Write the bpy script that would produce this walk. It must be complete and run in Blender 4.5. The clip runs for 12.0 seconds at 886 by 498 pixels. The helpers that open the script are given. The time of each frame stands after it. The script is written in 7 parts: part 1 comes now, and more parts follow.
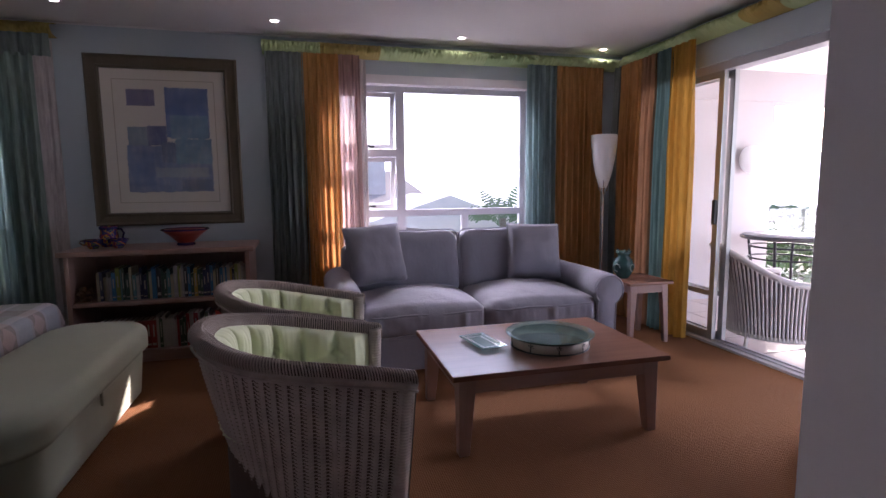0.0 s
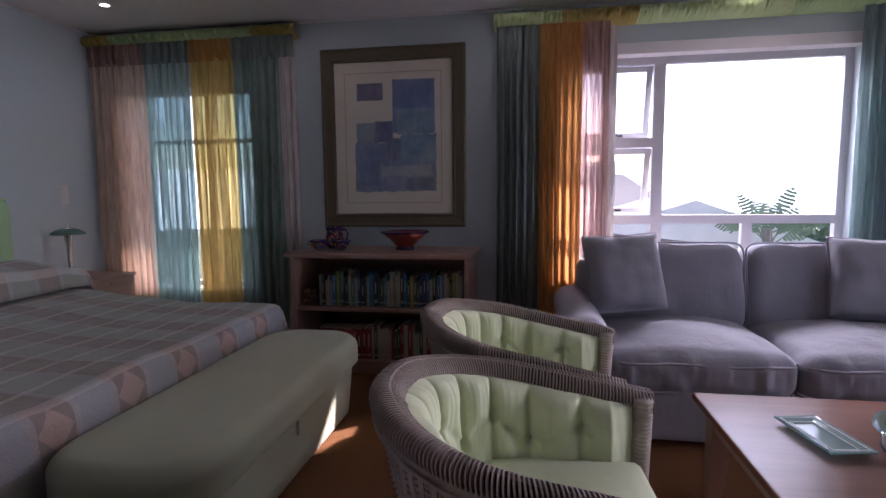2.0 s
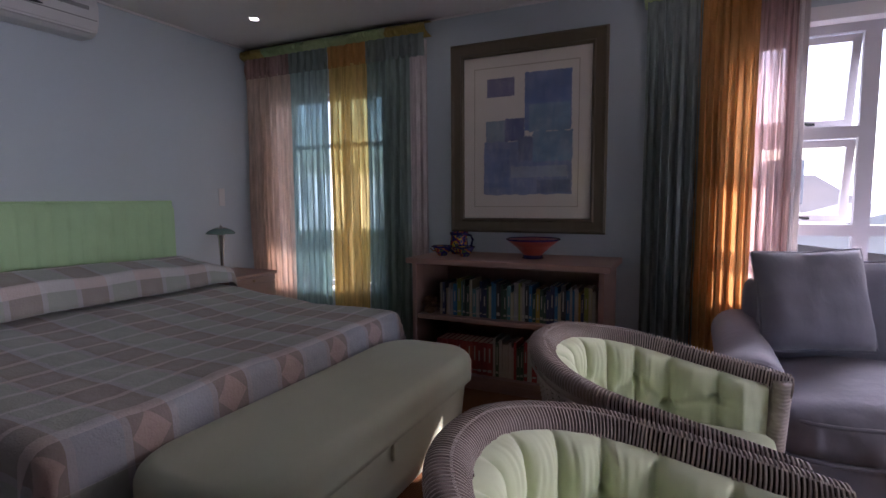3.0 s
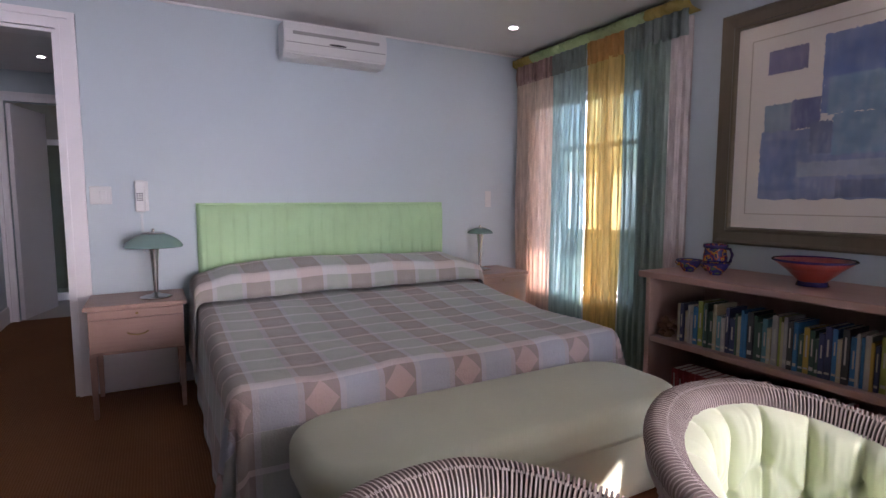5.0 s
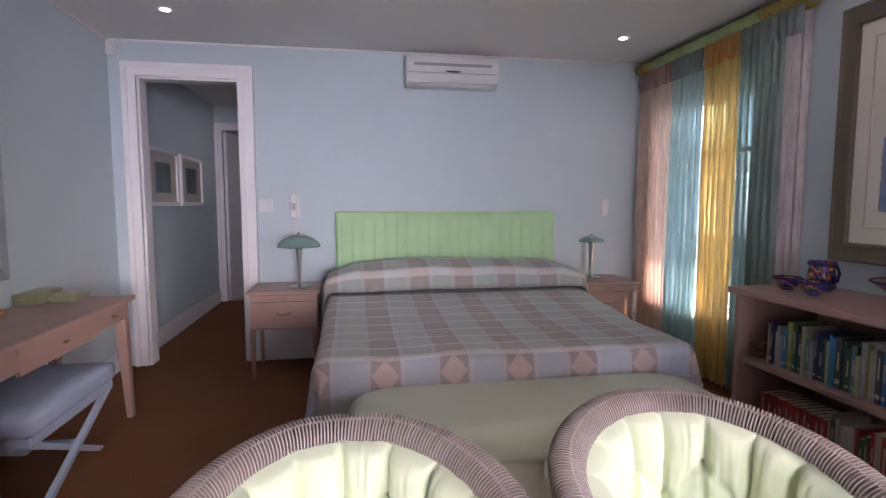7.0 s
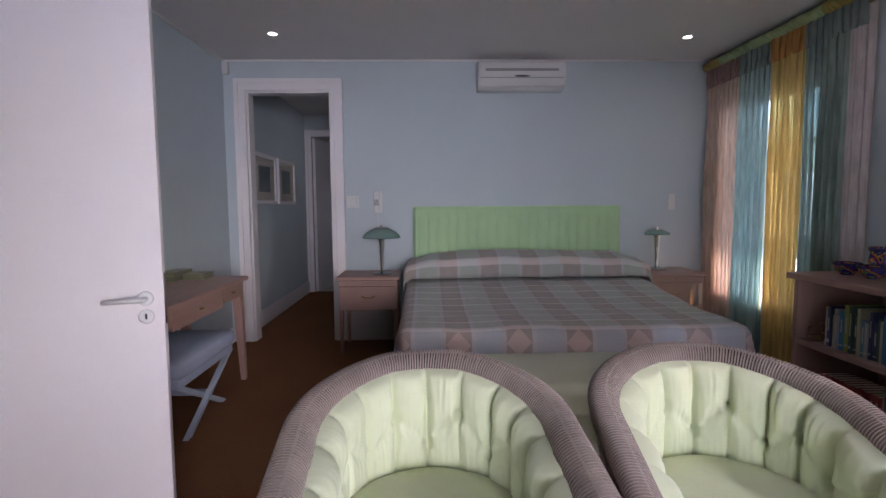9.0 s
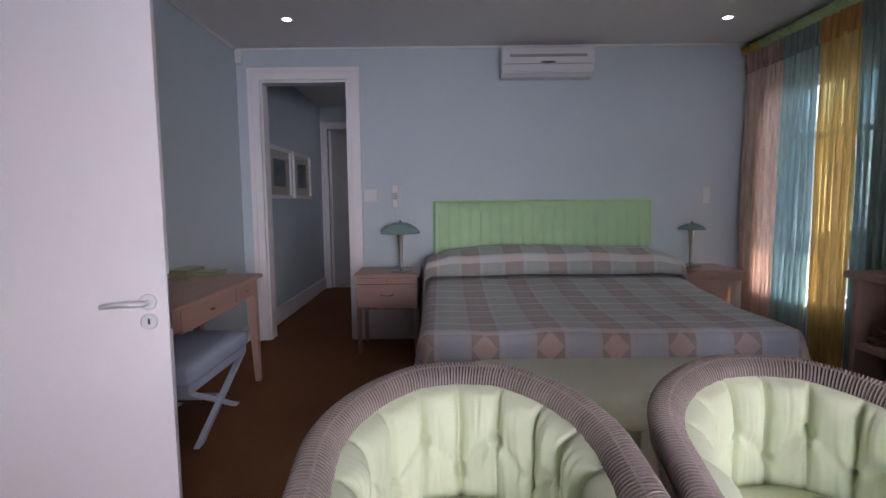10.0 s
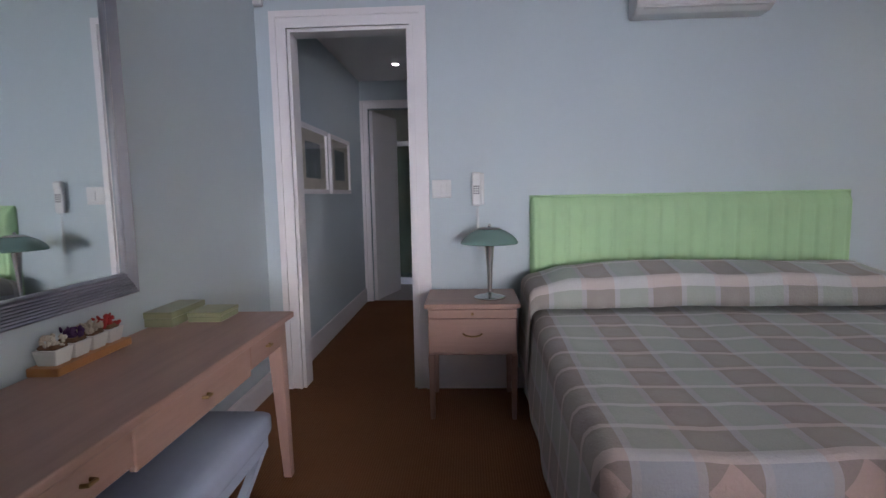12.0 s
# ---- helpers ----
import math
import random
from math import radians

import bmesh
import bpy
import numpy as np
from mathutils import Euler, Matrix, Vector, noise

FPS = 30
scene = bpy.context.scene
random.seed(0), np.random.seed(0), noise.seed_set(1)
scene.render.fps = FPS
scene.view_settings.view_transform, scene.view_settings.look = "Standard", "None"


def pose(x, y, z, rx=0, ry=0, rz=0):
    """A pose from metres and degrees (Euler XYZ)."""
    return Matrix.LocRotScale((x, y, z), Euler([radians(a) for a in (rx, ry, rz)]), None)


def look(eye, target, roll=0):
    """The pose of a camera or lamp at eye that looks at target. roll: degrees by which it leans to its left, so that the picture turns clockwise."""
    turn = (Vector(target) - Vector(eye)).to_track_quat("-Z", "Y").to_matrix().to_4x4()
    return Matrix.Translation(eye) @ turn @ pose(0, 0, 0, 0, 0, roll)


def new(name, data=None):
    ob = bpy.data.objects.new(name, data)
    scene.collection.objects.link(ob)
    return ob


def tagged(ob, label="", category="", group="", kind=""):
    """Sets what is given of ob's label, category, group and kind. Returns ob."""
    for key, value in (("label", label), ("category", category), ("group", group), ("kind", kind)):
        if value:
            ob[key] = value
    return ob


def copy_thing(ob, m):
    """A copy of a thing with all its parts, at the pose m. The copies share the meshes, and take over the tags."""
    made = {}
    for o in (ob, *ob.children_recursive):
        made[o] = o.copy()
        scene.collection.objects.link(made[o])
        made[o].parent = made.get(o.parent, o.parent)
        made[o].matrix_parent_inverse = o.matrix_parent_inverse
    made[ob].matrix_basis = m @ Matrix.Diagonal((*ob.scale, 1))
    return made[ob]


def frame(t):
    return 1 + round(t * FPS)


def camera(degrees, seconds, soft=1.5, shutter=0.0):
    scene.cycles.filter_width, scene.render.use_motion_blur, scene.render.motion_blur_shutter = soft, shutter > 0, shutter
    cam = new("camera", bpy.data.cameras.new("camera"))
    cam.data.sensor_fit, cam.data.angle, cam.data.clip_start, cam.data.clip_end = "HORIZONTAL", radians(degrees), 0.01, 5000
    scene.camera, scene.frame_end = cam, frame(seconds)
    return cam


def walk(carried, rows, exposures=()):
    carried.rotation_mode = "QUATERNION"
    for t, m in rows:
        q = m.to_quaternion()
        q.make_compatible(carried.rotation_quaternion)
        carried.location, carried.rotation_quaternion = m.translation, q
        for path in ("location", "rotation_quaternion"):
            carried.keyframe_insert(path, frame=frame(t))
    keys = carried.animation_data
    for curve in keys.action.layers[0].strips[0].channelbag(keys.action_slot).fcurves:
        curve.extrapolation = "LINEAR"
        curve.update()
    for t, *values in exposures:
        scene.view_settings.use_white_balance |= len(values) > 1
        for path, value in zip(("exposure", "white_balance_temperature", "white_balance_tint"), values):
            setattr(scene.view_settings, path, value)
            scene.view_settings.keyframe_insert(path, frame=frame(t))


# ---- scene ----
cam = camera(80.4, 12.0)
# seconds, x, y, z, yaw, pitch, roll
ROWS = [
    (0, 0.471, 0.392, 1.242, -14.64, -6.81, 0.53),
    (0.5, 0.445, 0.465, 1.249, -10.74, -7.28, 0.51),
    (1, 0.415, 0.682, 1.237, -7.31, -7.10, 0.52),
    (1.5, 0.397, 0.962, 1.195, -1.55, -6.60, 0.50),
    (2, 0.420, 1.195, 1.195, 9.20, -5.95, 0.55),
    (2.5, 0.440, 1.370, 1.190, 18.40, -5.70, 0.40),
    (3, 0.478, 1.525, 1.193, 25.45, -5.45, 0.40),
    (3.5, 0.540, 1.690, 1.190, 34.20, -5.15, 0.40),
    (3.7, 0.585, 1.730, 1.195, 38.80, -5.00, 0.42),
    (4.6, 0.800, 1.900, 1.214, 54.20, -5.30, 0.20),
    (5.05, 0.868, 2.085, 1.225, 62.40, -5.50, 0.00),
    (5.5, 0.883, 2.275, 1.244, 70.30, -5.69, -0.24),
    (6, 1.009, 2.316, 1.257, 75.55, -5.58, -0.28),
    (6.5, 1.180, 2.373, 1.277, 78.40, -5.63, -0.19),
    (7, 1.332, 2.458, 1.268, 80.45, -5.09, 0.02),
    (7.5, 1.485, 2.496, 1.254, 83.87, -4.87, 0.09),
    (9.5, 1.695, 2.415, 1.198, 88.92, -5.01, 0.60),
    (10, 1.491, 2.386, 1.203, 89.99, -5.38, 0.64),
    (10.5, 1.262, 2.215, 1.194, 91.68, -5.44, 0.54),
    (11, 0.985, 2.125, 1.225, 92.85, -5.85, 0.85),
    (11.5, 0.597, 2.008, 1.232, 92.50, -6.08, 1.00),
    (12, 0.198, 1.932, 1.215, 92.72, -6.00, 1.13),
]
EXPOSURES = [(t, e, k, g) for t, e, k, g in ((0.0, 2.22, 6280, 32), (0.5, 2.13, 6280, 32), (1.5, 2.46, 6230, 32), (2.5, 2.03, 6180, 31), (3.1, 2.26, 6180, 31), (3.7, 2.62, 6230, 31), (5.5, 3.46, 6380, 33), (7.0, 3.45, 6330, 30), (7.7, 3.15, 6330, 29), (9.3, 2.7, 6230, 27), (10.5, 2.65, 6180, 26), (11.0, 2.72, 6220, 23), (11.5, 2.92, 6260, 22), (12.0, 3.2, 6230, 22))]
walk(cam, [(t, pose(x, y, z, 90 + pitch, roll, yaw)) for t, x, y, z, yaw, pitch, roll in ROWS], EXPOSURES)

# ---- world and sun ----
SUN_EL, SUN_AZ = radians(27.0), radians(52.0)  # azimuth from +y towards +x
world = bpy.data.worlds.new("sky")
scene.world = world
world.use_nodes = True
wn = world.node_tree.nodes
sky = wn.new("ShaderNodeTexSky")
sky.sky_type, sky.sun_disc = "NISHITA", False
sky.sun_elevation, sky.sun_rotation = SUN_EL, SUN_AZ
sky.dust_density, sky.air_density = 1.0, 1.0
wn["Background"].inputs["Strength"].default_value = 0.15
world.node_tree.links.new(sky.outputs[0], wn["Background"].inputs["Color"])
sun = bpy.data.lights.new("sun", "SUN")
sun.energy, sun.angle, sun.color = 4.0, radians(0.6), (1.0, 0.93, 0.82)
sun_dir = Vector((math.sin(SUN_AZ) * math.cos(SUN_EL), math.cos(SUN_AZ) * math.cos(SUN_EL), math.sin(SUN_EL)))
new("sun", sun).matrix_world = look(sun_dir * 30, (0, 0, 0))


# added unseen area lamps boost sky light through the two windows and the balcony
for nm, eye, aim, w, h, watts in (("daylight_boost_north", (1.6, 6.3, 3.3), (1.5, 2.6, 0.6), 2.4, 1.2, 98), ("daylight_boost_west_window", (-2.1, 6.3, 3.4), (-2.0, 3.6, 0.6), 1.8, 1.2, 12), ("daylight_boost_balcony", (8.2, 4.3, 1.3), (0.0, 2.6, 1.0), 3.8, 1.9, 72)):
    a = bpy.data.lights.new(nm, "AREA")
    a.shape, a.size, a.size_y, a.energy, a.color = "RECTANGLE", w, h, watts, (0.93, 0.96, 1.0)
    new(nm, a).matrix_world = look(eye, aim)

hall = bpy.data.lights.new("passage_downlight", "SPOT")
hall.energy, hall.spot_size, hall.spot_blend, hall.shadow_soft_size, hall.color = 0.32, radians(150), 0.8, 0.03, (1.0, 0.86, 0.7)
new("passage_downlight", hall).matrix_world = look((-4.99, 1.25, 2.455), (-4.99, 1.251, 0))

# ---- materials ----
def nodes_of(name):
    m = bpy.data.materials.new(name)
    m.use_nodes = True
    return m, m.node_tree.nodes, m.node_tree.links


def link(m, a, b):
    m.node_tree.links.new(a, b)


def coords(m, scale=(1, 1, 1), kind="Object"):
    n = m.node_tree.nodes
    tc, mp = n.new("ShaderNodeTexCoord"), n.new("ShaderNodeMapping")
    mp.inputs["Scale"].default_value = scale
    link(m, tc.outputs[kind], mp.inputs["Vector"])
    return mp.outputs["Vector"]


def noise_tex(m, vec, scale, detail=4.0, rough=0.6):
    t = m.node_tree.nodes.new("ShaderNodeTexNoise")
    t.inputs["Scale"].default_value, t.inputs["Detail"].default_value, t.inputs["Roughness"].default_value = scale, detail, rough
    link(m, vec, t.inputs["Vector"])
    return t.outputs["Fac"]


def ramp(m, fac, stops):
    r = m.node_tree.nodes.new("ShaderNodeValToRGB")
    e = r.color_ramp.elements
    while len(e) < len(stops):
        e.new(0.5)
    for el, (p, c) in zip(e, stops):
        el.position, el.color = p, (*c, 1)
    link(m, fac, r.inputs["Fac"])
    return r.outputs["Color"]


def math_node(m, op, a, b=None, c=None):
    t = m.node_tree.nodes.new("ShaderNodeMath")
    t.operation = op
    for i, v in enumerate((a, b, c)):
        if v is None:
            continue
        if isinstance(v, (int, float)):
            t.inputs[i].default_value = v
        else:
            link(m, v, t.inputs[i])
    return t.outputs[0]


def mix_rgb(m, fac, a, b, blend="MIX"):
    t = m.node_tree.nodes.new("ShaderNodeMix")
    t.data_type, t.blend_type = "RGBA", blend
    for i, v in ((0, fac), (6, a), (7, b)):
        if isinstance(v, (int, float)):
            t.inputs[i].default_value = v
        elif isinstance(v, tuple):
            t.inputs[i].default_value = (*v, 1)
        else:
            link(m, v, t.inputs[i])
    return t.outputs[2]


def bump(m, height, strength, dist=0.01):
    b = m.node_tree.nodes.new("ShaderNodeBump")
    b.inputs["Strength"].default_value, b.inputs["Distance"].default_value = strength, dist
    link(m, height, b.inputs["Height"])
    link(m, b.outputs["Normal"], m.node_tree.nodes["Principled BSDF"].inputs["Normal"])


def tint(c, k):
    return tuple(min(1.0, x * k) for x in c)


def mat(name, color, rough=0.6, metal=0.0, var=0.12, scale=3.0, fine=60.0, relief=0.15, relief_dist=0.004, spec=0.4, sheen=0.0, stretch=(1, 1, 1), folds=0.0):
    """A surface with broad blotches, fine grain and fine relief."""
    m, n, l = nodes_of(name)
    b = n["Principled BSDF"]
    vec = coords(m, stretch)
    broad, grain = noise_tex(m, vec, scale), noise_tex(m, vec, fine, 3.0)
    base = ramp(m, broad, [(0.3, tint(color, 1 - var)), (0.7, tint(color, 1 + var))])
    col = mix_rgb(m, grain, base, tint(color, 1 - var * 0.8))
    link(m, mix_rgb(m, 0.5, base, col), b.inputs["Base Color"])
    rr = ramp(m, broad, [(0.2, (rough * 0.85,) * 3), (0.8, (min(1, rough * 1.15),) * 3)])
    link(m, rr, b.inputs["Roughness"])
    b.inputs["Metallic"].default_value = metal
    b.inputs["Specular IOR Level"].default_value = spec
    b.inputs["Sheen Weight"].default_value = sheen
    if folds:
        fo = noise_tex(m, coords(m, (1, 1, 0.55)), 11.0, 3.0, 0.55)
        ridge = math_node(m, "ABSOLUTE", math_node(m, "SUBTRACT", fo, 0.5))
        bump(m, math_node(m, "ADD", math_node(m, "MULTIPLY", ridge, -1.0), math_node(m, "MULTIPLY", grain, 0.06)), folds, 0.05)
    elif relief:
        bump(m, grain, relief, relief_dist)
    return m


def wood(name, color, axis=0, rough=0.42):
    m, n, l = nodes_of(name)
    b = n["Principled BSDF"]
    st = [9.0, 9.0, 9.0]
    st[axis] = 0.7
    vec = coords(m, tuple(st))
    g, f = noise_tex(m, vec, 2.2, 6.0, 0.65), noise_tex(m, vec, 14.0, 3.0)
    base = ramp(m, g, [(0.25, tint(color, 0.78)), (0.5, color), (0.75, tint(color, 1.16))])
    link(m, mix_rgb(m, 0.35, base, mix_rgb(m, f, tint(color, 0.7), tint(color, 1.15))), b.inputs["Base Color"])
    b.inputs["Roughness"].default_value = rough
    bump(m, f, 0.12, 0.002)
    return m


def carpet_mat():
    m, n, l = nodes_of("sisal carpet")
    b = n["Principled BSDF"]
    vec = coords(m)
    w = n.new("ShaderNodeTexWave")
    w.wave_type, w.bands_direction = "BANDS", "Y"
    w.inputs["Scale"].default_value, w.inputs["Distortion"].default_value, w.inputs["Detail"].default_value = 26.0, 1.2, 2.0
    w.inputs["Detail Scale"].default_value = 4.0
    link(m, vec, w.inputs["Vector"])
    w2 = n.new("ShaderNodeTexWave")
    w2.wave_type, w2.bands_direction = "BANDS", "X"
    w2.inputs["Scale"].default_value, w2.inputs["Distortion"].default_value = 32.0, 1.5
    link(m, vec, w2.inputs["Vector"])
    weave = math_node(m, "MULTIPLY", w.outputs["Fac"], w2.outputs["Fac"])
    broad = noise_tex(m, vec, 1.3)
    base = ramp(m, broad, [(0.3, (0.175, 0.070, 0.030)), (0.7, (0.225, 0.098, 0.043))])
    link(m, mix_rgb(m, weave, base, (0.285, 0.148, 0.075)), b.inputs["Base Color"])
    b.inputs["Roughness"].default_value, b.inputs["Specular IOR Level"].default_value = 0.95, 0.1
    bump(m, weave, 0.7, 0.004)
    return m


def sheer(name, color, clear=0.3, pass_through=0.6):
    """Thin woven cloth that light shines through."""
    m, n, l = nodes_of(name)
    b = n["Principled BSDF"]
    vec = coords(m, (1, 1, 0.15))
    f = noise_tex(m, vec, 40.0, 3.0)
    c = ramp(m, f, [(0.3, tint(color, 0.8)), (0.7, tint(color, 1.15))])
    link(m, c, b.inputs["Base Color"])
    b.inputs["Roughness"].default_value, b.inputs["Specular IOR Level"].default_value = 0.9, 0.1
    tl, tp, m1, m2 = n.new("ShaderNodeBsdfTranslucent"), n.new("ShaderNodeBsdfTransparent"), n.new("ShaderNodeMixShader"), n.new("ShaderNodeMixShader")
    link(m, c, tl.inputs["Color"])
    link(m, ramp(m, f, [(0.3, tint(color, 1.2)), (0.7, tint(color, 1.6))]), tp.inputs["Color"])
    m1.inputs[0].default_value, m2.inputs[0].default_value = pass_through, clear
    if clear:
        streak = noise_tex(m, coords(m, (1, 1, 0.02)), 34.0, 2.0)
        link(m, ramp(m, streak, [(0.48, (0.35 * clear,) * 3), (0.68, (min(0.6, 4.0 * clear),) * 3)]), m2.inputs[0])
    link(m, b.outputs[0], m1.inputs[1])
    link(m, tl.outputs[0], m1.inputs[2])
    link(m, m1.outputs[0], m2.inputs[1])
    link(m, tp.outputs[0], m2.inputs[2])
    link(m, m2.outputs[0], n["Material Output"].inputs["Surface"])
    return m


def glass_mat(name, color=(1, 1, 1), rough=0.0):
    """Thin pane: clear with a faint reflection."""
    m, n, l = nodes_of(name)
    tp, gl, mx, lw = n.new("ShaderNodeBsdfTransparent"), n.new("ShaderNodeBsdfGlossy"), n.new("ShaderNodeMixShader"), n.new("ShaderNodeLayerWeight")
    tp.inputs["Color"].default_value = (*color, 1)
    gl.inputs["Roughness"].default_value = rough
    lw.inputs["Blend"].default_value = 0.5
    link(m, math_node(m, "MULTIPLY_ADD", math_node(m, "POWER", lw.outputs["Facing"], 4.0), 0.5, 0.045), mx.inputs[0])
    link(m, tp.outputs[0], mx.inputs[1])
    link(m, gl.outputs[0], mx.inputs[2])
    link(m, mx.outputs[0], n["Material Output"].inputs["Surface"])
    return m


def tinted_glass(name, color, haze, rough=0.05):
    """Green glass, part clear and part frosted."""
    m = glass_mat(name, color, rough)
    n = m.node_tree.nodes
    df, mx, out = n.new("ShaderNodeBsdfPrincipled"), n.new("ShaderNodeMixShader"), n["Material Output"]
    df.inputs["Base Color"].default_value = (0.42, 0.56, 0.53, 1)
    df.inputs["Roughness"].default_value = 0.12
    mx.inputs[0].default_value = haze
    link(m, out.inputs["Surface"].links[0].from_socket, mx.inputs[1])
    link(m, df.outputs[0], mx.inputs[2])
    link(m, mx.outputs[0], out.inputs["Surface"])
    return m


def glow(name, color, strength):
    m, n, l = nodes_of(name)
    b = n["Principled BSDF"]
    b.inputs["Base Color"].default_value = (*color, 1)
    b.inputs["Emission Color"].default_value = (*color, 1)
    b.inputs["Emission Strength"].default_value = strength
    return m


def spread_mat():
    """Woven bedspread: squares in sage, taupe and grey-blue, pale bands, a border with diamonds. UV in metres."""
    m, n, l = nodes_of("bedspread")
    b = n["Principled BSDF"]
    uv = n.new("ShaderNodeUVMap")
    sep = n.new("ShaderNodeSeparateXYZ")
    link(m, uv.outputs[0], sep.inputs[0])
    u, v = sep.outputs[0], sep.outputs[1]
    cell, row, b0, bw_ = 0.164, 0.158, 1.83, 0.18
    cu = math_node(m, "DIVIDE", u, cell)
    fu, iu = math_node(m, "FRACT", cu), math_node(m, "FLOOR", cu)
    cv = math_node(m, "DIVIDE", math_node(m, "SUBTRACT", v, b0), row)
    fv, iv = math_node(m, "FRACT", cv), math_node(m, "FLOOR", cv)
    colpar = math_node(m, "PINGPONG", iu, 1.0)
    rowpar = math_node(m, "PINGPONG", iv, 1.0)
    sage, taupe, blue, pale, pink = (0.39, 0.44, 0.405), (0.335, 0.285, 0.265), (0.40, 0.43, 0.49), (0.53, 0.51, 0.51), (0.50, 0.385, 0.36)
    body = mix_rgb(m, colpar, taupe, sage)
    body = mix_rgb(m, math_node(m, "MULTIPLY", rowpar, 0.30), body, (0.36, 0.36, 0.30))
    # a paler round spot woven into each square
    du, dv = math_node(m, "ABSOLUTE", math_node(m, "SUBTRACT", fu, 0.56)), math_node(m, "ABSOLUTE", math_node(m, "SUBTRACT", fv, 0.57))
    spot = math_node(m, "SUBTRACT", 0.42, math_node(m, "SQRT", math_node(m, "ADD", math_node(m, "MULTIPLY", du, du), math_node(m, "MULTIPLY", dv, dv))))
    spot = math_node(m, "MAXIMUM", math_node(m, "MINIMUM", math_node(m, "MULTIPLY", spot, 8.0), 1.0), 0.0)
    body = mix_rgb(m, math_node(m, "MULTIPLY", spot, 0.16), body, pale)
    # border: a pink diamond in every other square
    bv = math_node(m, "DIVIDE", math_node(m, "SUBTRACT", v, b0), bw_)
    db = math_node(m, "ABSOLUTE", math_node(m, "SUBTRACT", bv, 0.55))
    dia = math_node(m, "LESS_THAN", math_node(m, "ADD", du, db), 0.42)
    dia = math_node(m, "MULTIPLY", dia, math_node(m, "SUBTRACT", 1.0, colpar))
    border = mix_rgb(m, dia, mix_rgb(m, colpar, taupe, blue), pink)
    edge = math_node(m, "MULTIPLY", math_node(m, "GREATER_THAN", bv, 0.0), math_node(m, "LESS_THAN", bv, 1.0))
    col = mix_rgb(m, edge, body, border)
    rowline = math_node(m, "MAXIMUM", math_node(m, "MULTIPLY", math_node(m, "LESS_THAN", fv, 0.15), math_node(m, "SUBTRACT", 1.0, edge)), math_node(m, "MULTIPLY", math_node(m, "LESS_THAN", math_node(m, "ABSOLUTE", math_node(m, "ADD", bv, -0.03)), 0.13), 1.0))
    col = mix_rgb(m, math_node(m, "MULTIPLY", math_node(m, "LESS_THAN", fu, 0.15), 0.75), col, (0.47, 0.46, 0.50))
    col = mix_rgb(m, math_node(m, "MULTIPLY", rowline, 0.8), col, mix_rgb(m, colpar, (0.64, 0.55, 0.53), (0.62, 0.62, 0.63)))
    vec = coords(m)
    grain = noise_tex(m, vec, 120.0, 2.0)
    col = mix_rgb(m, math_node(m, "MULTIPLY", grain, 0.22), col, (0.24, 0.23, 0.22))
    link(m, col, b.inputs["Base Color"])
    b.inputs["Roughness"].default_value, b.inputs["Specular IOR Level"].default_value, b.inputs["Sheen Weight"].default_value = 0.9, 0.15, 0.2
    quilt = math_node(m, "ADD", math_node(m, "MULTIPLY", noise_tex(m, vec, 9.0), 1.0), math_node(m, "MULTIPLY", grain, 0.3))
    bump(m, quilt, 0.5, 0.014)
    return m


def painted_art(name, tone):
    """Loose brushed paint: drybrush streaks, pooled darker edges and bare patches."""
    m, n, l = nodes_of(name)
    b = n["Principled BSDF"]
    f, g = noise_tex(m, coords(m, (9, 1, 3)), 2.2, 6.0, 0.7), noise_tex(m, coords(m, (1, 1, 1.6)), 5.0, 3.0)
    col = mix_rgb(m, ramp(m, f, [(0.42, (0, 0, 0)), (0.8, (0.55, 0.55, 0.55))]), tone, (0.52, 0.52, 0.55))
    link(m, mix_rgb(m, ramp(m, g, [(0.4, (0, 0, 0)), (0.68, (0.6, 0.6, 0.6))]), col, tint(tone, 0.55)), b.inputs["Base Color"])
    b.inputs["Roughness"].default_value = 0.7
    return m


def random_mat(name, stops, rough=0.5):
    m, n, l = nodes_of(name)
    b = n["Principled BSDF"]
    info = n.new("ShaderNodeObjectInfo")
    c = ramp(m, info.outputs["Random"], stops)
    c.node.color_ramp.interpolation = "CONSTANT"
    f = noise_tex(m, coords(m), 50.0)
    link(m, mix_rgb(m, math_node(m, "MULTIPLY", f, 0.4), c, (0.05, 0.05, 0.05)), b.inputs["Base Color"])
    b.inputs["Roughness"].default_value = rough
    return m


def majolica(name):
    """Glaze painted in patches of cobalt, red, yellow and green."""
    m, n, l = nodes_of(name)
    b = n["Principled BSDF"]
    f = noise_tex(m, coords(m), 26.0, 1.0)
    c = ramp(m, f, [(0.0, (0.03, 0.025, 0.14)), (0.44, (0.36, 0.04, 0.03)), (0.5, (0.5, 0.3, 0.05)), (0.55, (0.04, 0.03, 0.16)), (0.66, (0.10, 0.16, 0.06))])
    c.node.color_ramp.interpolation = "CONSTANT"
    link(m, c, b.inputs["Base Color"])
    b.inputs["Roughness"].default_value = 0.22
    return m


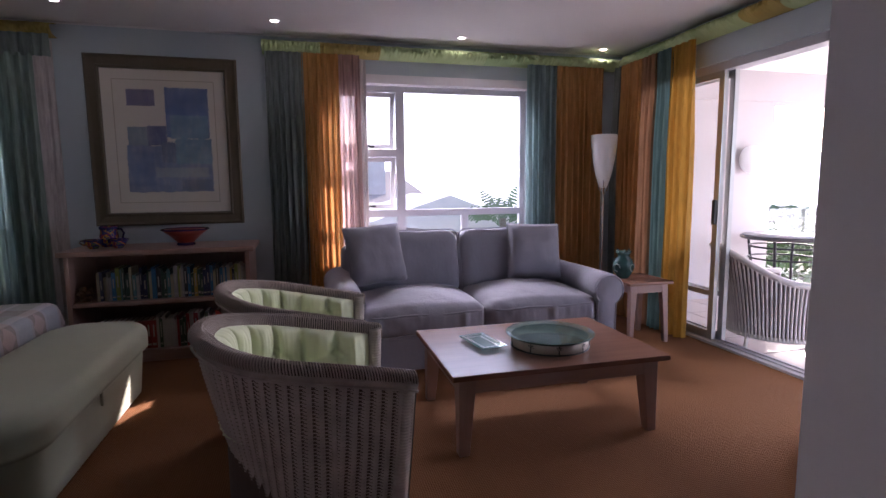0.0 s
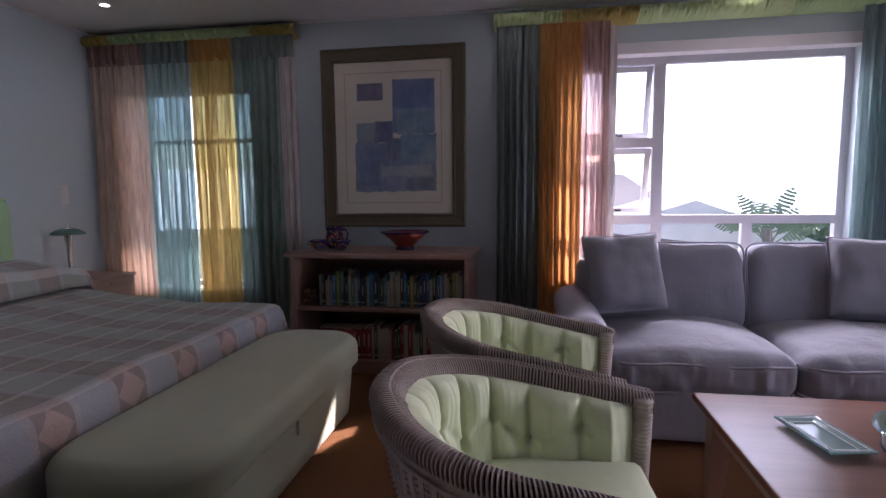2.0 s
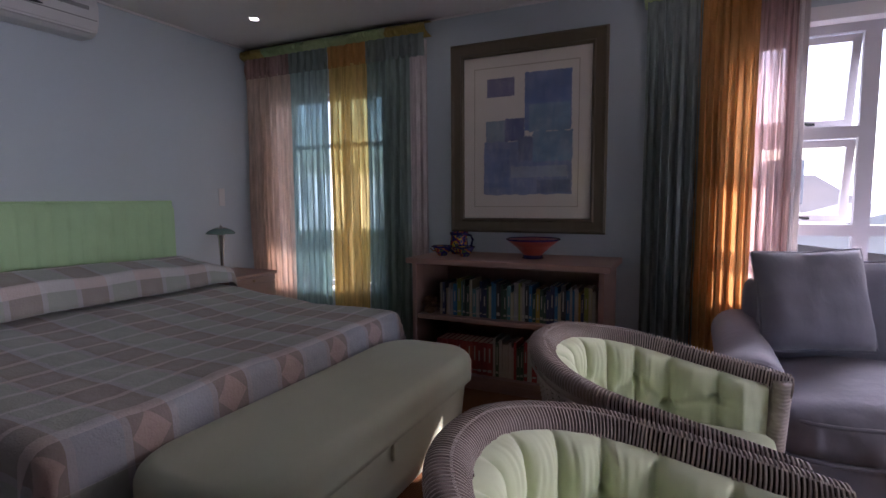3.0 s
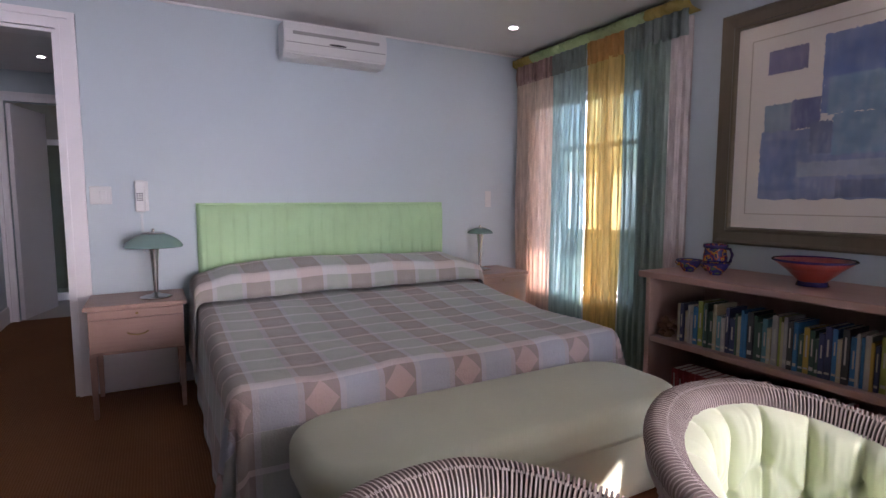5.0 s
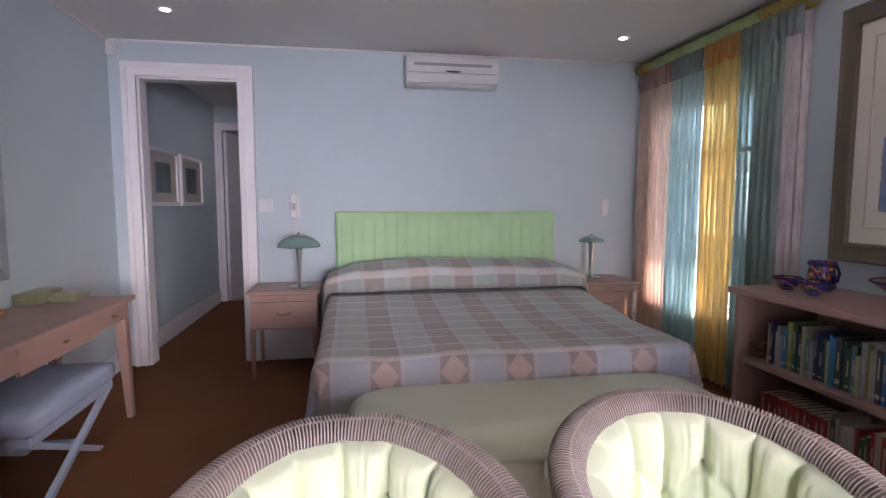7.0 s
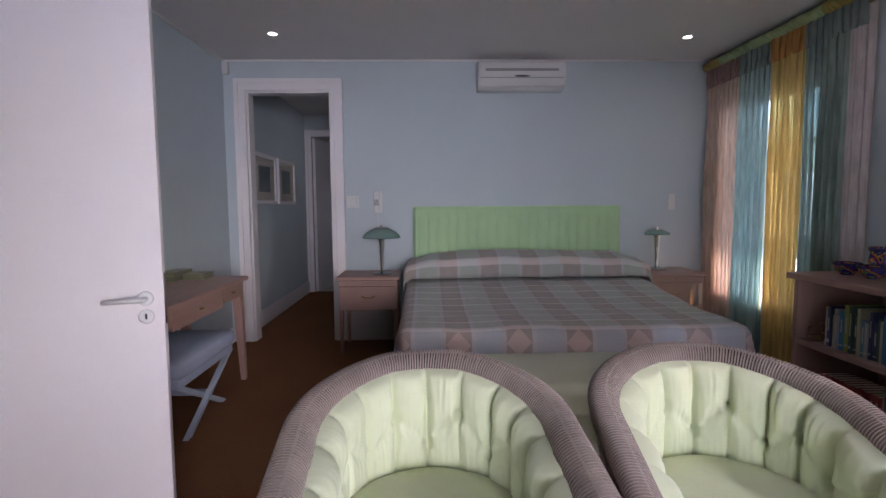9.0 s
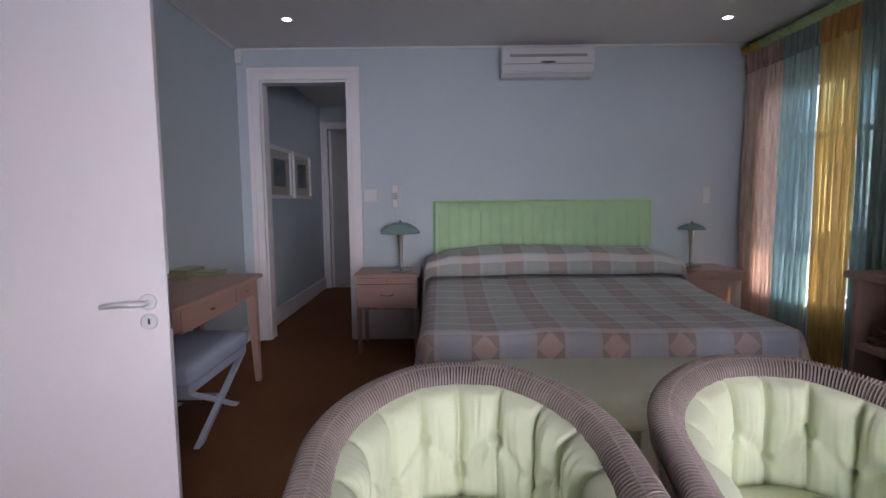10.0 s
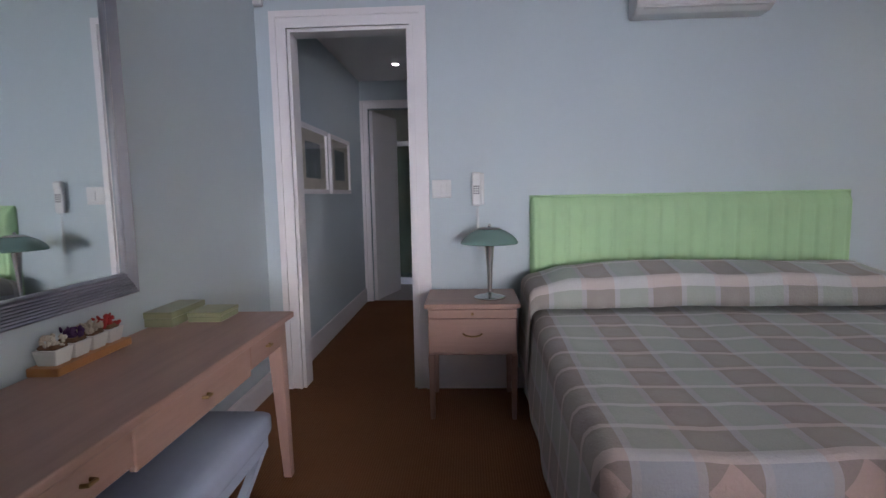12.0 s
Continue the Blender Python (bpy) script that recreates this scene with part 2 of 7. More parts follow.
WALL_BLUE = mat("pale blue wall paint", (0.505, 0.58, 0.62), 0.75, var=0.04, scale=1.2, fine=180.0, relief=0.08, relief_dist=0.002)
CEIL = mat("white ceiling paint", (0.74, 0.72, 0.72), 0.8, var=0.03, scale=1.0, fine=140.0, relief=0.05)
WHITE = mat("white satin paint", (0.80, 0.77, 0.79), 0.4, var=0.04, scale=2.0, fine=90.0, relief=0.05)
DOORWHITE = mat("white door paint", (0.80, 0.77, 0.79), 0.35, var=0.03, scale=1.5, fine=120.0, relief=0.05)
CARPET = carpet_mat()
PINK_WOOD = wood("limed pink-brown wood", (0.385, 0.235, 0.19), 0)
PINK_WOOD_Z = wood("limed pink-brown wood upright", (0.375, 0.23, 0.19), 2)
POLISHED = wood("polished limed tabletop", (0.25, 0.122, 0.085), 0, 0.27)
POLISHED.node_tree.nodes["Principled BSDF"].inputs["Specular IOR Level"].default_value = 0.38
PINK_WOOD_Y = wood("limed pink-brown wood across", (0.36, 0.225, 0.185), 1)
FRAME_WOOD = wood("bronze-stained frame wood", (0.115, 0.09, 0.055), 2, 0.42)
SATIN = mat("satin steel", (0.74, 0.74, 0.75), 0.45, 0.8, var=0.04, relief=0.02)
CHROME = mat("brushed chrome", (0.55, 0.54, 0.52), 0.25, 1.0, var=0.05, relief=0.03)
SILVER = mat("silver leaf frame", (0.34, 0.36, 0.42), 0.38, 0.8, var=0.12, relief=0.1)
BRASS = mat("antique brass", (0.30, 0.20, 0.09), 0.4, 0.9)
BLACK = mat("black metal", (0.02, 0.02, 0.022), 0.45, 0.3)
SOFA = mat("lavender-grey sofa cloth", (0.305, 0.295, 0.345), 0.9, var=0.07, scale=5.0, fine=420.0, spec=0.15, sheen=0.2, folds=0.16)
SAGE = mat("sage green upholstery", (0.475, 0.515, 0.385), 0.85, var=0.06, scale=3.0, fine=380.0, relief=0.2, relief_dist=0.002, spec=0.2, sheen=0.2)
LIME = mat("lime green headboard cloth", (0.43, 0.64, 0.37), 0.85, var=0.07, scale=4.0, fine=300.0, relief=0.2, relief_dist=0.002, spec=0.2)
CUSHION = mat("pale lime cushion cloth", (0.62, 0.67, 0.46), 0.85, var=0.06, scale=6.0, fine=260.0, spec=0.15, sheen=0.2, folds=0.10)
STOOL_CLOTH = mat("blue-grey stool cloth", (0.36, 0.40, 0.50), 0.85, var=0.07, scale=5.0, fine=300.0, relief=0.2, spec=0.2)
STOOL_WOOD = mat("pale blue painted wood", (0.42, 0.47, 0.55), 0.5, var=0.08)
WICKER = mat("grey-pink cane", (0.44, 0.37, 0.33), 0.5, var=0.22, scale=12.0, fine=90.0, relief=0.3, relief_dist=0.003)
WICKER_SHADE = mat("brown cane gap shade", (0.11, 0.078, 0.062), 0.8, var=0.2, scale=12.0)
FLANK_SHADE = mat("brown cane flank shade", (0.26, 0.205, 0.18), 0.7, var=0.3, scale=14.0)
RIM_GAP_SHADE = mat("near-black rim gap shade", (0.045, 0.028, 0.022), 0.9, var=0.2, scale=12.0)
WHITE_CANE = mat("white painted cane", (0.62, 0.57, 0.55), 0.5, var=0.1, scale=12.0)
ALU = mat("white aluminium", (0.52, 0.51, 0.54), 0.35, 0.0, var=0.03, relief=0.0)
GREY_ALU = mat("grey aluminium", (0.42, 0.41, 0.40), 0.35, 0.6, var=0.04, relief=0.0)
PANE = glass_mat("window glass")
FROST = mat("green frosted glass", (0.16, 0.26, 0.235), 0.25, var=0.06, relief=0.0, spec=0.6)
OPAL = mat("white opal glass", (0.80, 0.78, 0.77), 0.3, var=0.03, relief=0.0, spec=0.5)
PLASTIC = mat("white plastic", (0.66, 0.66, 0.66), 0.35, var=0.03, relief=0.0)
DARK_PLASTIC = mat("dark grey plastic", (0.03, 0.03, 0.035), 0.4)
PAPER = mat("cream paper", (0.72, 0.66, 0.58), 0.8, var=0.05)
ART = [painted_art(nm, c) for nm, c in (("violet paint", (0.17, 0.15, 0.27)), ("deep blue paint", (0.13, 0.20, 0.41)), ("grey teal paint", (0.24, 0.31, 0.38)), ("indigo paint", (0.12, 0.13, 0.27)),
       ("slate blue paint", (0.21, 0.26, 0.42)), ("sea blue paint", (0.19, 0.31, 0.43)), ("dark slate paint", (0.15, 0.18, 0.29)), ("mid blue paint", (0.16, 0.22, 0.40)), ("pale blue paint", (0.33, 0.37, 0.46)))]
MIRROR = mat("mirror glass", (0.8, 0.84, 0.82), 0.02, 1.0, var=0.0, relief=0.0)
TEAL = sheer("teal sheer", (0.37, 0.50, 0.49), 0.06, 0.17)
GREEN = sheer("sea green sheer", (0.27, 0.37, 0.34), 0.07, 0.14)
YELLOW = sheer("yellow sheer", (0.68, 0.50, 0.19), 0.08, 0.18)
PEACH = sheer("peach sheer", (0.68, 0.54, 0.45), 0.04, 0.25)
ORANGE = sheer("orange curtain cloth", (0.58, 0.30, 0.11), 0.0, 0.36)
ROSE = sheer("dusty rose sheer", (0.50, 0.34, 0.32), 0.14, 0.55)
DARKTEAL = sheer("dark teal curtain cloth", (0.26, 0.315, 0.30), 0.0, 0.4)
TEALC = sheer("blue-teal curtain cloth", (0.25, 0.34, 0.34), 0.04, 0.45)
GOLD = sheer("gold curtain cloth", (0.46, 0.25, 0.05), 0.0, 0.35)
LINING = sheer("white curtain lining", (0.55, 0.50, 0.49), 0.0, 0.08)
RUST = sheer("rust brown curtain cloth", (0.38, 0.21, 0.12), 0.0, 0.3)
SLATE = sheer("slate teal curtain cloth", (0.12, 0.20, 0.19), 0.0, 0.3)
SEA = sheer("gathered sea green cloth", (0.28, 0.37, 0.33), 0.02, 0.10)
TILE = mat("pale floor tile", (0.46, 0.40, 0.38), 0.35, var=0.08)
PLASTER = mat("cream outside plaster", (0.50, 0.46, 0.455), 0.9, var=0.05, scale=1.5)
BOOK = random_mat("book cloth", [(0.0, (0.026, 0.035, 0.105)), (0.1, (0.438, 0.403, 0.350)), (0.2, (0.035, 0.088, 0.053)), (0.3, (0.367, 0.350, 0.333)), (0.4, (0.026, 0.175, 0.367)), (0.5, (0.394, 0.105, 0.044)), (0.6, (0.481, 0.420, 0.263)), (0.7, (0.031, 0.031, 0.035)), (0.78, (0.088, 0.245, 0.263)), (0.86, (0.481, 0.315, 0.044)), (0.93, (0.263, 0.315, 0.053))])
BOOK_RED = random_mat("red book cloth", [(0.0, (0.26, 0.02, 0.02)), (0.5, (0.34, 0.04, 0.03))])
BOOK_MIX = random_mat("bright book cloth", [(0.0, (0.5, 0.45, 0.38)), (0.3, (0.38, 0.03, 0.03)), (0.6, (0.06, 0.1, 0.05)), (0.8, (0.55, 0.5, 0.45))])
INK = mat("printed pale ink", (0.40, 0.38, 0.32), 0.6, var=0.02, relief=0.0)


# ---- builders ----
def part(name, bm, material, parent=None, label="", smooth=False):
    me = bpy.data.meshes.new(name)
    bmesh.ops.recalc_face_normals(bm, faces=bm.faces)
    bm.to_mesh(me)
    bm.free()
    for m in material if isinstance(material, (list, tuple)) else [material]:
        me.materials.append(m)
    if smooth:
        me.polygons.foreach_set("use_smooth", [True] * len(me.polygons))
    ob = new(name, me)
    if parent is not None:
        ob.parent = parent
    return tagged(ob, label) if label else ob


def raw_part(name, verts, faces, material, parent=None, label="", smooth=True, uvs=None):
    me = bpy.data.meshes.new(name)
    me.from_pydata([tuple(v) for v in verts], [], faces)
    me.materials.append(material)
    if smooth:
        me.polygons.foreach_set("use_smooth", [True] * len(me.polygons))
    if uvs is not None:
        layer = me.uv_layers.new(name="UVMap")
        for lp in me.loops:
            layer.data[lp.index].uv = uvs[lp.vertex_index]
    me.update()
    ob = new(name, me)
    if parent is not None:
        ob.parent = parent
    return tagged(ob, label) if label else ob


def thing(name, label, category, at=(0, 0, 0), rz=0, group="", kind=""):
    e = new(name)
    e.empty_display_size = 0.05
    e.matrix_basis = pose(*at, 0, 0, rz)
    return tagged(e, label, category, group, kind)


def add_box(bm, x0, x1, y0, y1, z0, z1, bevel=0.0, seg=1):
    vs = [bm.verts.new((x, y, z)) for x in (x0, x1) for y in (y0, y1) for z in (z0, z1)]
    f = [bm.faces.new([vs[i] for i in q]) for q in ((0, 1, 3, 2), (4, 6, 7, 5), (0, 4, 5, 1), (2, 3, 7, 6), (0, 2, 6, 4), (1, 5, 7, 3))]
    if bevel:
        es = list({e for q in f for e in q.edges})
        bmesh.ops.bevel(bm, geom=es, offset=bevel, segments=seg, affect="EDGES", profile=0.5)
    return bm


def box(x0, x1, y0, y1, z0, z1, bevel=0.0, seg=1):
    return add_box(bmesh.new(), min(x0, x1), max(x0, x1), min(y0, y1), max(y0, y1), min(z0, z1), max(z0, z1), bevel, seg)


def taper(top, bottom, z1, z0, bevel=0.003):
    """A square post that goes from the rectangle top=(x0,x1,y0,y1) at z1 to bottom at z0."""
    bm = bmesh.new()
    a = [bm.verts.new((x, y, z1)) for x, y in ((top[0], top[2]), (top[1], top[2]), (top[1], top[3]), (top[0], top[3]))]
    b = [bm.verts.new((x, y, z0)) for x, y in ((bottom[0], bottom[2]), (bottom[1], bottom[2]), (bottom[1], bottom[3]), (bottom[0], bottom[3]))]
    bm.faces.new(a)
    bm.faces.new(b[::-1])
    for i in range(4):
        bm.faces.new((a[i], b[i], b[(i + 1) % 4], a[(i + 1) % 4]))
    if bevel:
        bmesh.ops.bevel(bm, geom=list(bm.edges), offset=bevel, segments=1, affect="EDGES")
    return bm


def lathe(profile, n=32, at=(0, 0, 0)):
    """Turned shape from (radius, height) pairs."""
    bm = bmesh.new()
    rings = []
    for r, z in profile:
        if r < 1e-5:
            rings.append([bm.verts.new((at[0], at[1], at[2] + z))])
        else:
            rings.append([bm.verts.new((at[0] + r * math.cos(2 * math.pi * i / n), at[1] + r * math.sin(2 * math.pi * i / n), at[2] + z)) for i in range(n)])
    for a, b in zip(rings, rings[1:]):
        for i in range(n):
            j = (i + 1) % n
            q = [a[i % len(a)], a[j % len(a)], b[j % len(b)], b[i % len(b)]]
            q = list(dict.fromkeys(q))
            if len(q) > 2:
                bm.faces.new(q)
    return bm


def tube(points, radius, n=8, closed=False):
    """A round bar along points; radius may be a list."""
    pts = [Vector(p) for p in points]
    bm = bmesh.new()
    rings = []
    up = Vector((0, 0, 1))
    for i, p in enumerate(pts):
        a = pts[i - 1] if i or closed else pts[0]
        b = pts[(i + 1) % len(pts)] if i + 1 < len(pts) or closed else pts[-1]
        d = (b - a).normalized()
        s = d.cross(up if abs(d.z) < 0.95 else Vector((0, 1, 0))).normalized()
        t = s.cross(d)
        r = radius[i] if isinstance(radius, (list, tuple)) else radius
        rings.append([bm.verts.new(p + r * (math.cos(2 * math.pi * k / n) * s + math.sin(2 * math.pi * k / n) * t)) for k in range(n)])
    m = len(rings)
    for i in range(m if closed else m - 1):
        a, b = rings[i], rings[(i + 1) % m]
        for k in range(n):
            bm.faces.new((a[k], a[(k + 1) % n], b[(k + 1) % n], b[k]))
    if not closed:
        bm.faces.new(rings[0][::-1])
        bm.faces.new(rings[-1])
    return bm


def grid_faces(nu, nv, close_u=False):
    f = []
    for i in range(nu if close_u else nu - 1):
        for j in range(nv - 1):
            a, b = i * nv + j, ((i + 1) % nu) * nv + j
            f.append((a, b, b + 1, a + 1))
    return f


def pillow(name, w, h, t, material, parent=None, label="", puff=1.0, n=22, wrinkle=0.006, seed=0):
    """A stuffed cushion in its own xz plane, thick along y, with its seam all round."""
    verts, faces = [], []
    for side in (1, -1):
        for i in range(n):
            for j in range(n):
                u, v = 2 * i / (n - 1) - 1, 2 * j / (n - 1) - 1
                e = max(0.0, (1 - abs(u) ** 3.2) * (1 - abs(v) ** 3.2)) ** (0.42 * puff)
                pinch = 1 - 0.05 * (1 - abs(u)) * abs(v) ** 4 - 0.05 * (1 - abs(v)) * abs(u) ** 4
                k = noise.noise(Vector((u * 2.2 + seed, v * 2.2, side * 3))) * wrinkle * 2 * e
                verts.append((u * w / 2 * pinch, side * (t / 2 * e + k + 0.002), v * h / 2 * pinch))
        off = 0 if side == 1 else n * n
        for i in range(n - 1):
            for j in range(n - 1):
                a = off + i * n + j
                q = (a, a + n, a + n + 1, a + 1)
                faces.append(q if side == -1 else q[::-1])
    ring = [i * n for i in range(n)] + [(n - 1) * n + j for j in range(1, n)] + [i * n + n - 1 for i in range(n - 2, -1, -1)] + [j for j in range(n - 2, 0, -1)]
    for a, b in zip(ring, ring[1:] + ring[:1]):
        faces.append((a, b, b + n * n, a + n * n))
    return raw_part(name, verts, faces, material, parent, label)


def soft_box(name, x0, x1, y0, y1, z0, z1, r, material, parent=None, label="", crown=0.0, n=14, wrinkle=0.0, seed=0, ripple=0.0):
    """An upholstered block: a rounded box with a crowned top."""
    sx, sy, sz = (x1 - x0) / 2, (y1 - y0) / 2, (z1 - z0) / 2
    bm = bmesh.new()
    bmesh.ops.create_cube(bm, size=2.0)
    bmesh.ops.subdivide_edges(bm, edges=list(bm.edges), cuts=n, use_grid_fill=True)
    for v in bm.verts:
        p = Vector((v.co.x * sx, v.co.y * sy, v.co.z * sz))
        c = Vector([max(-s + r, min(s - r, a)) for a, s in zip(p, (sx, sy, sz))])
        d = p - c
        if d.length > 1e-6:
            p = c + d.normalized() * min(r, d.length if d.length < r else r)
        u, w = p.x / sx, p.y / sy
        if p.z > 0:
            p.z += crown * (1 - u * u) * (1 - w * w)
        if wrinkle:
            p += v.co.normalized() * noise.noise(Vector((p.x * 7 + seed, p.y * 7, p.z * 7))) * wrinkle
        if ripple:
            # gathers run down from the front seam and swell the front
            k = max(0.0, min(1.0, (-v.co.y - 0.75) / 0.25)) ** 2
            p.y -= k * 0.02 * (1 - u * u) * max(0.0, 1 - (p.z / sz) ** 2)
            p.y += k * ripple * noise.noise(Vector((p.x * 24 + seed, p.z * 6, 1))) * max(0.0, 1 - 0.8 * abs(p.z / sz) ** 2)
        v.co = p + Vector(((x0 + x1) / 2, (y0 + y1) / 2, (z0 + z1) / 2))
    return part(name, bm, material, parent, label, True)


# ---- the room ----
W, N, E_, S, H = -3.0, 5.0, 3.48, 0.674, 2.47  # inner faces of the walls, ceiling height
T = 0.23


def wall(name, boxes, material, label):
    bm = bmesh.new()
    for b in boxes:
        add_box(bm, *b)
    return tagged(part(name, bm, material), label, "wall", kind="structure")


tagged(part("floor", box(-6.3, E_ + 0.02, -1.4, N + 0.02, -0.2, 0.0), CARPET), "brown woven sisal carpet over the whole floor", "floor", kind="structure")
tagged(part("ceiling", box(-7.8, E_ + T, -1.6, N + T, H, H + 0.15), CEIL), "plain white painted ceiling with downlights", "ceiling", kind="structure")
# north wall with two windows
WX0, WX1, WZ0, WZ1 = -2.72, -1.68, 0.47, 2.04
NX0, NX1, NZ0, NZ1 = 0.70, 2.51, 0.62, 2.125
wall("wall_north", [(W - T, WX0, N, N + T, 0, H), (WX0, WX1, N, N + T, 0, WZ0), (WX0, WX1, N, N + T, WZ1, H), (WX1, NX0, N, N + T, 0, H),
     (NX0, NX1, N, N + T, 0, NZ0), (NX0, NX1, N, N + T, NZ1, H), (NX1, E_ + T, N, N + T, 0, H)], WALL_BLUE, "pale blue painted wall with two windows")
# west wall with the opening to the passage
DY0, DY1, DZ = 0.865, 1.60, 2.21
wall("wall_west", [(W - 0.13, W, S - 0.13, DY0, 0, H), (W - 0.13, W, DY0, DY1, DZ, H), (W - 0.13, W, DY1, N, 0, H)], WALL_BLUE, "pale blue painted wall behind the bed")
# south wall with the entrance
EX0, EX1, EZ = -0.068, 0.83, 2.08
wall("wall_south", [(W, EX0, S - 0.16, S, 0, H), (EX0, EX1, S - 0.16, S, EZ, H), (EX1, 2.80, S - 0.16, S, 0, H)], WALL_BLUE, "pale blue painted wall with the entrance")
wall("wall_pier", [(2.80, 2.96, S - 0.16, 2.28, 0, H), (2.96, E_, 2.12, 2.28, 0, H)], WALL_BLUE, "pale blue wall corner beside the sliding door")
SY0, SY1, SZ = 2.44, 4.62, 2.14
wall("wall_east", [(E_, E_ + T, 2.12, SY0, 0, H), (E_, E_ + T, SY0, SY1, SZ, H), (E_, E_ + T, SY1, N, 0, H)], WALL_BLUE, "pale blue wall over the sliding door")
# added slab, out of view, that keeps the high sun off the windows
wall("sun_block_slab", [(W - 1.0, 9.0, N + T, N + T + 2.42, 3.5, 3.7), (W - 1.0, 2.3, N + T + 2.42, N + T + 3.0, 3.5, 3.7)], CEIL, "unseen white slab added above the windows to block the sun")
# hall behind the entrance and the passage
wall("wall_hall", [(-1.6, -1.45, -1.5, S - 0.16, 0, H), (2.0, 2.15, -1.5, S - 0.16, 0, H), (-1.6, 2.15, -1.6, -1.45, 0, H)], WALL_BLUE, "pale blue wall of the entrance hall")
PX, PY0, PY1 = -5.72, 0.74, 1.95
wall("wall_passage", [(PX, W - 0.13, PY0 - 0.12, PY0, 0, H), (PX, W - 0.13, PY1, PY1 + 0.12, 0, H), (PX - 0.1, PX, PY0 - 0.12, 0.83, 0, H),
     (PX - 0.1, PX, 0.83, 1.59, 2.17, H), (PX - 0.1, PX, 1.59, PY1 + 0.12, 0, H)], WALL_BLUE, "pale blue wall of the passage")
wall("wall_bathroom", [(PX - 1.7, PX - 1.6, 0.3, 2.3, 0, H), (PX - 1.6, PX - 0.1, 0.3, 0.4, 0, H), (PX - 1.6, PX - 0.1, 2.2, 2.3, 0, H)],
     mat("cream wall tile", (0.5, 0.47, 0.4), 0.3), "cream tiled bathroom wall")
tagged(part("floor_bathroom", box(PX - 1.7, PX - 0.02, 0.3, 2.3, -0.1, 0.004), TILE), "pale tiled bathroom floor", "floor", kind="structure")


def skirting(name, runs, h=0.13, t=0.016):
    bm = bmesh.new()
    for x0, x1, y0, y1 in runs:
        add_box(bm, x0, x1, y0, y1, 0, h - 0.02)
        cx, cy = (x0 + x1) / 2, (y0 + y1) / 2
        add_box(bm, x0 + (0.003 if x1 - x0 < 0.05 else 0), x1 - (0.003 if x1 - x0 < 0.05 else 0), y0 + (0.003 if y1 - y0 < 0.05 else 0), y1 - (0.003 if y1 - y0 < 0.05 else 0), h - 0.02, h)
    return tagged(part(name, bm, WHITE), "white painted skirting board along the wall", "baseboard", kind="structure")


t_ = 0.018
skirting("baseboard_west", [(W, W + t_, DY1 + 0.1, N)])
skirting("baseboard_north", [(W + t_, E_, N - t_, N)])
skirting("baseboard_south", [(W + t_, EX0 - 0.1, S, S + t_), (EX1 + 0.1, 2.78, S, S + t_)])
skirting("baseboard_pier", [(2.78, 2.80, S + t_, 2.30), (2.80, E_, 2.28, 2.30)], h=0.14)
skirting("baseboard_passage", [(PX, W - 0.16, PY0, PY0 + t_), (PX, W - 0.16, PY1 - t_, PY1)], h=0.16)
# fine shadow-gap cornice
for nm, b in (("trim_cornice_west", (W, W + 0.012, S, N, H - 0.014, H - 0.001)), ("trim_cornice_south", (W + 0.012, 2.7, S, S + 0.012, H - 0.014, H - 0.001)), ("trim_cornice_north", (W + 0.012, E_, N - 0.012, N, H - 0.014, H - 0.001))):
    tagged(part(nm, box(*b), CEIL), "thin white ceiling trim", "trim", kind="structure")


def casing(name, plane_x, y0, y1, z1, w, side, label):
    """A moulded door surround on the wall at plane_x; side +1: proud towards +x."""
    e = thing(name, label, "door frame", kind="structure")
    for k, (lo, hi, d) in enumerate(((0, w, 0.016), (w * 0.62, w, 0.028), (0.0, w * 0.22, 0.022))):
        bm = bmesh.new()
        d *= side
        add_box(bm, *sorted((plane_x, plane_x + d)), y0 - hi, y0 - lo, 0, z1 + hi)
        add_box(bm, *sorted((plane_x, plane_x + d)), y1 + lo, y1 + hi, 0, z1 + hi)
        add_box(bm, *sorted((plane_x, plane_x + d)), y0 - lo, y1 + lo, z1 + lo, z1 + hi)
        part("moulding", bm, WHITE, e)
    return e


c1 = casing("door_1", W, DY0, DY1, DZ, 0.098, 1, "white moulded door surround on the way to the passage")
bm = bmesh.new()
add_box(bm, W - 0.134, W + 0.002, DY0 - 0.001, DY0 + 0.02, 0, DZ)
add_box(bm, W - 0.134, W + 0.002, DY1 - 0.02, DY1 + 0.001, 0, DZ)
add_box(bm, W - 0.134, W + 0.002, DY0 + 0.02, DY1 - 0.02, DZ - 0.02, DZ + 0.001)
part("jamb", bm, WHITE, c1)
c2 = casing("door_2", PX, 0.83, 1.59, 2.17, 0.088, 1, "white door surround at the end of the passage")
leaf = thing("door_3", "white bathroom door standing half open at the end of the passage", "door", (PX - 0.02, 0.855, 0), -15, kind="structure")
part("leaf", box(-0.70, 0, -0.02, 0.02, 0.008, 2.15, 0.003), DOORWHITE, leaf)
part("handle", tube([(-0.62, -0.02, 1.0), (-0.62, -0.06, 1.0), (-0.52, -0.065, 1.0)], 0.009), CHROME, leaf, "steel lever handle")
# bathroom cabinet edge that shows through the far door
bc = thing("shower_screen", "clear glass shower screen with a white top rail", "shower screen", (PX - 1.1, 1.3, 0))
part("pane", box(-0.01, 0.01, -0.75, 0.85, 0.1, 1.85), glass_mat("greenish shower glass", (0.75, 0.82, 0.78)), bc)
part("top_rail", box(-0.02, 0.02, -0.75, 0.85, 1.85, 1.92, 0.004), WHITE, bc)
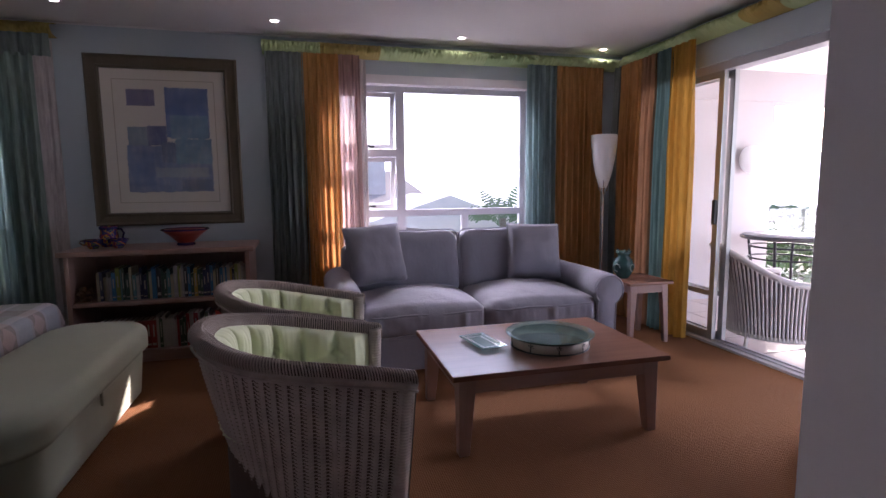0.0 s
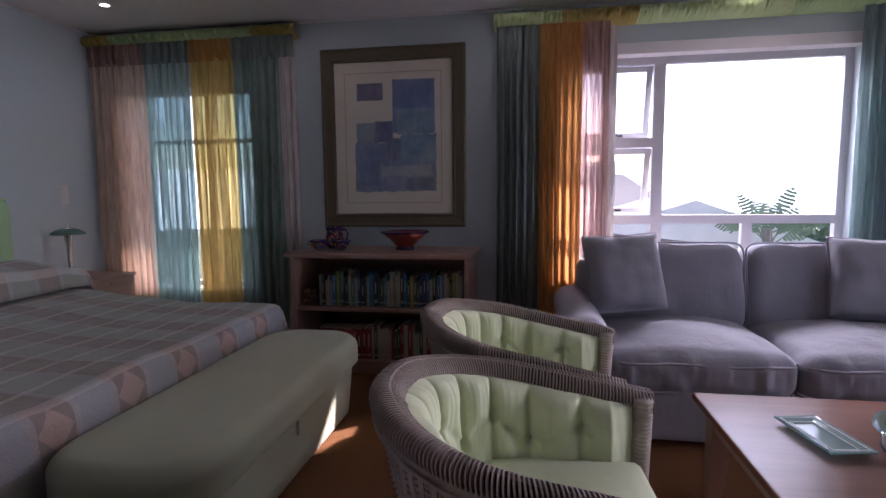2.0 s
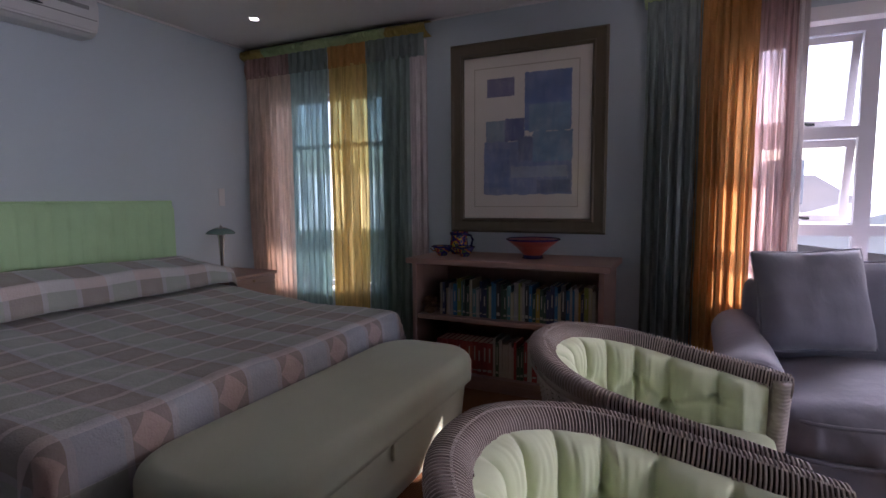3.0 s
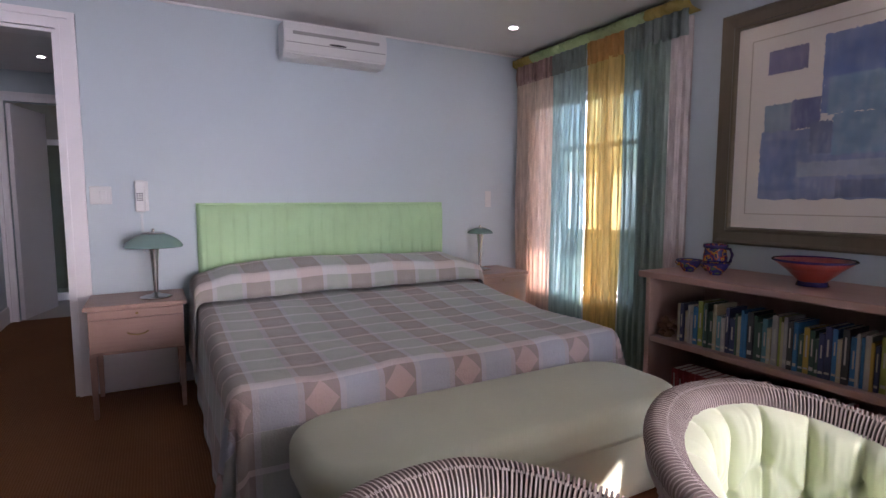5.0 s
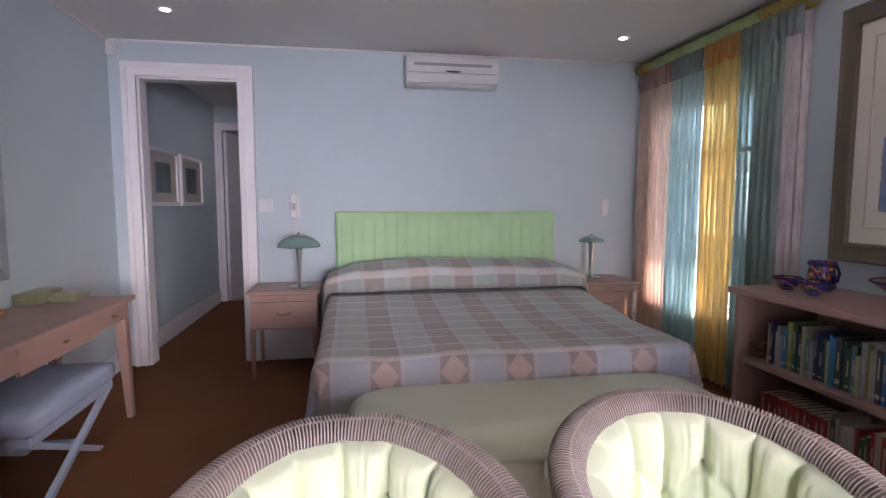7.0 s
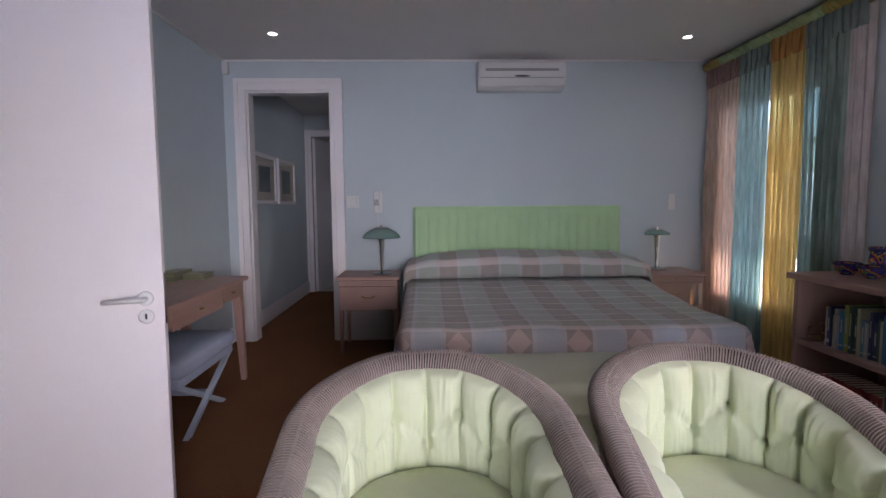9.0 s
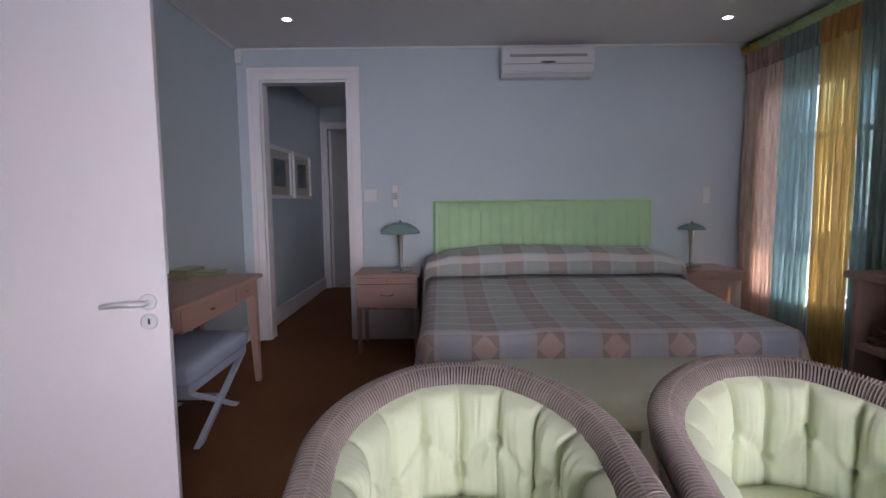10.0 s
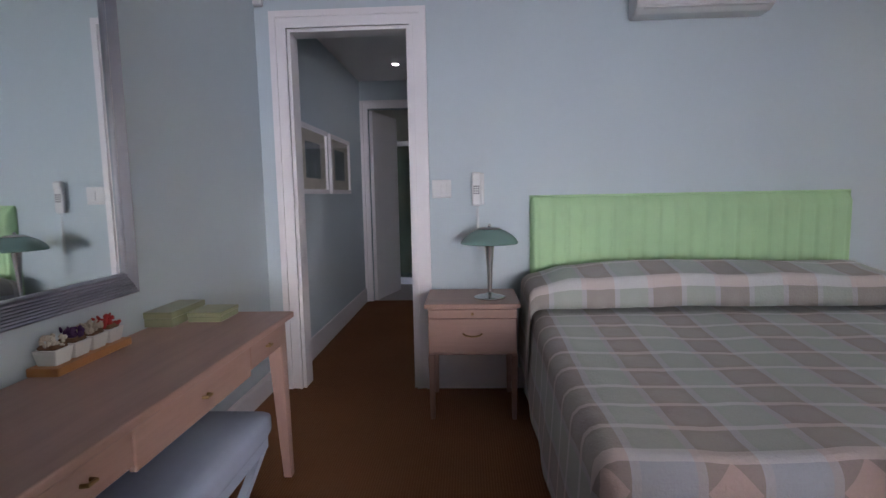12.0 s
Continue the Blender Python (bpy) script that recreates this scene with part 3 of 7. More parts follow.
part("tray", box(-0.4, 0.02, -0.75, 0.85, 0.004, 0.1, 0.01), WHITE, bc)

# entrance door and its frame
bm = bmesh.new()
add_box(bm, EX0 - 0.001, EX0 + 0.02, S - 0.162, S + 0.002, 0, EZ)
add_box(bm, EX1 - 0.02, EX1 + 0.001, S - 0.162, S + 0.002, 0, EZ)
add_box(bm, EX0 + 0.02, EX1 - 0.02, S - 0.162, S + 0.002, EZ - 0.02, EZ + 0.001)
add_box(bm, EX0 - 0.075, EX0, S, S + 0.018, 0, EZ + 0.075)
add_box(bm, EX1, EX1 + 0.075, S, S + 0.018, 0, EZ + 0.075)
add_box(bm, EX0, EX1, S, S + 0.018, EZ, EZ + 0.075)
tagged(part("trim_entrance", bm, WHITE), "white painted entrance door frame", "door frame", kind="structure")
HINGE, OPEN = (-0.085, S + 0.022), 103.0
ed = thing("door_4", "white flush entrance door standing open into the room", "door", (*HINGE, 0), OPEN, kind="structure")
part("leaf", box(0.0, 0.78, -0.02, 0.02, 0.008, 2.04, 0.002), DOORWHITE, ed)
HZ = 0.876
for sgn in (-1, 1):
    rose = part("handle_rose", lathe([(0.0, 0), (0.026, 0), (0.027, 0.006), (0.024, 0.009), (0.0, 0.009)], 28), SATIN, ed, "round steel rose")
    rose.matrix_basis = pose(0.722, sgn * 0.02, HZ, -90 * sgn, 0, 0)
    kr = part("keyhole_rose", lathe([(0.0, 0), (0.026, 0), (0.027, 0.006), (0.024, 0.009), (0.0, 0.009)], 28), SATIN, ed, "round steel keyhole plate")
    kr.matrix_basis = pose(0.722, sgn * 0.02, HZ - 0.066, -90 * sgn, 0, 0)
    kh = part("keyhole", box(-0.0035, 0.0035, -0.0006, 0.0006, -0.011, 0.009, 0.0005), DARK_PLASTIC, kr)
    kh.matrix_basis = pose(0, 0, 0.0095, 90, 0, 0)
    part("lever", tube([(0.722, sgn * 0.028, HZ), (0.722, sgn * 0.055, HZ), (0.712, sgn * 0.066, HZ), (0.667, sgn * 0.068, HZ + 0.001), (0.607, sgn * 0.066, HZ - 0.003), (0.592, sgn * 0.063, HZ - 0.004)], [0.009, 0.009, 0.0105, 0.0105, 0.0095, 0.008], 12), SATIN, ed, "brushed steel lever handle", True)
part("latch_plate", box(0.7795, 0.7815, -0.011, 0.011, HZ - 0.1, HZ + 0.09), CHROME, ed)


# ---- windows ----
def window_frame(name, x0, x1, z0, z1, mull, label, yc=N + 0.13, w=0.05, d=0.05):
    e = thing(name, label, "window", kind="structure")
    bm = bmesh.new()
    add_box(bm, x0, x0 + w, yc - d / 2, yc + d / 2, z0, z1)
    add_box(bm, x1 - w, x1, yc - d / 2, yc + d / 2, z0, z1)
    add_box(bm, x0 + w, x1 - w, yc - d / 2, yc + d / 2, z0, z0 + w)
    add_box(bm, x0 + w, x1 - w, yc - d / 2, yc + d / 2, z1 - w, z1)
    for b in mull:
        add_box(bm, b[0], b[1], yc - d / 2 + 0.001, yc + d / 2 - 0.001, b[2], b[3])
    part("window_frame", bm, ALU, e)
    return e


def sheet(a, b):
    """One upright glass sheet between two corners."""
    bm = bmesh.new()
    bm.faces.new([bm.verts.new(p) for p in ((a[0], a[1], a[2]), (b[0], b[1], a[2]), (b[0], b[1], b[2]), (a[0], a[1], b[2]))])
    return bm


def pane(e, x0, x1, z0, z1, y=N + 0.13):
    p = part("pane", sheet((x0, y, z0), (x1, y, z1)), PANE, e)
    p.visible_shadow = False
    return p


def sash(e, x0, x1, z0, z1, tilt, y=N + 0.15, w=0.04):
    """A top-hung casement, pushed open at the bottom."""
    bm = bmesh.new()
    for b in ((x0, x0 + w, z0, z1), (x1 - w, x1, z0, z1), (x0 + w, x1 - w, z0, z0 + w), (x0 + w, x1 - w, z1 - w, z1)):
        add_box(bm, b[0], b[1], -0.018, 0.018, b[2] - z1, b[3] - z1)
    s = part("sash", bm, ALU, e)
    s.matrix_basis = pose(0, y, z1, tilt, 0, 0)
    g = part("pane", sheet((x0 + w, 0, z0 + w - z1), (x1 - w, 0, -w)), PANE, s)
    g.visible_shadow = False
    h = part("stay", tube([((x0 + x1) / 2 - 0.03, -0.03, z0 - z1 + 0.08), ((x0 + x1) / 2 + 0.0, -0.05, z0 - z1 + 0.045), ((x0 + x1) / 2 + 0.05, -0.022, z0 - z1 + 0.02), ((x0 + x1) / 2 + 0.08, -0.02, z0 - z1 + 0.02)], 0.008, 8), DARK_PLASTIC, s, "dark metal window stay")
    return s


w1 = window_frame("window_1", NX0, NX1, NZ0, NZ1, [(1.275, 1.35, NZ0 + 0.05, NZ1 - 0.05), (NX0 + 0.05, 1.275, 1.51, 1.575), (NX0 + 0.05, 1.275, 0.97, 1.035), (1.35, NX1 - 0.05, 0.975, 1.035), (1.88, 1.945, NZ0 + 0.05, 0.975)],
                  "white aluminium window with open top-hung sashes")
pane(w1, 1.35, NX1 - 0.05, 1.03, NZ1 - 0.05)
pane(w1, 1.35, 1.88, NZ0 + 0.05, 0.98)
pane(w1, 1.945, NX1 - 0.05, NZ0 + 0.05, 0.98)
pane(w1, NX0 + 0.05, 1.275, NZ0 + 0.05, 0.98)
sash(w1, NX0 + 0.055, 1.272, 1.578, NZ1 - 0.052, 13)
sash(w1, NX0 + 0.055, 1.272, 1.038, 1.507, 13)
part("window_sill", box(NX0, NX1, N - 0.03, N + 0.104, NZ0 - 0.025, NZ0 + 0.002, 0.004), WHITE, w1)
bm = bmesh.new()
add_box(bm, NX0, NX1, N + 0.001, N + 0.104, NZ1 - 0.003, NZ1 + 0.002)
add_box(bm, NX0, NX1, N - 0.006, N, NZ1 - 0.003, NZ1 + 0.07)
part("reveal", bm, WHITE, w1)
w2 = window_frame("window_2", WX0, WX1, WZ0, WZ1, [(-2.13, -2.09, WZ0 + 0.04, WZ1 - 0.04), (WX0 + 0.04, -2.13, 1.62, 1.65), (-2.09, WX1 - 0.04, 1.62, 1.65)], "white aluminium window behind sheer curtains", w=0.04)
for a, b in ((WX0 + 0.04, -2.13), (-2.09, WX1 - 0.04)):
    pane(w2, a, b, WZ0 + 0.04, 1.62)
    pane(w2, a, b, 1.65, WZ1 - 0.04)
part("window_sill", box(WX0, WX1, N - 0.03, N + 0.104, WZ0 - 0.025, WZ0 + 0.002, 0.004), WHITE, w2)

# sliding door to the balcony
sd = thing("window_3", "aluminium sliding glass door standing half open", "sliding door", kind="structure")
xs = E_ + 0.09
bm = bmesh.new()
for b in ((SY0, SY0 + 0.05, 0, SZ), (SY1 - 0.05, SY1, 0, SZ), (SY0 + 0.05, SY1 - 0.05, SZ - 0.06, SZ)):
    add_box(bm, xs - 0.06, xs + 0.06, *b)
part("window_frame", bm, ALU, sd)
bm = bmesh.new()
add_box(bm, xs - 0.09, xs + 0.07, SY0, SY1, -0.01, 0.018)
add_box(bm, xs - 0.045, xs - 0.035, SY0, SY1, 0.018, 0.03)
add_box(bm, xs + 0.015, xs + 0.025, SY0, SY1, 0.018, 0.03)
part("threshold", bm, ALU, sd)
for off, y0, y1 in ((-0.04, 3.74, SY1 - 0.06), (0.02, 3.70, SY1 - 0.055)):
    bm = bmesh.new()
    for a in ((y0, y0 + 0.05, 0.03, SZ - 0.06), (y1 - 0.05, y1, 0.03, SZ - 0.06), (y0 + 0.05, y1 - 0.05, 0.03, 0.09), (y0 + 0.05, y1 - 0.05, SZ - 0.11, SZ - 0.06), (y0 + 0.05, y1 - 0.05, 0.37, 0.41)):
        add_box(bm, xs + off - 0.018, xs + off + 0.018, *a)
    lf = part("sliding_panel", bm, GREY_ALU, sd)
    g = part("pane", sheet((xs + off, y0 + 0.05, 0.41), (xs + off, y1 - 0.05, SZ - 0.11)), PANE, lf)
    g.visible_shadow = False
    g = part("pane", sheet((xs + off, y0 + 0.05, 0.09), (xs + off, y1 - 0.05, 0.37)), PANE, lf)
    g.visible_shadow = False
part("pull_handle", box(xs - 0.085, xs - 0.055, 3.748, 3.78, 0.93, 1.12, 0.006), DARK_PLASTIC, sd, "black door pull")


# ---- curtains ----
def cloth_panel(name, p0, p1, z0, z1, folds, depth, material, parent, seed=0, tight_top=True, nv=26):
    """Folded cloth that hangs between two plan points."""
    p0, p1 = Vector((*p0, 0)), Vector((*p1, 0))
    d = p1 - p0
    nrm = Vector((-d.y, d.x, 0)).normalized()
    nu = max(12, int(folds * 10))
    verts = []
    for i in range(nu):
        u = i / (nu - 1)
        for j in range(nv):
            v = j / (nv - 1)
            z = z1 + (z0 - z1) * v
            k = 0.35 + 0.65 * min(1, v * 3.0) if tight_top else 1
            ph = 2 * math.pi * folds * (u + 0.02 * noise.noise(Vector((u * 5, v * 1.5, seed))))
            a = math.sin(ph) + 0.35 * math.sin(2.3 * ph + seed)
            off = depth * k * a * 0.5 + 0.012 * noise.noise(Vector((u * 4, v * 3, seed + 7)))
            q = p0 + d * (u + 0.008 * math.sin(ph * 0.5 + seed) * v) + nrm * off
            verts.append((q.x, q.y, z))
    return raw_part(name, verts, grid_faces(nu, nv), material, parent)


def ruched(name, p0, p1, z0, z1, depth, parent, tones, seed=0):
    """A padded, gathered pelmet in blocks of colour."""
    p0, p1 = Vector((*p0, 0)), Vector((*p1, 0))
    d = p1 - p0
    L = d.length
    nrm = Vector((-d.y, d.x, 0)).normalized()
    pos, k = 0.0, 0
    rnd = random.Random(seed)
    while pos < L - 0.01:
        seg = min(L - pos, rnd.uniform(0.28, 0.5))
        nu, nv = max(8, int(seg / 0.007)), 12
        verts = []
        for i in range(nu):
            s = pos + seg * i / (nu - 1)
            q0 = p0 + d * (s / L)
            for j in range(nv):
                a = math.pi * j / (nv - 1)
                r = 1 + 0.3 * noise.noise(Vector((s * 75, a * 1.2, seed))) + 0.1 * noise.noise(Vector((s * 25, a, seed + 3)))
                q = q0 + nrm * (depth * math.sin(a) * r)
                verts.append((q.x, q.y, (z0 + z1) / 2 + (z1 - z0) / 2 * math.cos(a) * (0.94 + 0.06 * r)))
        raw_part("pelmet_band", verts, grid_faces(nu, nv), tones[k % len(tones)], parent)
        pos += seg
        k += 1


PG = mat("lime ruched cloth", (0.44, 0.55, 0.27), 0.9, var=0.15)
PGD = mat("green ruched cloth", (0.33, 0.45, 0.22), 0.9, var=0.15)
PY = mat("ochre ruched cloth", (0.40, 0.31, 0.09), 0.9, var=0.15)
PT = mat("teal ruched cloth", (0.15, 0.26, 0.24), 0.9, var=0.15)
cw = thing("curtain", "sheer curtain of peach, teal, yellow and sea-green panels, drawn", "curtain", group="curtains")
yc = N - 0.085
for k, (a, b, m_) in enumerate(((-2.97, -2.50, PEACH), (-2.50, -2.11, TEAL), (-2.11, -1.76, YELLOW), (-1.76, -1.56, GREEN), (-1.575, -1.385, SEA))):
    cloth_panel("panel", (a, yc - (0.02 if m_ is SEA else 0.0)), (b - (0.006 if m_ is TEAL else -0.004), yc), 0.02, 2.22, (b - a) * 17, 0.045, m_, cw, k)
cloth_panel("lining", (-1.385, yc - 0.012), (-1.285, N - 0.022), 0.02, 2.33, 2.4, 0.02, LINING, cw, 44)
for k, (a, b, m_) in enumerate(((-2.97, -2.50, ROSE), (-2.50, -2.11, DARKTEAL), (-2.11, -1.76, ORANGE), (-1.76, -1.28, DARKTEAL))):
    cloth_panel("heading", (a, yc - 0.012), (b + 0.005, yc - 0.012), 2.20, 2.36, (b - a) * 15, 0.018, m_, cw, k, False, 6)
ruched("pelmet", (-1.25, N - 0.005), (-2.995, N - 0.005), 2.35, 2.45, 0.12, cw, [PY, PG, PG, PGD], 3)
cn = thing("curtain", "pair of open curtains in teal, orange and rose cloth", "curtain", group="curtains")
for k, (a, b, m_, f) in enumerate(((0.20, 0.48, DARKTEAL, 20), (0.48, 0.76, ORANGE, 22), (0.76, 0.93, ROSE, 22), (2.44, 2.72, TEALC, 18), (2.72, 3.20, ORANGE, 17))):
    cloth_panel("panel", (a, yc - 0.02), (b + 0.012, yc - 0.02), 0.02, 2.32, (b - a) * f, 0.06, m_, cn, k + 10)
cloth_panel("lining", (0.90, yc + 0.02), (1.0, yc + 0.03), 0.02, 2.30, 3, 0.02, LINING, cn, 31)
ruched("pelmet", (E_ - 0.12, N - 0.005), (0.18, N - 0.005), 2.31, 2.42, 0.14, cn, [PG, PG, PGD, PG, PG, PY], 5)
ce = thing("curtain", "open orange, teal and yellow curtain beside the sliding door", "curtain", group="curtains")
xc = E_ - 0.13
for k, (a, b, m_, f) in enumerate(((4.95, 4.84, DARKTEAL, 16), (4.84, 4.52, ORANGE, 17), (4.52, 4.32, RUST, 18), (4.32, 4.13, SLATE, 18), (4.13, 3.87, GOLD, 14))):
    cloth_panel("panel", (xc, a), (xc, b - 0.01), 0.012, 2.33, abs(b - a) * f, 0.08, m_, ce, k + 20)
ruched("pelmet", (E_ - 0.005, 2.40), (E_ - 0.005, N - 0.15), 2.32, 2.43, 0.14, ce, [PG, PG, PY, PG, PG, PGD], 9)

# ---- ceiling lamps ----
LAMP = glow("downlight glow", (1.0, 0.95, 0.9), 12.0)
for x, y in ((-2.367, 4.423), (-2.301, 1.309), (-1.06, 4.48), (0.30, 4.615), (1.78, 4.74), (3.15, 4.82), (-4.99, 1.25)):
    dl = thing("downlight", "small recessed ceiling downlight, lit", "downlight", (x, y, H), group="ceiling downlights")
    part("trim_ring", lathe([(0.026, -0.001), (0.028, -0.006), (0.040, -0.006), (0.043, -0.0005)], 28), WHITE, dl, "", True)
    part("lamp", lathe([(0.0, -0.003), (0.027, -0.003)], 24), LAMP, dl, "glowing lamp face")

# ---- air conditioner ----
ac = thing("air_conditioner", "white split air conditioner high on the bed wall", "air conditioner", (W, 3.24, 2.30))
bm = bmesh.new()
prof = [(0.0, -0.115), (0.12, -0.115), (0.165, -0.085), (0.185, -0.03), (0.19, 0.06), (0.175, 0.105), (0.14, 0.12), (0.0, 0.12)]
r0, r1 = [bm.verts.new((x, -0.37, z)) for x, z in prof], [bm.verts.new((x, 0.37, z)) for x, z in prof]
for i in range(len(prof)):
    j = (i + 1) % len(prof)
    bm.faces.new((r0[i], r0[j], r1[j], r1[i]))
bm.faces.new(r0)
bm.faces.new(r1[::-1])
bmesh.ops.bevel(bm, geom=list(bm.edges), offset=0.006, segments=2, affect="EDGES")
part("body", bm, PLASTIC, ac)
part("intake_slot", box(0.186, 0.1925, -0.31, 0.31, 0.028, 0.05, 0.001), mat("grey vent", (0.3, 0.3, 0.3), 0.5), ac)
# thin grey strip that paints a shadow line across the front
part("front_shadow_line", box(0.1862, 0.1905, -0.355, 0.355, -0.027, -0.023), mat("painted vent shadow", (0.25, 0.25, 0.25), 0.5), ac)
part("outlet_flap", box(0.125, 0.176, -0.33, 0.33, -0.098, -0.092, 0.001), PLASTIC, ac)
part("display", lathe([(0.0, 0), (0.05, 0.0), (0.045, 0.004), (0, 0.005)], 24), DARK_PLASTIC, ac, "dark oval display").matrix_basis = pose(0.188, 0.0, -0.012, 0, 90, 0) @ Matrix.Diagonal((0.16, 1.3, 1, 1))

# wall fittings by the bed
sw = thing("light_switch", "white double light switch by the doorway", "light switch", (W, 1.773, 1.245))
part("plate", box(0, 0.008, -0.058, 0.058, -0.055, 0.055, 0.003), PLASTIC, sw)
part("rocker", box(0.008, 0.014, -0.004, 0.03, -0.03, 0.03, 0.002), PLASTIC, sw)
ph = thing("wall_phone", "white handset phone hung on the wall, with its coiled cord", "telephone", (W, 2.0, 1.24))
part("base", box(0, 0.02, -0.03, 0.03, -0.095, 0.095, 0.006, 2), PLASTIC, ph)
part("handset", box(0.02, 0.05, -0.045, 0.012, -0.1, 0.1, 0.01, 2), PLASTIC, ph)
part("earpiece", box(0.05, 0.056, -0.04, 0.008, 0.055, 0.09, 0.004, 2), PLASTIC, ph)
KEY = mat("grey key rubber", (0.12, 0.12, 0.13), 0.5, relief=0.0)
for i in range(3):
    for j in range(4):
        part("key", box(0.02, 0.0235, 0.016 + i * 0.0001, 0.026, 0, 0.008), KEY, ph).location = (0.0305, -0.052 + i * 0.013, 0.0 + j * 0.014 - 0.03)
cpts = [(0.03 + 0.008 * math.cos(k * 1.4), 0.0 + 0.008 * math.sin(k * 1.4) - 0.012, -0.1 - k * 0.0035) for k in range(75)]
part("cord", tube(cpts, 0.0022, 5), PLASTIC, ph, "coiled white cord")
al = thing("alarm_sensor", "small white alarm sensor in the ceiling corner", "sensor", (W, 0.705, 2.40))
part("body", box(0, 0.045, -0.025, 0.03, -0.06, 0.05, 0.01, 2), PLASTIC, al)
so = thing("wall_socket", "pale wall switch beside the far bedside table", "wall switch", (W, 4.63, 1.22))
part("plate", box(0, 0.006, -0.03, 0.03, -0.07, 0.07, 0.002), PLASTIC, so)

# ---- bed ----
hb = thing("headboard", "lime green channelled upholstered headboard", "headboard")
verts = []
HY0, HY1, HZ0, HZ1 = 2.303, 4.153, 0.30, 1.19
nu, nv = 190, 16
for i in range(nu):
    u = i / (nu - 1)
    for j in range(nv):
        v = j / (nv - 1)
        edge = min(u, 1 - u) * (HY1 - HY0)
        ez = (1 - v) * (HZ1 - HZ0)
        r = 0.03
        k = 1.0
        for q in (edge, ez):
            if q < r:
                k *= math.sqrt(max(0, 1 - ((r - q) / r) ** 2))
        ch = 0.0
        if 0.035 < edge:
            ph_ = ((u * (HY1 - HY0) - 0.035) / ((HY1 - HY0 - 0.07) / 20)) % 1
            ch = -0.012 * math.exp(-((min(ph_, 1 - ph_)) / 0.09) ** 2)
        verts.append((W + 0.012 + (0.062 + ch) * k, HY0 + u * (HY1 - HY0), HZ0 + v * (HZ1 - HZ0)))
raw_part("padding", verts, grid_faces(nu, nv), LIME, hb)
part("back_panel", box(W + 0.002, W + 0.014, HY0, HY1, 0.0, HZ1 - 0.002), LIME, hb)
part("piping", tube([(W + 0.02, HY0, 0.3), (W + 0.02, HY0, HZ1), (W + 0.02, HY1, HZ1), (W + 0.02, HY1, 0.3)], 0.007, 6), LIME, hb)

BX0, BX1, BY0, BY1, BZ = -2.90, -1.13, 2.31, 4.15, 0.53
bed = thing("bed", "king-size bed base with a covered mattress", "bed")
soft_box("mattress", BX0, BX1 - 0.02, BY0 + 0.02, BY1 - 0.02, 0.28, BZ - 0.02, 0.06, WHITE, bed, n=6)
part("base", box(BX0, BX1 - 0.03, BY0 + 0.03, BY1 - 0.03, 0.06, 0.28, 0.01), SAGE, bed)
for x in (BX0 + 0.1, BX1 - 0.15):
    for y in (BY0 + 0.12, BY1 - 0.12):
        part("leg", lathe([(0.025, 0), (0.03, 0.06)], 14, (x, y, 0)), BLACK, bed)


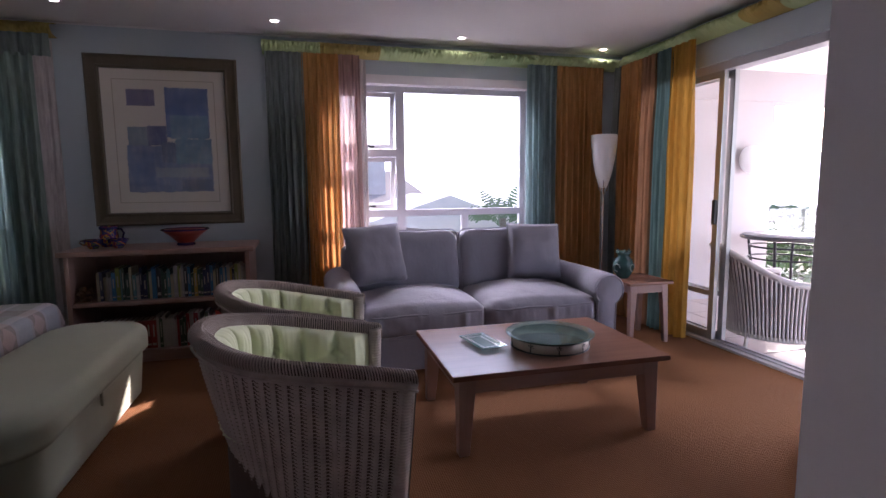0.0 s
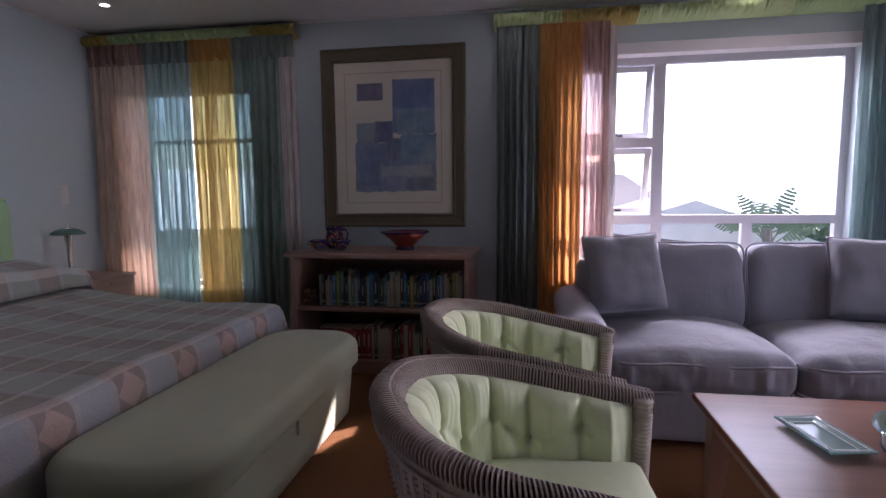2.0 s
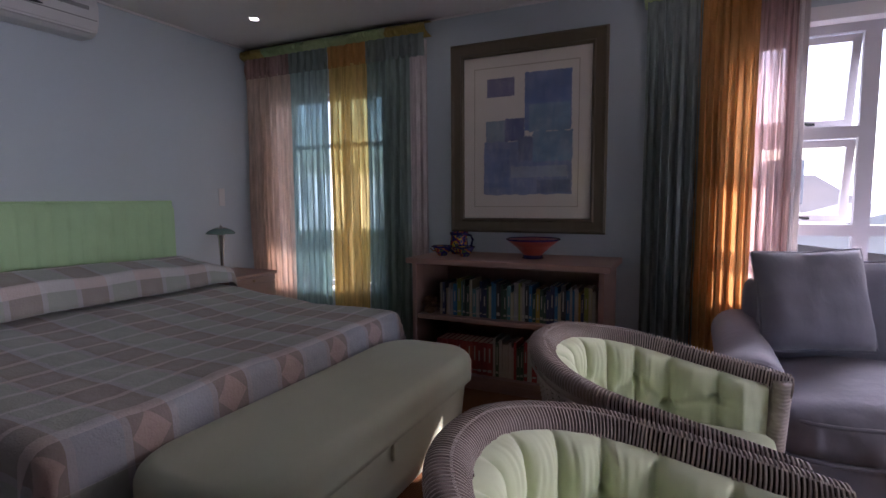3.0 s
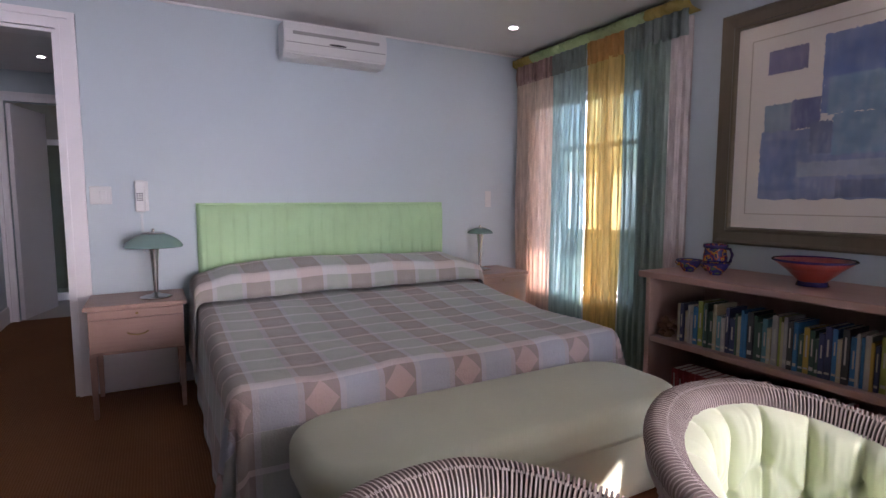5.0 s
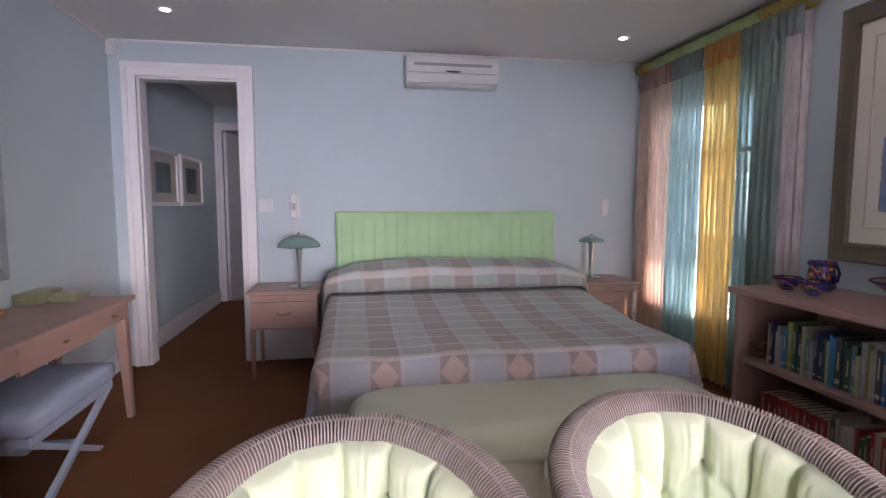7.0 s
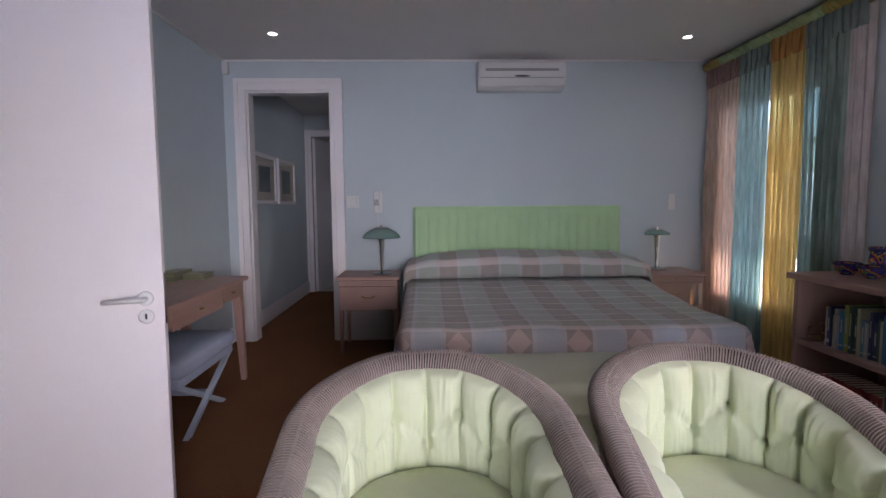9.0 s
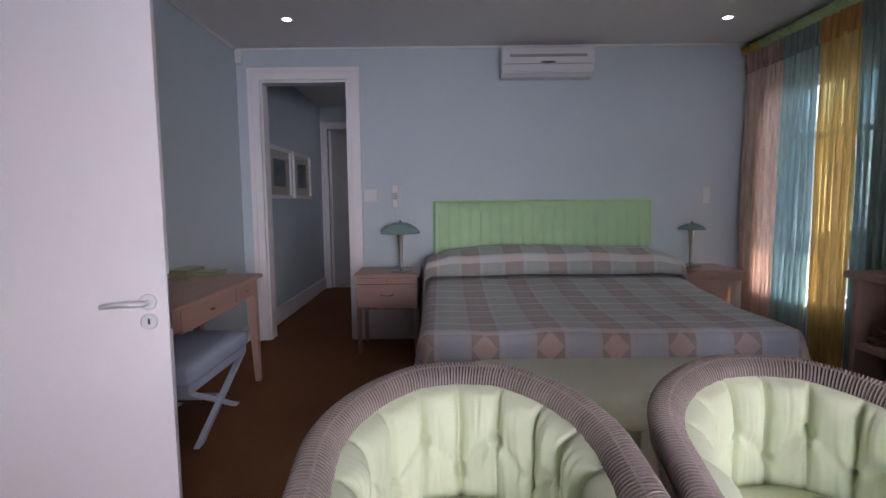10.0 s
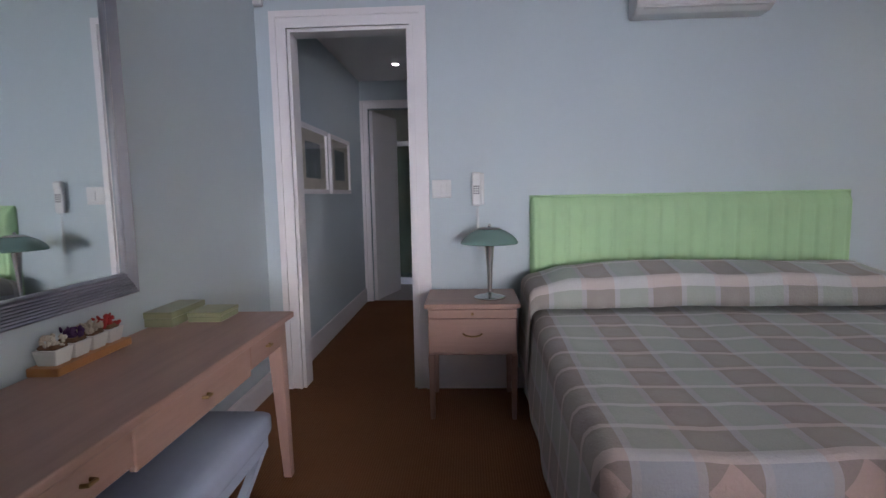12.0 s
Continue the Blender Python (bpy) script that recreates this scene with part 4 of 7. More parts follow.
def bedspread():
    L, Wd = BX1 - BX0, BY1 - BY0
    drop = 0.50
    nu_, nv_ = 110, 220
    verts, folded, uvs = [], [], []
    for i in range(nu_):
        s = -drop + (Wd + 2 * drop) * i / (nu_ - 1)
        for j in range(nv_):
            t = (L + drop) * j / (nv_ - 1)
            ds = -s if s < 0 else (s - Wd if s > Wd else 0.0)
            dt = max(0.0, t - L)
            d = math.hypot(ds, dt)
            y = min(max(s, 0), Wd) + BY0
            x = BX0 + min(t, L)
            z = BZ
            over = (0.0, 0.0)
            # the cover rises over the pillows at the head end
            rise = min(1.0, max(0.0, (1.35 - t) / 1.0))
            z += 0.07 * rise * rise * (3 - 2 * rise)
            if d == 0 or t < 0.5:
                e = min(1, max(0, (0.40 - t) / 0.045)) if t > 0.355 else 1.0
                e = e * e * (3 - 2 * e)
                yy = min(max(s, 0.0), Wd) / Wd
                side = min(1.0, 6.0 * min(yy, 1 - yy) + 0.55)
                lift = (0.185 + 0.025 * noise.noise(Vector((yy * 4, t * 3, 2)))) * e * side ** 0.6 * (0.82 + 0.18 * math.sin(math.pi * min(t / 0.36, 1)))
                over = (0.055 * math.exp(-((t - 0.345) / 0.05) ** 2) + 0.055 * min(1.0, max(0.0, (t - 0.33) / 0.05)), lift)
            z += 0.012 * noise.noise(Vector((x * 3, y * 3, 0.5))) + 0.004 * noise.noise(Vector((x * 14, y * 14, 1.5)))
            if d > 0:
                ox, oy = dt / d, (-1 if s < 0 else 1) * ds / d
                r = 0.05
                out = r * math.sin(min(d / r, math.pi / 2)) if d < r * 1.57 else r
                fall = r * (1 - math.cos(min(d / r, math.pi / 2))) + max(0, d - r * 1.57)
                ang = math.atan2(oy, ox)
                corner = 4 * abs(ox * oy)
                along = (x if abs(oy) > ox else y) * 9
                out += (0.012 + 0.05 * corner) * fall * (1 + math.sin(along * 1.7 + ang * 9)) + 0.05 * fall
                x, y, z = x + ox * out, y + oy * out, z - fall
                z = max(z, 0.018)
            verts.append((x, y, z))
            out_y = 0.014 * ((s > Wd) - (s < 0))
            folded.append((x + over[0], y + out_y, z + over[1] + 0.022))
            uvs.append((s + 0.141, t + 0.06))
    cloth = spread_mat()
    e = thing("bedspread", "quilted bedspread of sage, taupe and blue squares over the bed", "bedspread")
    step = (L + drop) / (nv_ - 1)
    for nm, j0, j1, lb, sheet in (("pillow_fold", 0, int(0.402 / step) + 1, "fold of the cover over the pillows", folded), ("cover", int(0.30 / step), nv_, "flat quilted cover", verts)):
        idx = [i * nv_ + j for i in range(nu_) for j in range(j0, j1)]
        pts = [sheet[k] for k in idx]
        o = raw_part(nm, pts, grid_faces(nu_, j1 - j0), cloth, e, lb, uvs=[uvs[k] for k in idx])
        o.modifiers.new("thickness", "SOLIDIFY").thickness = 0.006


bedspread()


# ---- bedside tables and lamps ----
def bedside():
    e = thing("bedside_table", "limed pinkish wood bedside table with one drawer", "bedside table", (-2.73, 1.945, 0), group="bedside tables")
    w, d, h = 0.255, 0.215, 0.637
    part("top", box(-d - 0.01, d + 0.01, -w, w, h - 0.025, h, 0.006, 2), PINK_WOOD_Y, e)
    part("body", box(-d, d - 0.006, -w + 0.02, w - 0.02, 0.36, h - 0.025), PINK_WOOD_Y, e)
    tr = part("pull_out_tray", box(d - 0.006, d + 0.006, -w + 0.022, w - 0.022, h - 0.072, h - 0.030, 0.002), PINK_WOOD_Y, e)
    kb = part("knob", lathe([(0.004, 0), (0.005, 0.008), (0.008, 0.014), (0.0, 0.018)], 14), BRASS, tr, "small brass knob")
    kb.matrix_basis = pose(d + 0.006, 0, h - 0.05, 0, 90, 0)
    dr = part("drawer_front", box(d - 0.006, d + 0.007, -w + 0.022, w - 0.022, 0.375, h - 0.078, 0.003), PINK_WOOD_Y, e)
    part("bow_handle", tube([(d + 0.007, -0.05, 0.478), (d + 0.02, -0.035, 0.470), (d + 0.026, 0, 0.466), (d + 0.02, 0.035, 0.470), (d + 0.007, 0.05, 0.478)], 0.0045, 8), BRASS, dr, "bowed brass handle")
    for sx in (-1, 1):
        for sy in (-1, 1):
            x, y = sx * (d - 0.02), sy * (w - 0.035)
            part("leg", taper((x - 0.018, x + 0.018, y - 0.018, y + 0.018), (x - 0.012, x + 0.012, y - 0.012, y + 0.012), 0.36, 0.0), PINK_WOOD_Z, e)
    part("back_rail", box(-d + 0.01, -d + 0.03, -w + 0.03, w - 0.03, 0.12, 0.36), WHITE, e)
    return e


bs = bedside()
tagged(copy_thing(bs, pose(-2.73, 4.45, 0)), "limed wood bedside table by the curtained window")


def mushroom_lamp(label, at, r, h):
    """A flared chrome stem under a shallow glass dome of radius r and height h."""
    e = thing("table_lamp", label, "table lamp", at, group="bedside lamps")
    part("base", lathe([(0.0, 0.0), (0.086, 0.0), (0.088, 0.005), (0.07, 0.011), (0.03, 0.018), (0.014, 0.030)], 36), CHROME, e, "", True)
    part("stem", lathe([(0.013, 0.02), (0.012, 0.05), (0.016, 0.16), (0.024, 0.265), (0.027, 0.285)], 28), CHROME, e, "", True)
    part("collar", lathe([(0.027, 0.285), (0.029, 0.289), (0.029, 0.308), (0.022, 0.314), (0.012, 0.318), (0.010, 0.36)], 28), CHROME, e, "polished chrome collar", True)
    z = 0.305
    dome = [(0.012, h), (0.30 * r, 0.97 * h), (0.52 * r, 0.83 * h), (0.74 * r, 0.60 * h), (0.90 * r, 0.33 * h), (0.985 * r, 0.08 * h), (r, 0.0)]
    inner = [(max(0.008, a - 0.004), b - 0.004) for a, b in dome[::-1]]
    part("shade", lathe([(a, z + b) for a, b in dome + inner], 48), FROST, e, "green frosted glass shade", True)
    part("cap", lathe([(0.40 * r, z + 0.925 * h), (0.405 * r, z + 0.955 * h), (0.30 * r, z + h + 0.004), (0.0, z + h + 0.008)], 32), CHROME, e, "chrome disc on the shade", True)
    part("finial", lathe([(0.008, z + h + 0.004), (0.009, z + h + 0.014), (0.004, z + h + 0.022), (0.0, z + h + 0.024)], 16), CHROME, e, "", True)
    return e


mushroom_lamp("chrome table lamp with a green frosted glass dome shade", (-2.68, 2.045, 0.638), 0.158, 0.082)
mushroom_lamp("smaller chrome table lamp with a shallow green glass shade", (-2.78, 4.41, 0.638), 0.106, 0.042)

# ---- storage bench at the foot of the bed ----
OX0, OX1, OY0, OY1 = -1.06, -0.50, 2.42, 4.05
ob_ = thing("storage_bench", "sage green upholstered storage bench with a hinged lid", "bench")


def capsule_block(name, x0, x1, y0, y1, z0, z1, corner, roll, parent, crown=0.0, flare=0.0):
    """An upholstered block with round corners in plan and rolled top edges."""
    nc, nz = 15, 9
    plan = []
    cx, cy = (x0 + x1) / 2, (y0 + y1) / 2
    for qx, qy, a0 in ((1, 1, 0), (-1, 1, 90), (-1, -1, 180), (1, -1, 270)):
        for k in range(nc):
            a = radians(a0 + 90 * k / (nc - 1))
            plan.append(((x1 - x0) / 2 * qx - corner * qx + corner * math.cos(a), (y1 - y0) / 2 * qy - corner * qy + corner * math.sin(a)))
    verts, faces = [], []
    rows = [(1.0 - flare, z0)] + [(1.0 - flare * (1 - k / 4), z0 + (z1 - z0 - roll) * k / 4) for k in range(1, 5)]
    n_ = len(plan)
    levels = []
    for s, z in rows:
        levels.append([(px * s, py * s, z) for px, py in plan])
    for k in range(1, nz):
        a = math.pi / 2 * k / (nz - 1)
        ins = roll * (1 - math.cos(a))
        levels.append([(px * (1 - ins / ((x1 - x0) / 2)), py * (1 - ins / ((y1 - y0) / 2)), z1 - roll + roll * math.sin(a)) for px, py in plan])
    base = levels[-1]
    for k in range(1, 6):
        s = 1 - k / 6
        levels.append([(px * s, py * s, z + crown * (1 - s * s)) for px, py, z in base])
    for lv in levels:
        verts += [(cx + a, cy + b, c + 0.003 * noise.noise(Vector((a * 6, b * 6, c * 6)))) for a, b, c in lv]
    for r in range(len(levels) - 1):
        for i in range(n_):
            j = (i + 1) % n_
            faces.append((r * n_ + i, r * n_ + j, (r + 1) * n_ + j, (r + 1) * n_ + i))
    verts.append((cx, cy, base[0][2] + crown))
    last = (len(levels) - 1) * n_
    for i in range(n_):
        faces.append((last + i, last + (i + 1) % n_, len(verts) - 1))
    faces.append(tuple(range(n_ - 1, -1, -1)))
    return raw_part(name, verts, faces, SAGE, parent)


capsule_block("body", OX0 + 0.015, OX1 - 0.03, OY0 + 0.03, OY1 - 0.03, 0.015, 0.30, 0.16, 0.02, ob_, flare=0.06)
capsule_block("lid", OX0, OX1, OY0, OY1, 0.285, 0.425, 0.19, 0.06, ob_, crown=0.012)
part("pull_tab", box(OX1 - 0.028, OX1 - 0.012, 3.16, 3.19, 0.20, 0.30, 0.006, 2), SAGE, ob_, "cloth pull tab").matrix_basis = pose(0, 0, 0)

# ---- bookcase ----
KX0, KX1, KY0, KY1, KH = -1.145, 0.052, 4.465, 4.97, 0.819
bk = thing("bookcase", "low limed wood bookcase with two shelves of books", "bookcase")
part("top", box(KX0 - 0.035, KX1 + 0.035, KY0 - 0.025, KY1, KH - 0.035, KH, 0.006, 2), PINK_WOOD, bk)
for x in (KX0, KX1 - 0.03):
    part("side_panel", box(x, x + 0.03, KY0, KY1, 0.0, KH - 0.035, 0.003), PINK_WOOD_Z, bk)
part("shelf", box(KX0 + 0.03, KX1 - 0.03, KY0 + 0.01, KY1 - 0.02, 0.425, 0.455, 0.003), PINK_WOOD, bk)
part("bottom_shelf", box(KX0 + 0.03, KX1 - 0.03, KY0 + 0.01, KY1 - 0.02, 0.06, 0.09, 0.003), PINK_WOOD, bk)
part("plinth", box(KX0 + 0.03, KX1 - 0.03, KY0 + 0.03, KY0 + 0.05, 0.0, 0.06), PINK_WOOD, bk)
part("back_panel", box(KX0 + 0.03, KX1 - 0.03, KY1 - 0.02, KY1 - 0.008, 0.0, KH - 0.035), PINK_WOOD_Z, bk)

rb = random.Random(11)


def book(x, w, h, d, z, m_, lean=0.0, y=KY0 + 0.05):
    e = part("book", bm_book(w, h, d), m_)
    e.matrix_basis = pose(x, y + rb.uniform(0, 0.015), z, 0, lean, 0)
    part("page_block", box(0.002, w - 0.002, 0.006, d - 0.004, 0.003, h - 0.003), PAPER, e)
    if w > 0.015:
        part("spine_title", box(w * 0.36, w * 0.64, -0.0012, 0.001, h * rb.uniform(0.35, 0.5), h * rb.uniform(0.7, 0.88)), INK, e)
        part("spine_band", box(w * 0.12, w * 0.88, -0.0010, 0.001, h * 0.10, h * rb.uniform(0.13, 0.19)), INK, e)
    return e


def bm_book(w, h, d):
    bm = box(0, 0.002, 0, d, 0, h)
    add_box(bm, w - 0.002, w, 0, d, 0, h)
    add_box(bm, 0.002, w - 0.002, 0, 0.005, 0, h, 0.001)
    return bm


LABELS = {"a": "upright book with a coloured cover on the upper shelf", "b": "red clothbound volume on the lower shelf", "c": "mixed paperback book on the lower shelf"}
x = KX0 + 0.17
while x < KX1 - 0.06:
    w, h = rb.uniform(0.011, 0.027), rb.uniform(0.165, 0.235)
    tagged(book(x, w, h, rb.uniform(0.14, 0.18), 0.456, BOOK), LABELS["a"], "book", "books on the upper shelf")
    x += w + 0.0015
x = KX0 + 0.15
while x < -0.63:
    tagged(book(x, 0.033, 0.205, 0.16, 0.091, BOOK_RED), LABELS["b"], "book", "red volumes")
    x += 0.0345
while x < KX1 - 0.06:
    w, h = rb.uniform(0.013, 0.030), rb.uniform(0.18, 0.25)
    tagged(book(x, w, h, 0.16, 0.091, BOOK_MIX), LABELS["c"], "book", "books on the lower shelf")
    x += w + 0.0015

# small figurine beside the books
fg = thing("dried_flower_bunch", "small brown dried flower bunch beside the books", "ornament", (KX0 + 0.09, KY0 + 0.08, 0.456))
DRY = mat("dried brown petals", (0.16, 0.085, 0.045), 0.9, var=0.3, scale=30)
bm = bmesh.new()
for k in range(26):
    a, r = rb.uniform(0, 6.28), rb.uniform(0.0, 0.045)
    bmesh.ops.create_icosphere(bm, subdivisions=1, radius=rb.uniform(0.012, 0.02), matrix=Matrix.Translation((r * math.cos(a), r * math.sin(a), rb.uniform(0.02, 0.10))))
part("petals", bm, DRY, fg)
part("pot", lathe([(0, 0), (0.025, 0), (0.034, 0.03), (0.03, 0.03), (0, 0.02)], 16), DRY, fg)

# pottery on the bookcase
POT_BLUE = mat("cobalt glazed pottery", (0.035, 0.025, 0.12), 0.25, var=0.3, scale=14)
POT_PAINT = majolica("painted red and yellow glaze")
bw = thing("fruit_bowl", "wide conical red pottery bowl with a dark rim on the bookcase", "bowl", (-0.42, 4.72, KH))
part("bowl", lathe([(0.0, 0.008), (0.05, 0.0), (0.062, 0.0), (0.055, 0.02), (0.11, 0.075), (0.165, 0.118), (0.16, 0.12), (0.10, 0.08), (0.04, 0.03), (0, 0.026)], 44), mat("terracotta red glaze", (0.30, 0.05, 0.035), 0.3, var=0.25, scale=8), bw, "", True)
part("rim", lathe([(0.163, 0.114), (0.17, 0.119), (0.163, 0.125), (0.157, 0.119)], 44), POT_BLUE, bw, "cobalt blue rim", True)
part("foot_band", lathe([(0.0575, 0.0), (0.066, 0.001), (0.059, 0.022)], 32), POT_BLUE, bw, "cobalt blue foot", True)
for px_, py_ in ((-1.02, 4.66), (-0.86, 4.66)):
    cp = thing("cup", "painted pottery bowl cup with blue rim and side handle", "cup", (px_, py_, KH), group="painted cups")
    part("cup_body", lathe([(0.0, 0.005), (0.028, 0.0), (0.03, 0.006), (0.05, 0.03), (0.066, 0.062), (0.061, 0.062), (0.045, 0.034), (0, 0.014)], 32), POT_PAINT, cp, "", True)
    part("rim", lathe([(0.063, 0.053), (0.069, 0.061), (0.064, 0.067), (0.059, 0.061)], 32), POT_BLUE, cp, "cobalt blue rim", True)
    part("handle", tube([(-0.055, 0, 0.052), (-0.08, 0, 0.058), (-0.088, 0, 0.045), (-0.07, 0, 0.03), (-0.05, 0, 0.028)], 0.005, 8), POT_PAINT, cp, "", True)
jg = thing("jug", "painted pottery jug with cobalt bands on the bookcase", "jug", (-0.96, 4.80, KH))
part("jug_body", lathe([(0.0, 0.0), (0.05, 0.0), (0.062, 0.03), (0.062, 0.08), (0.055, 0.12), (0.062, 0.15), (0.057, 0.15), (0.05, 0.12), (0.0, 0.02)], 32), POT_PAINT, jg, "", True)
for z in (0.012, 0.128):
    part("band", lathe([(0.056, z), (0.064, z + 0.004), (0.0635, z + 0.018), (0.056, z + 0.022)], 32), POT_BLUE, jg, "cobalt blue band", True)
part("handle", tube([(0.055, 0, 0.13), (0.085, 0, 0.13), (0.1, 0, 0.10), (0.09, 0, 0.06), (0.058, 0, 0.04)], 0.008, 8), POT_BLUE, jg, "", True)

# ---- framed picture ----
AX0, AX1, AZ0, AZ1 = -1.096, -0.023, 0.96, 2.254
ar = thing("framed_picture", "large abstract picture of blue brushed blocks in a bronze wooden frame", "picture", ((AX0 + AX1) / 2, N, (AZ0 + AZ1) / 2))
hw, hh = (AX1 - AX0) / 2, (AZ1 - AZ0) / 2


def picture_frame(e, hw, hh, fw, d0, d1, material, name="frame_rail", flip=1):
    """Four mitred rails with a sloping profile, towards -y (flip=1) or +y (flip=-1)."""
    prof = [(0.0, 0.0), (0.0, d0), (fw * 0.12, d1), (fw * 0.3, d1 * 0.82), (fw * 0.75, d1 * 0.7), (fw * 0.82, d1 * 0.86), (fw * 0.93, d1 * 0.8), (fw, d1 * 0.4), (fw, 0.0)]
    cs = [(-hw, -hh), (hw, -hh), (hw, hh), (-hw, hh)]
    for k in range(4):
        a, b = cs[k], cs[(k + 1) % 4]
        bm = bmesh.new()
        ra, rb_ = [], []
        for ins, dep in prof:
            ra.append(bm.verts.new((a[0] - math.copysign(ins, a[0]), -dep * flip, a[1] - math.copysign(ins, a[1]))))
            rb_.append(bm.verts.new((b[0] - math.copysign(ins, b[0]), -dep * flip, b[1] - math.copysign(ins, b[1]))))
        for i in range(len(prof) - 1):
            bm.faces.new((ra[i], ra[i + 1], rb_[i + 1], rb_[i]))
        part(name, bm, material, e)


picture_frame(ar, hw, hh, 0.1, 0.03, 0.045, FRAME_WOOD)
part("mount", box(-hw + 0.085, hw - 0.085, -0.016, -0.004, -hh + 0.085, hh - 0.085), PAPER, ar, "cream paper mount")
iw, ih = hw - 0.175, hh - 0.175
bm = bmesh.new()
for b in ((-iw, iw, -ih, -ih + 0.006), (-iw, iw, ih - 0.006, ih), (-iw, -iw + 0.006, -ih + 0.006, ih - 0.006), (iw - 0.006, iw, -ih + 0.006, ih - 0.006)):
    add_box(bm, b[0], b[1], -0.019, -0.015, b[2], b[3])
part("mount_line", bm, mat("mount bevel line", (0.5, 0.43, 0.34), 0.8), ar)


def paint_block(x0, x1, z0, z1, y, seed, material):
    """A block of paint with a ragged brushed edge; x, z in fractions of the sheet."""
    n_ = 26
    cs = []
    for k in range(n_):
        cs.append((x0 + (x1 - x0) * k / n_, z0 + 0.012 * noise.noise(Vector((k * 0.9, seed, 0)))))
    for k in range(n_):
        cs.append((x1 + 0.014 * noise.noise(Vector((k * 0.9, seed, 3))), z0 + (z1 - z0) * k / n_))
    for k in range(n_):
        cs.append((x1 - (x1 - x0) * k / n_, z1 + 0.012 * noise.noise(Vector((k * 0.9, seed, 5)))))
    for k in range(n_):
        cs.append((x0 + 0.014 * noise.noise(Vector((k * 0.9, seed, 8))), z1 - (z1 - z0) * k / n_))
    bm = bmesh.new()
    bm.faces.new([bm.verts.new((-iw + 2 * iw * a, -y, -ih + 2 * ih * b)) for a, b in cs])
    part("paint_block", bm, material, ar)


for k, (b, m_) in enumerate((((0.13, 0.40, 0.79, 0.92), 0), ((0.50, 0.93, 0.54, 0.94), 1), ((0.54, 0.92, 0.53, 0.72), 5), ((0.12, 0.34, 0.46, 0.62), 2), ((0.31, 0.50, 0.47, 0.63), 3), ((0.10, 0.94, 0.09, 0.47), 4),
                             ((0.58, 0.94, 0.32, 0.53), 5), ((0.44, 0.58, 0.33, 0.50), 6), ((0.11, 0.36, 0.14, 0.42), 7), ((0.37, 0.90, 0.21, 0.29), 8), ((0.62, 0.93, 0.10, 0.19), 6))):
    paint_block(*b, 0.0165 + 0.0004 * k, k * 3.1, ART[m_])
pg = part("glazing", sheet((-hw + 0.09, -0.025, -hh + 0.09), (hw - 0.09, -0.025, hh - 0.09)), PANE, ar, "clear picture glass")
pg.visible_shadow = False


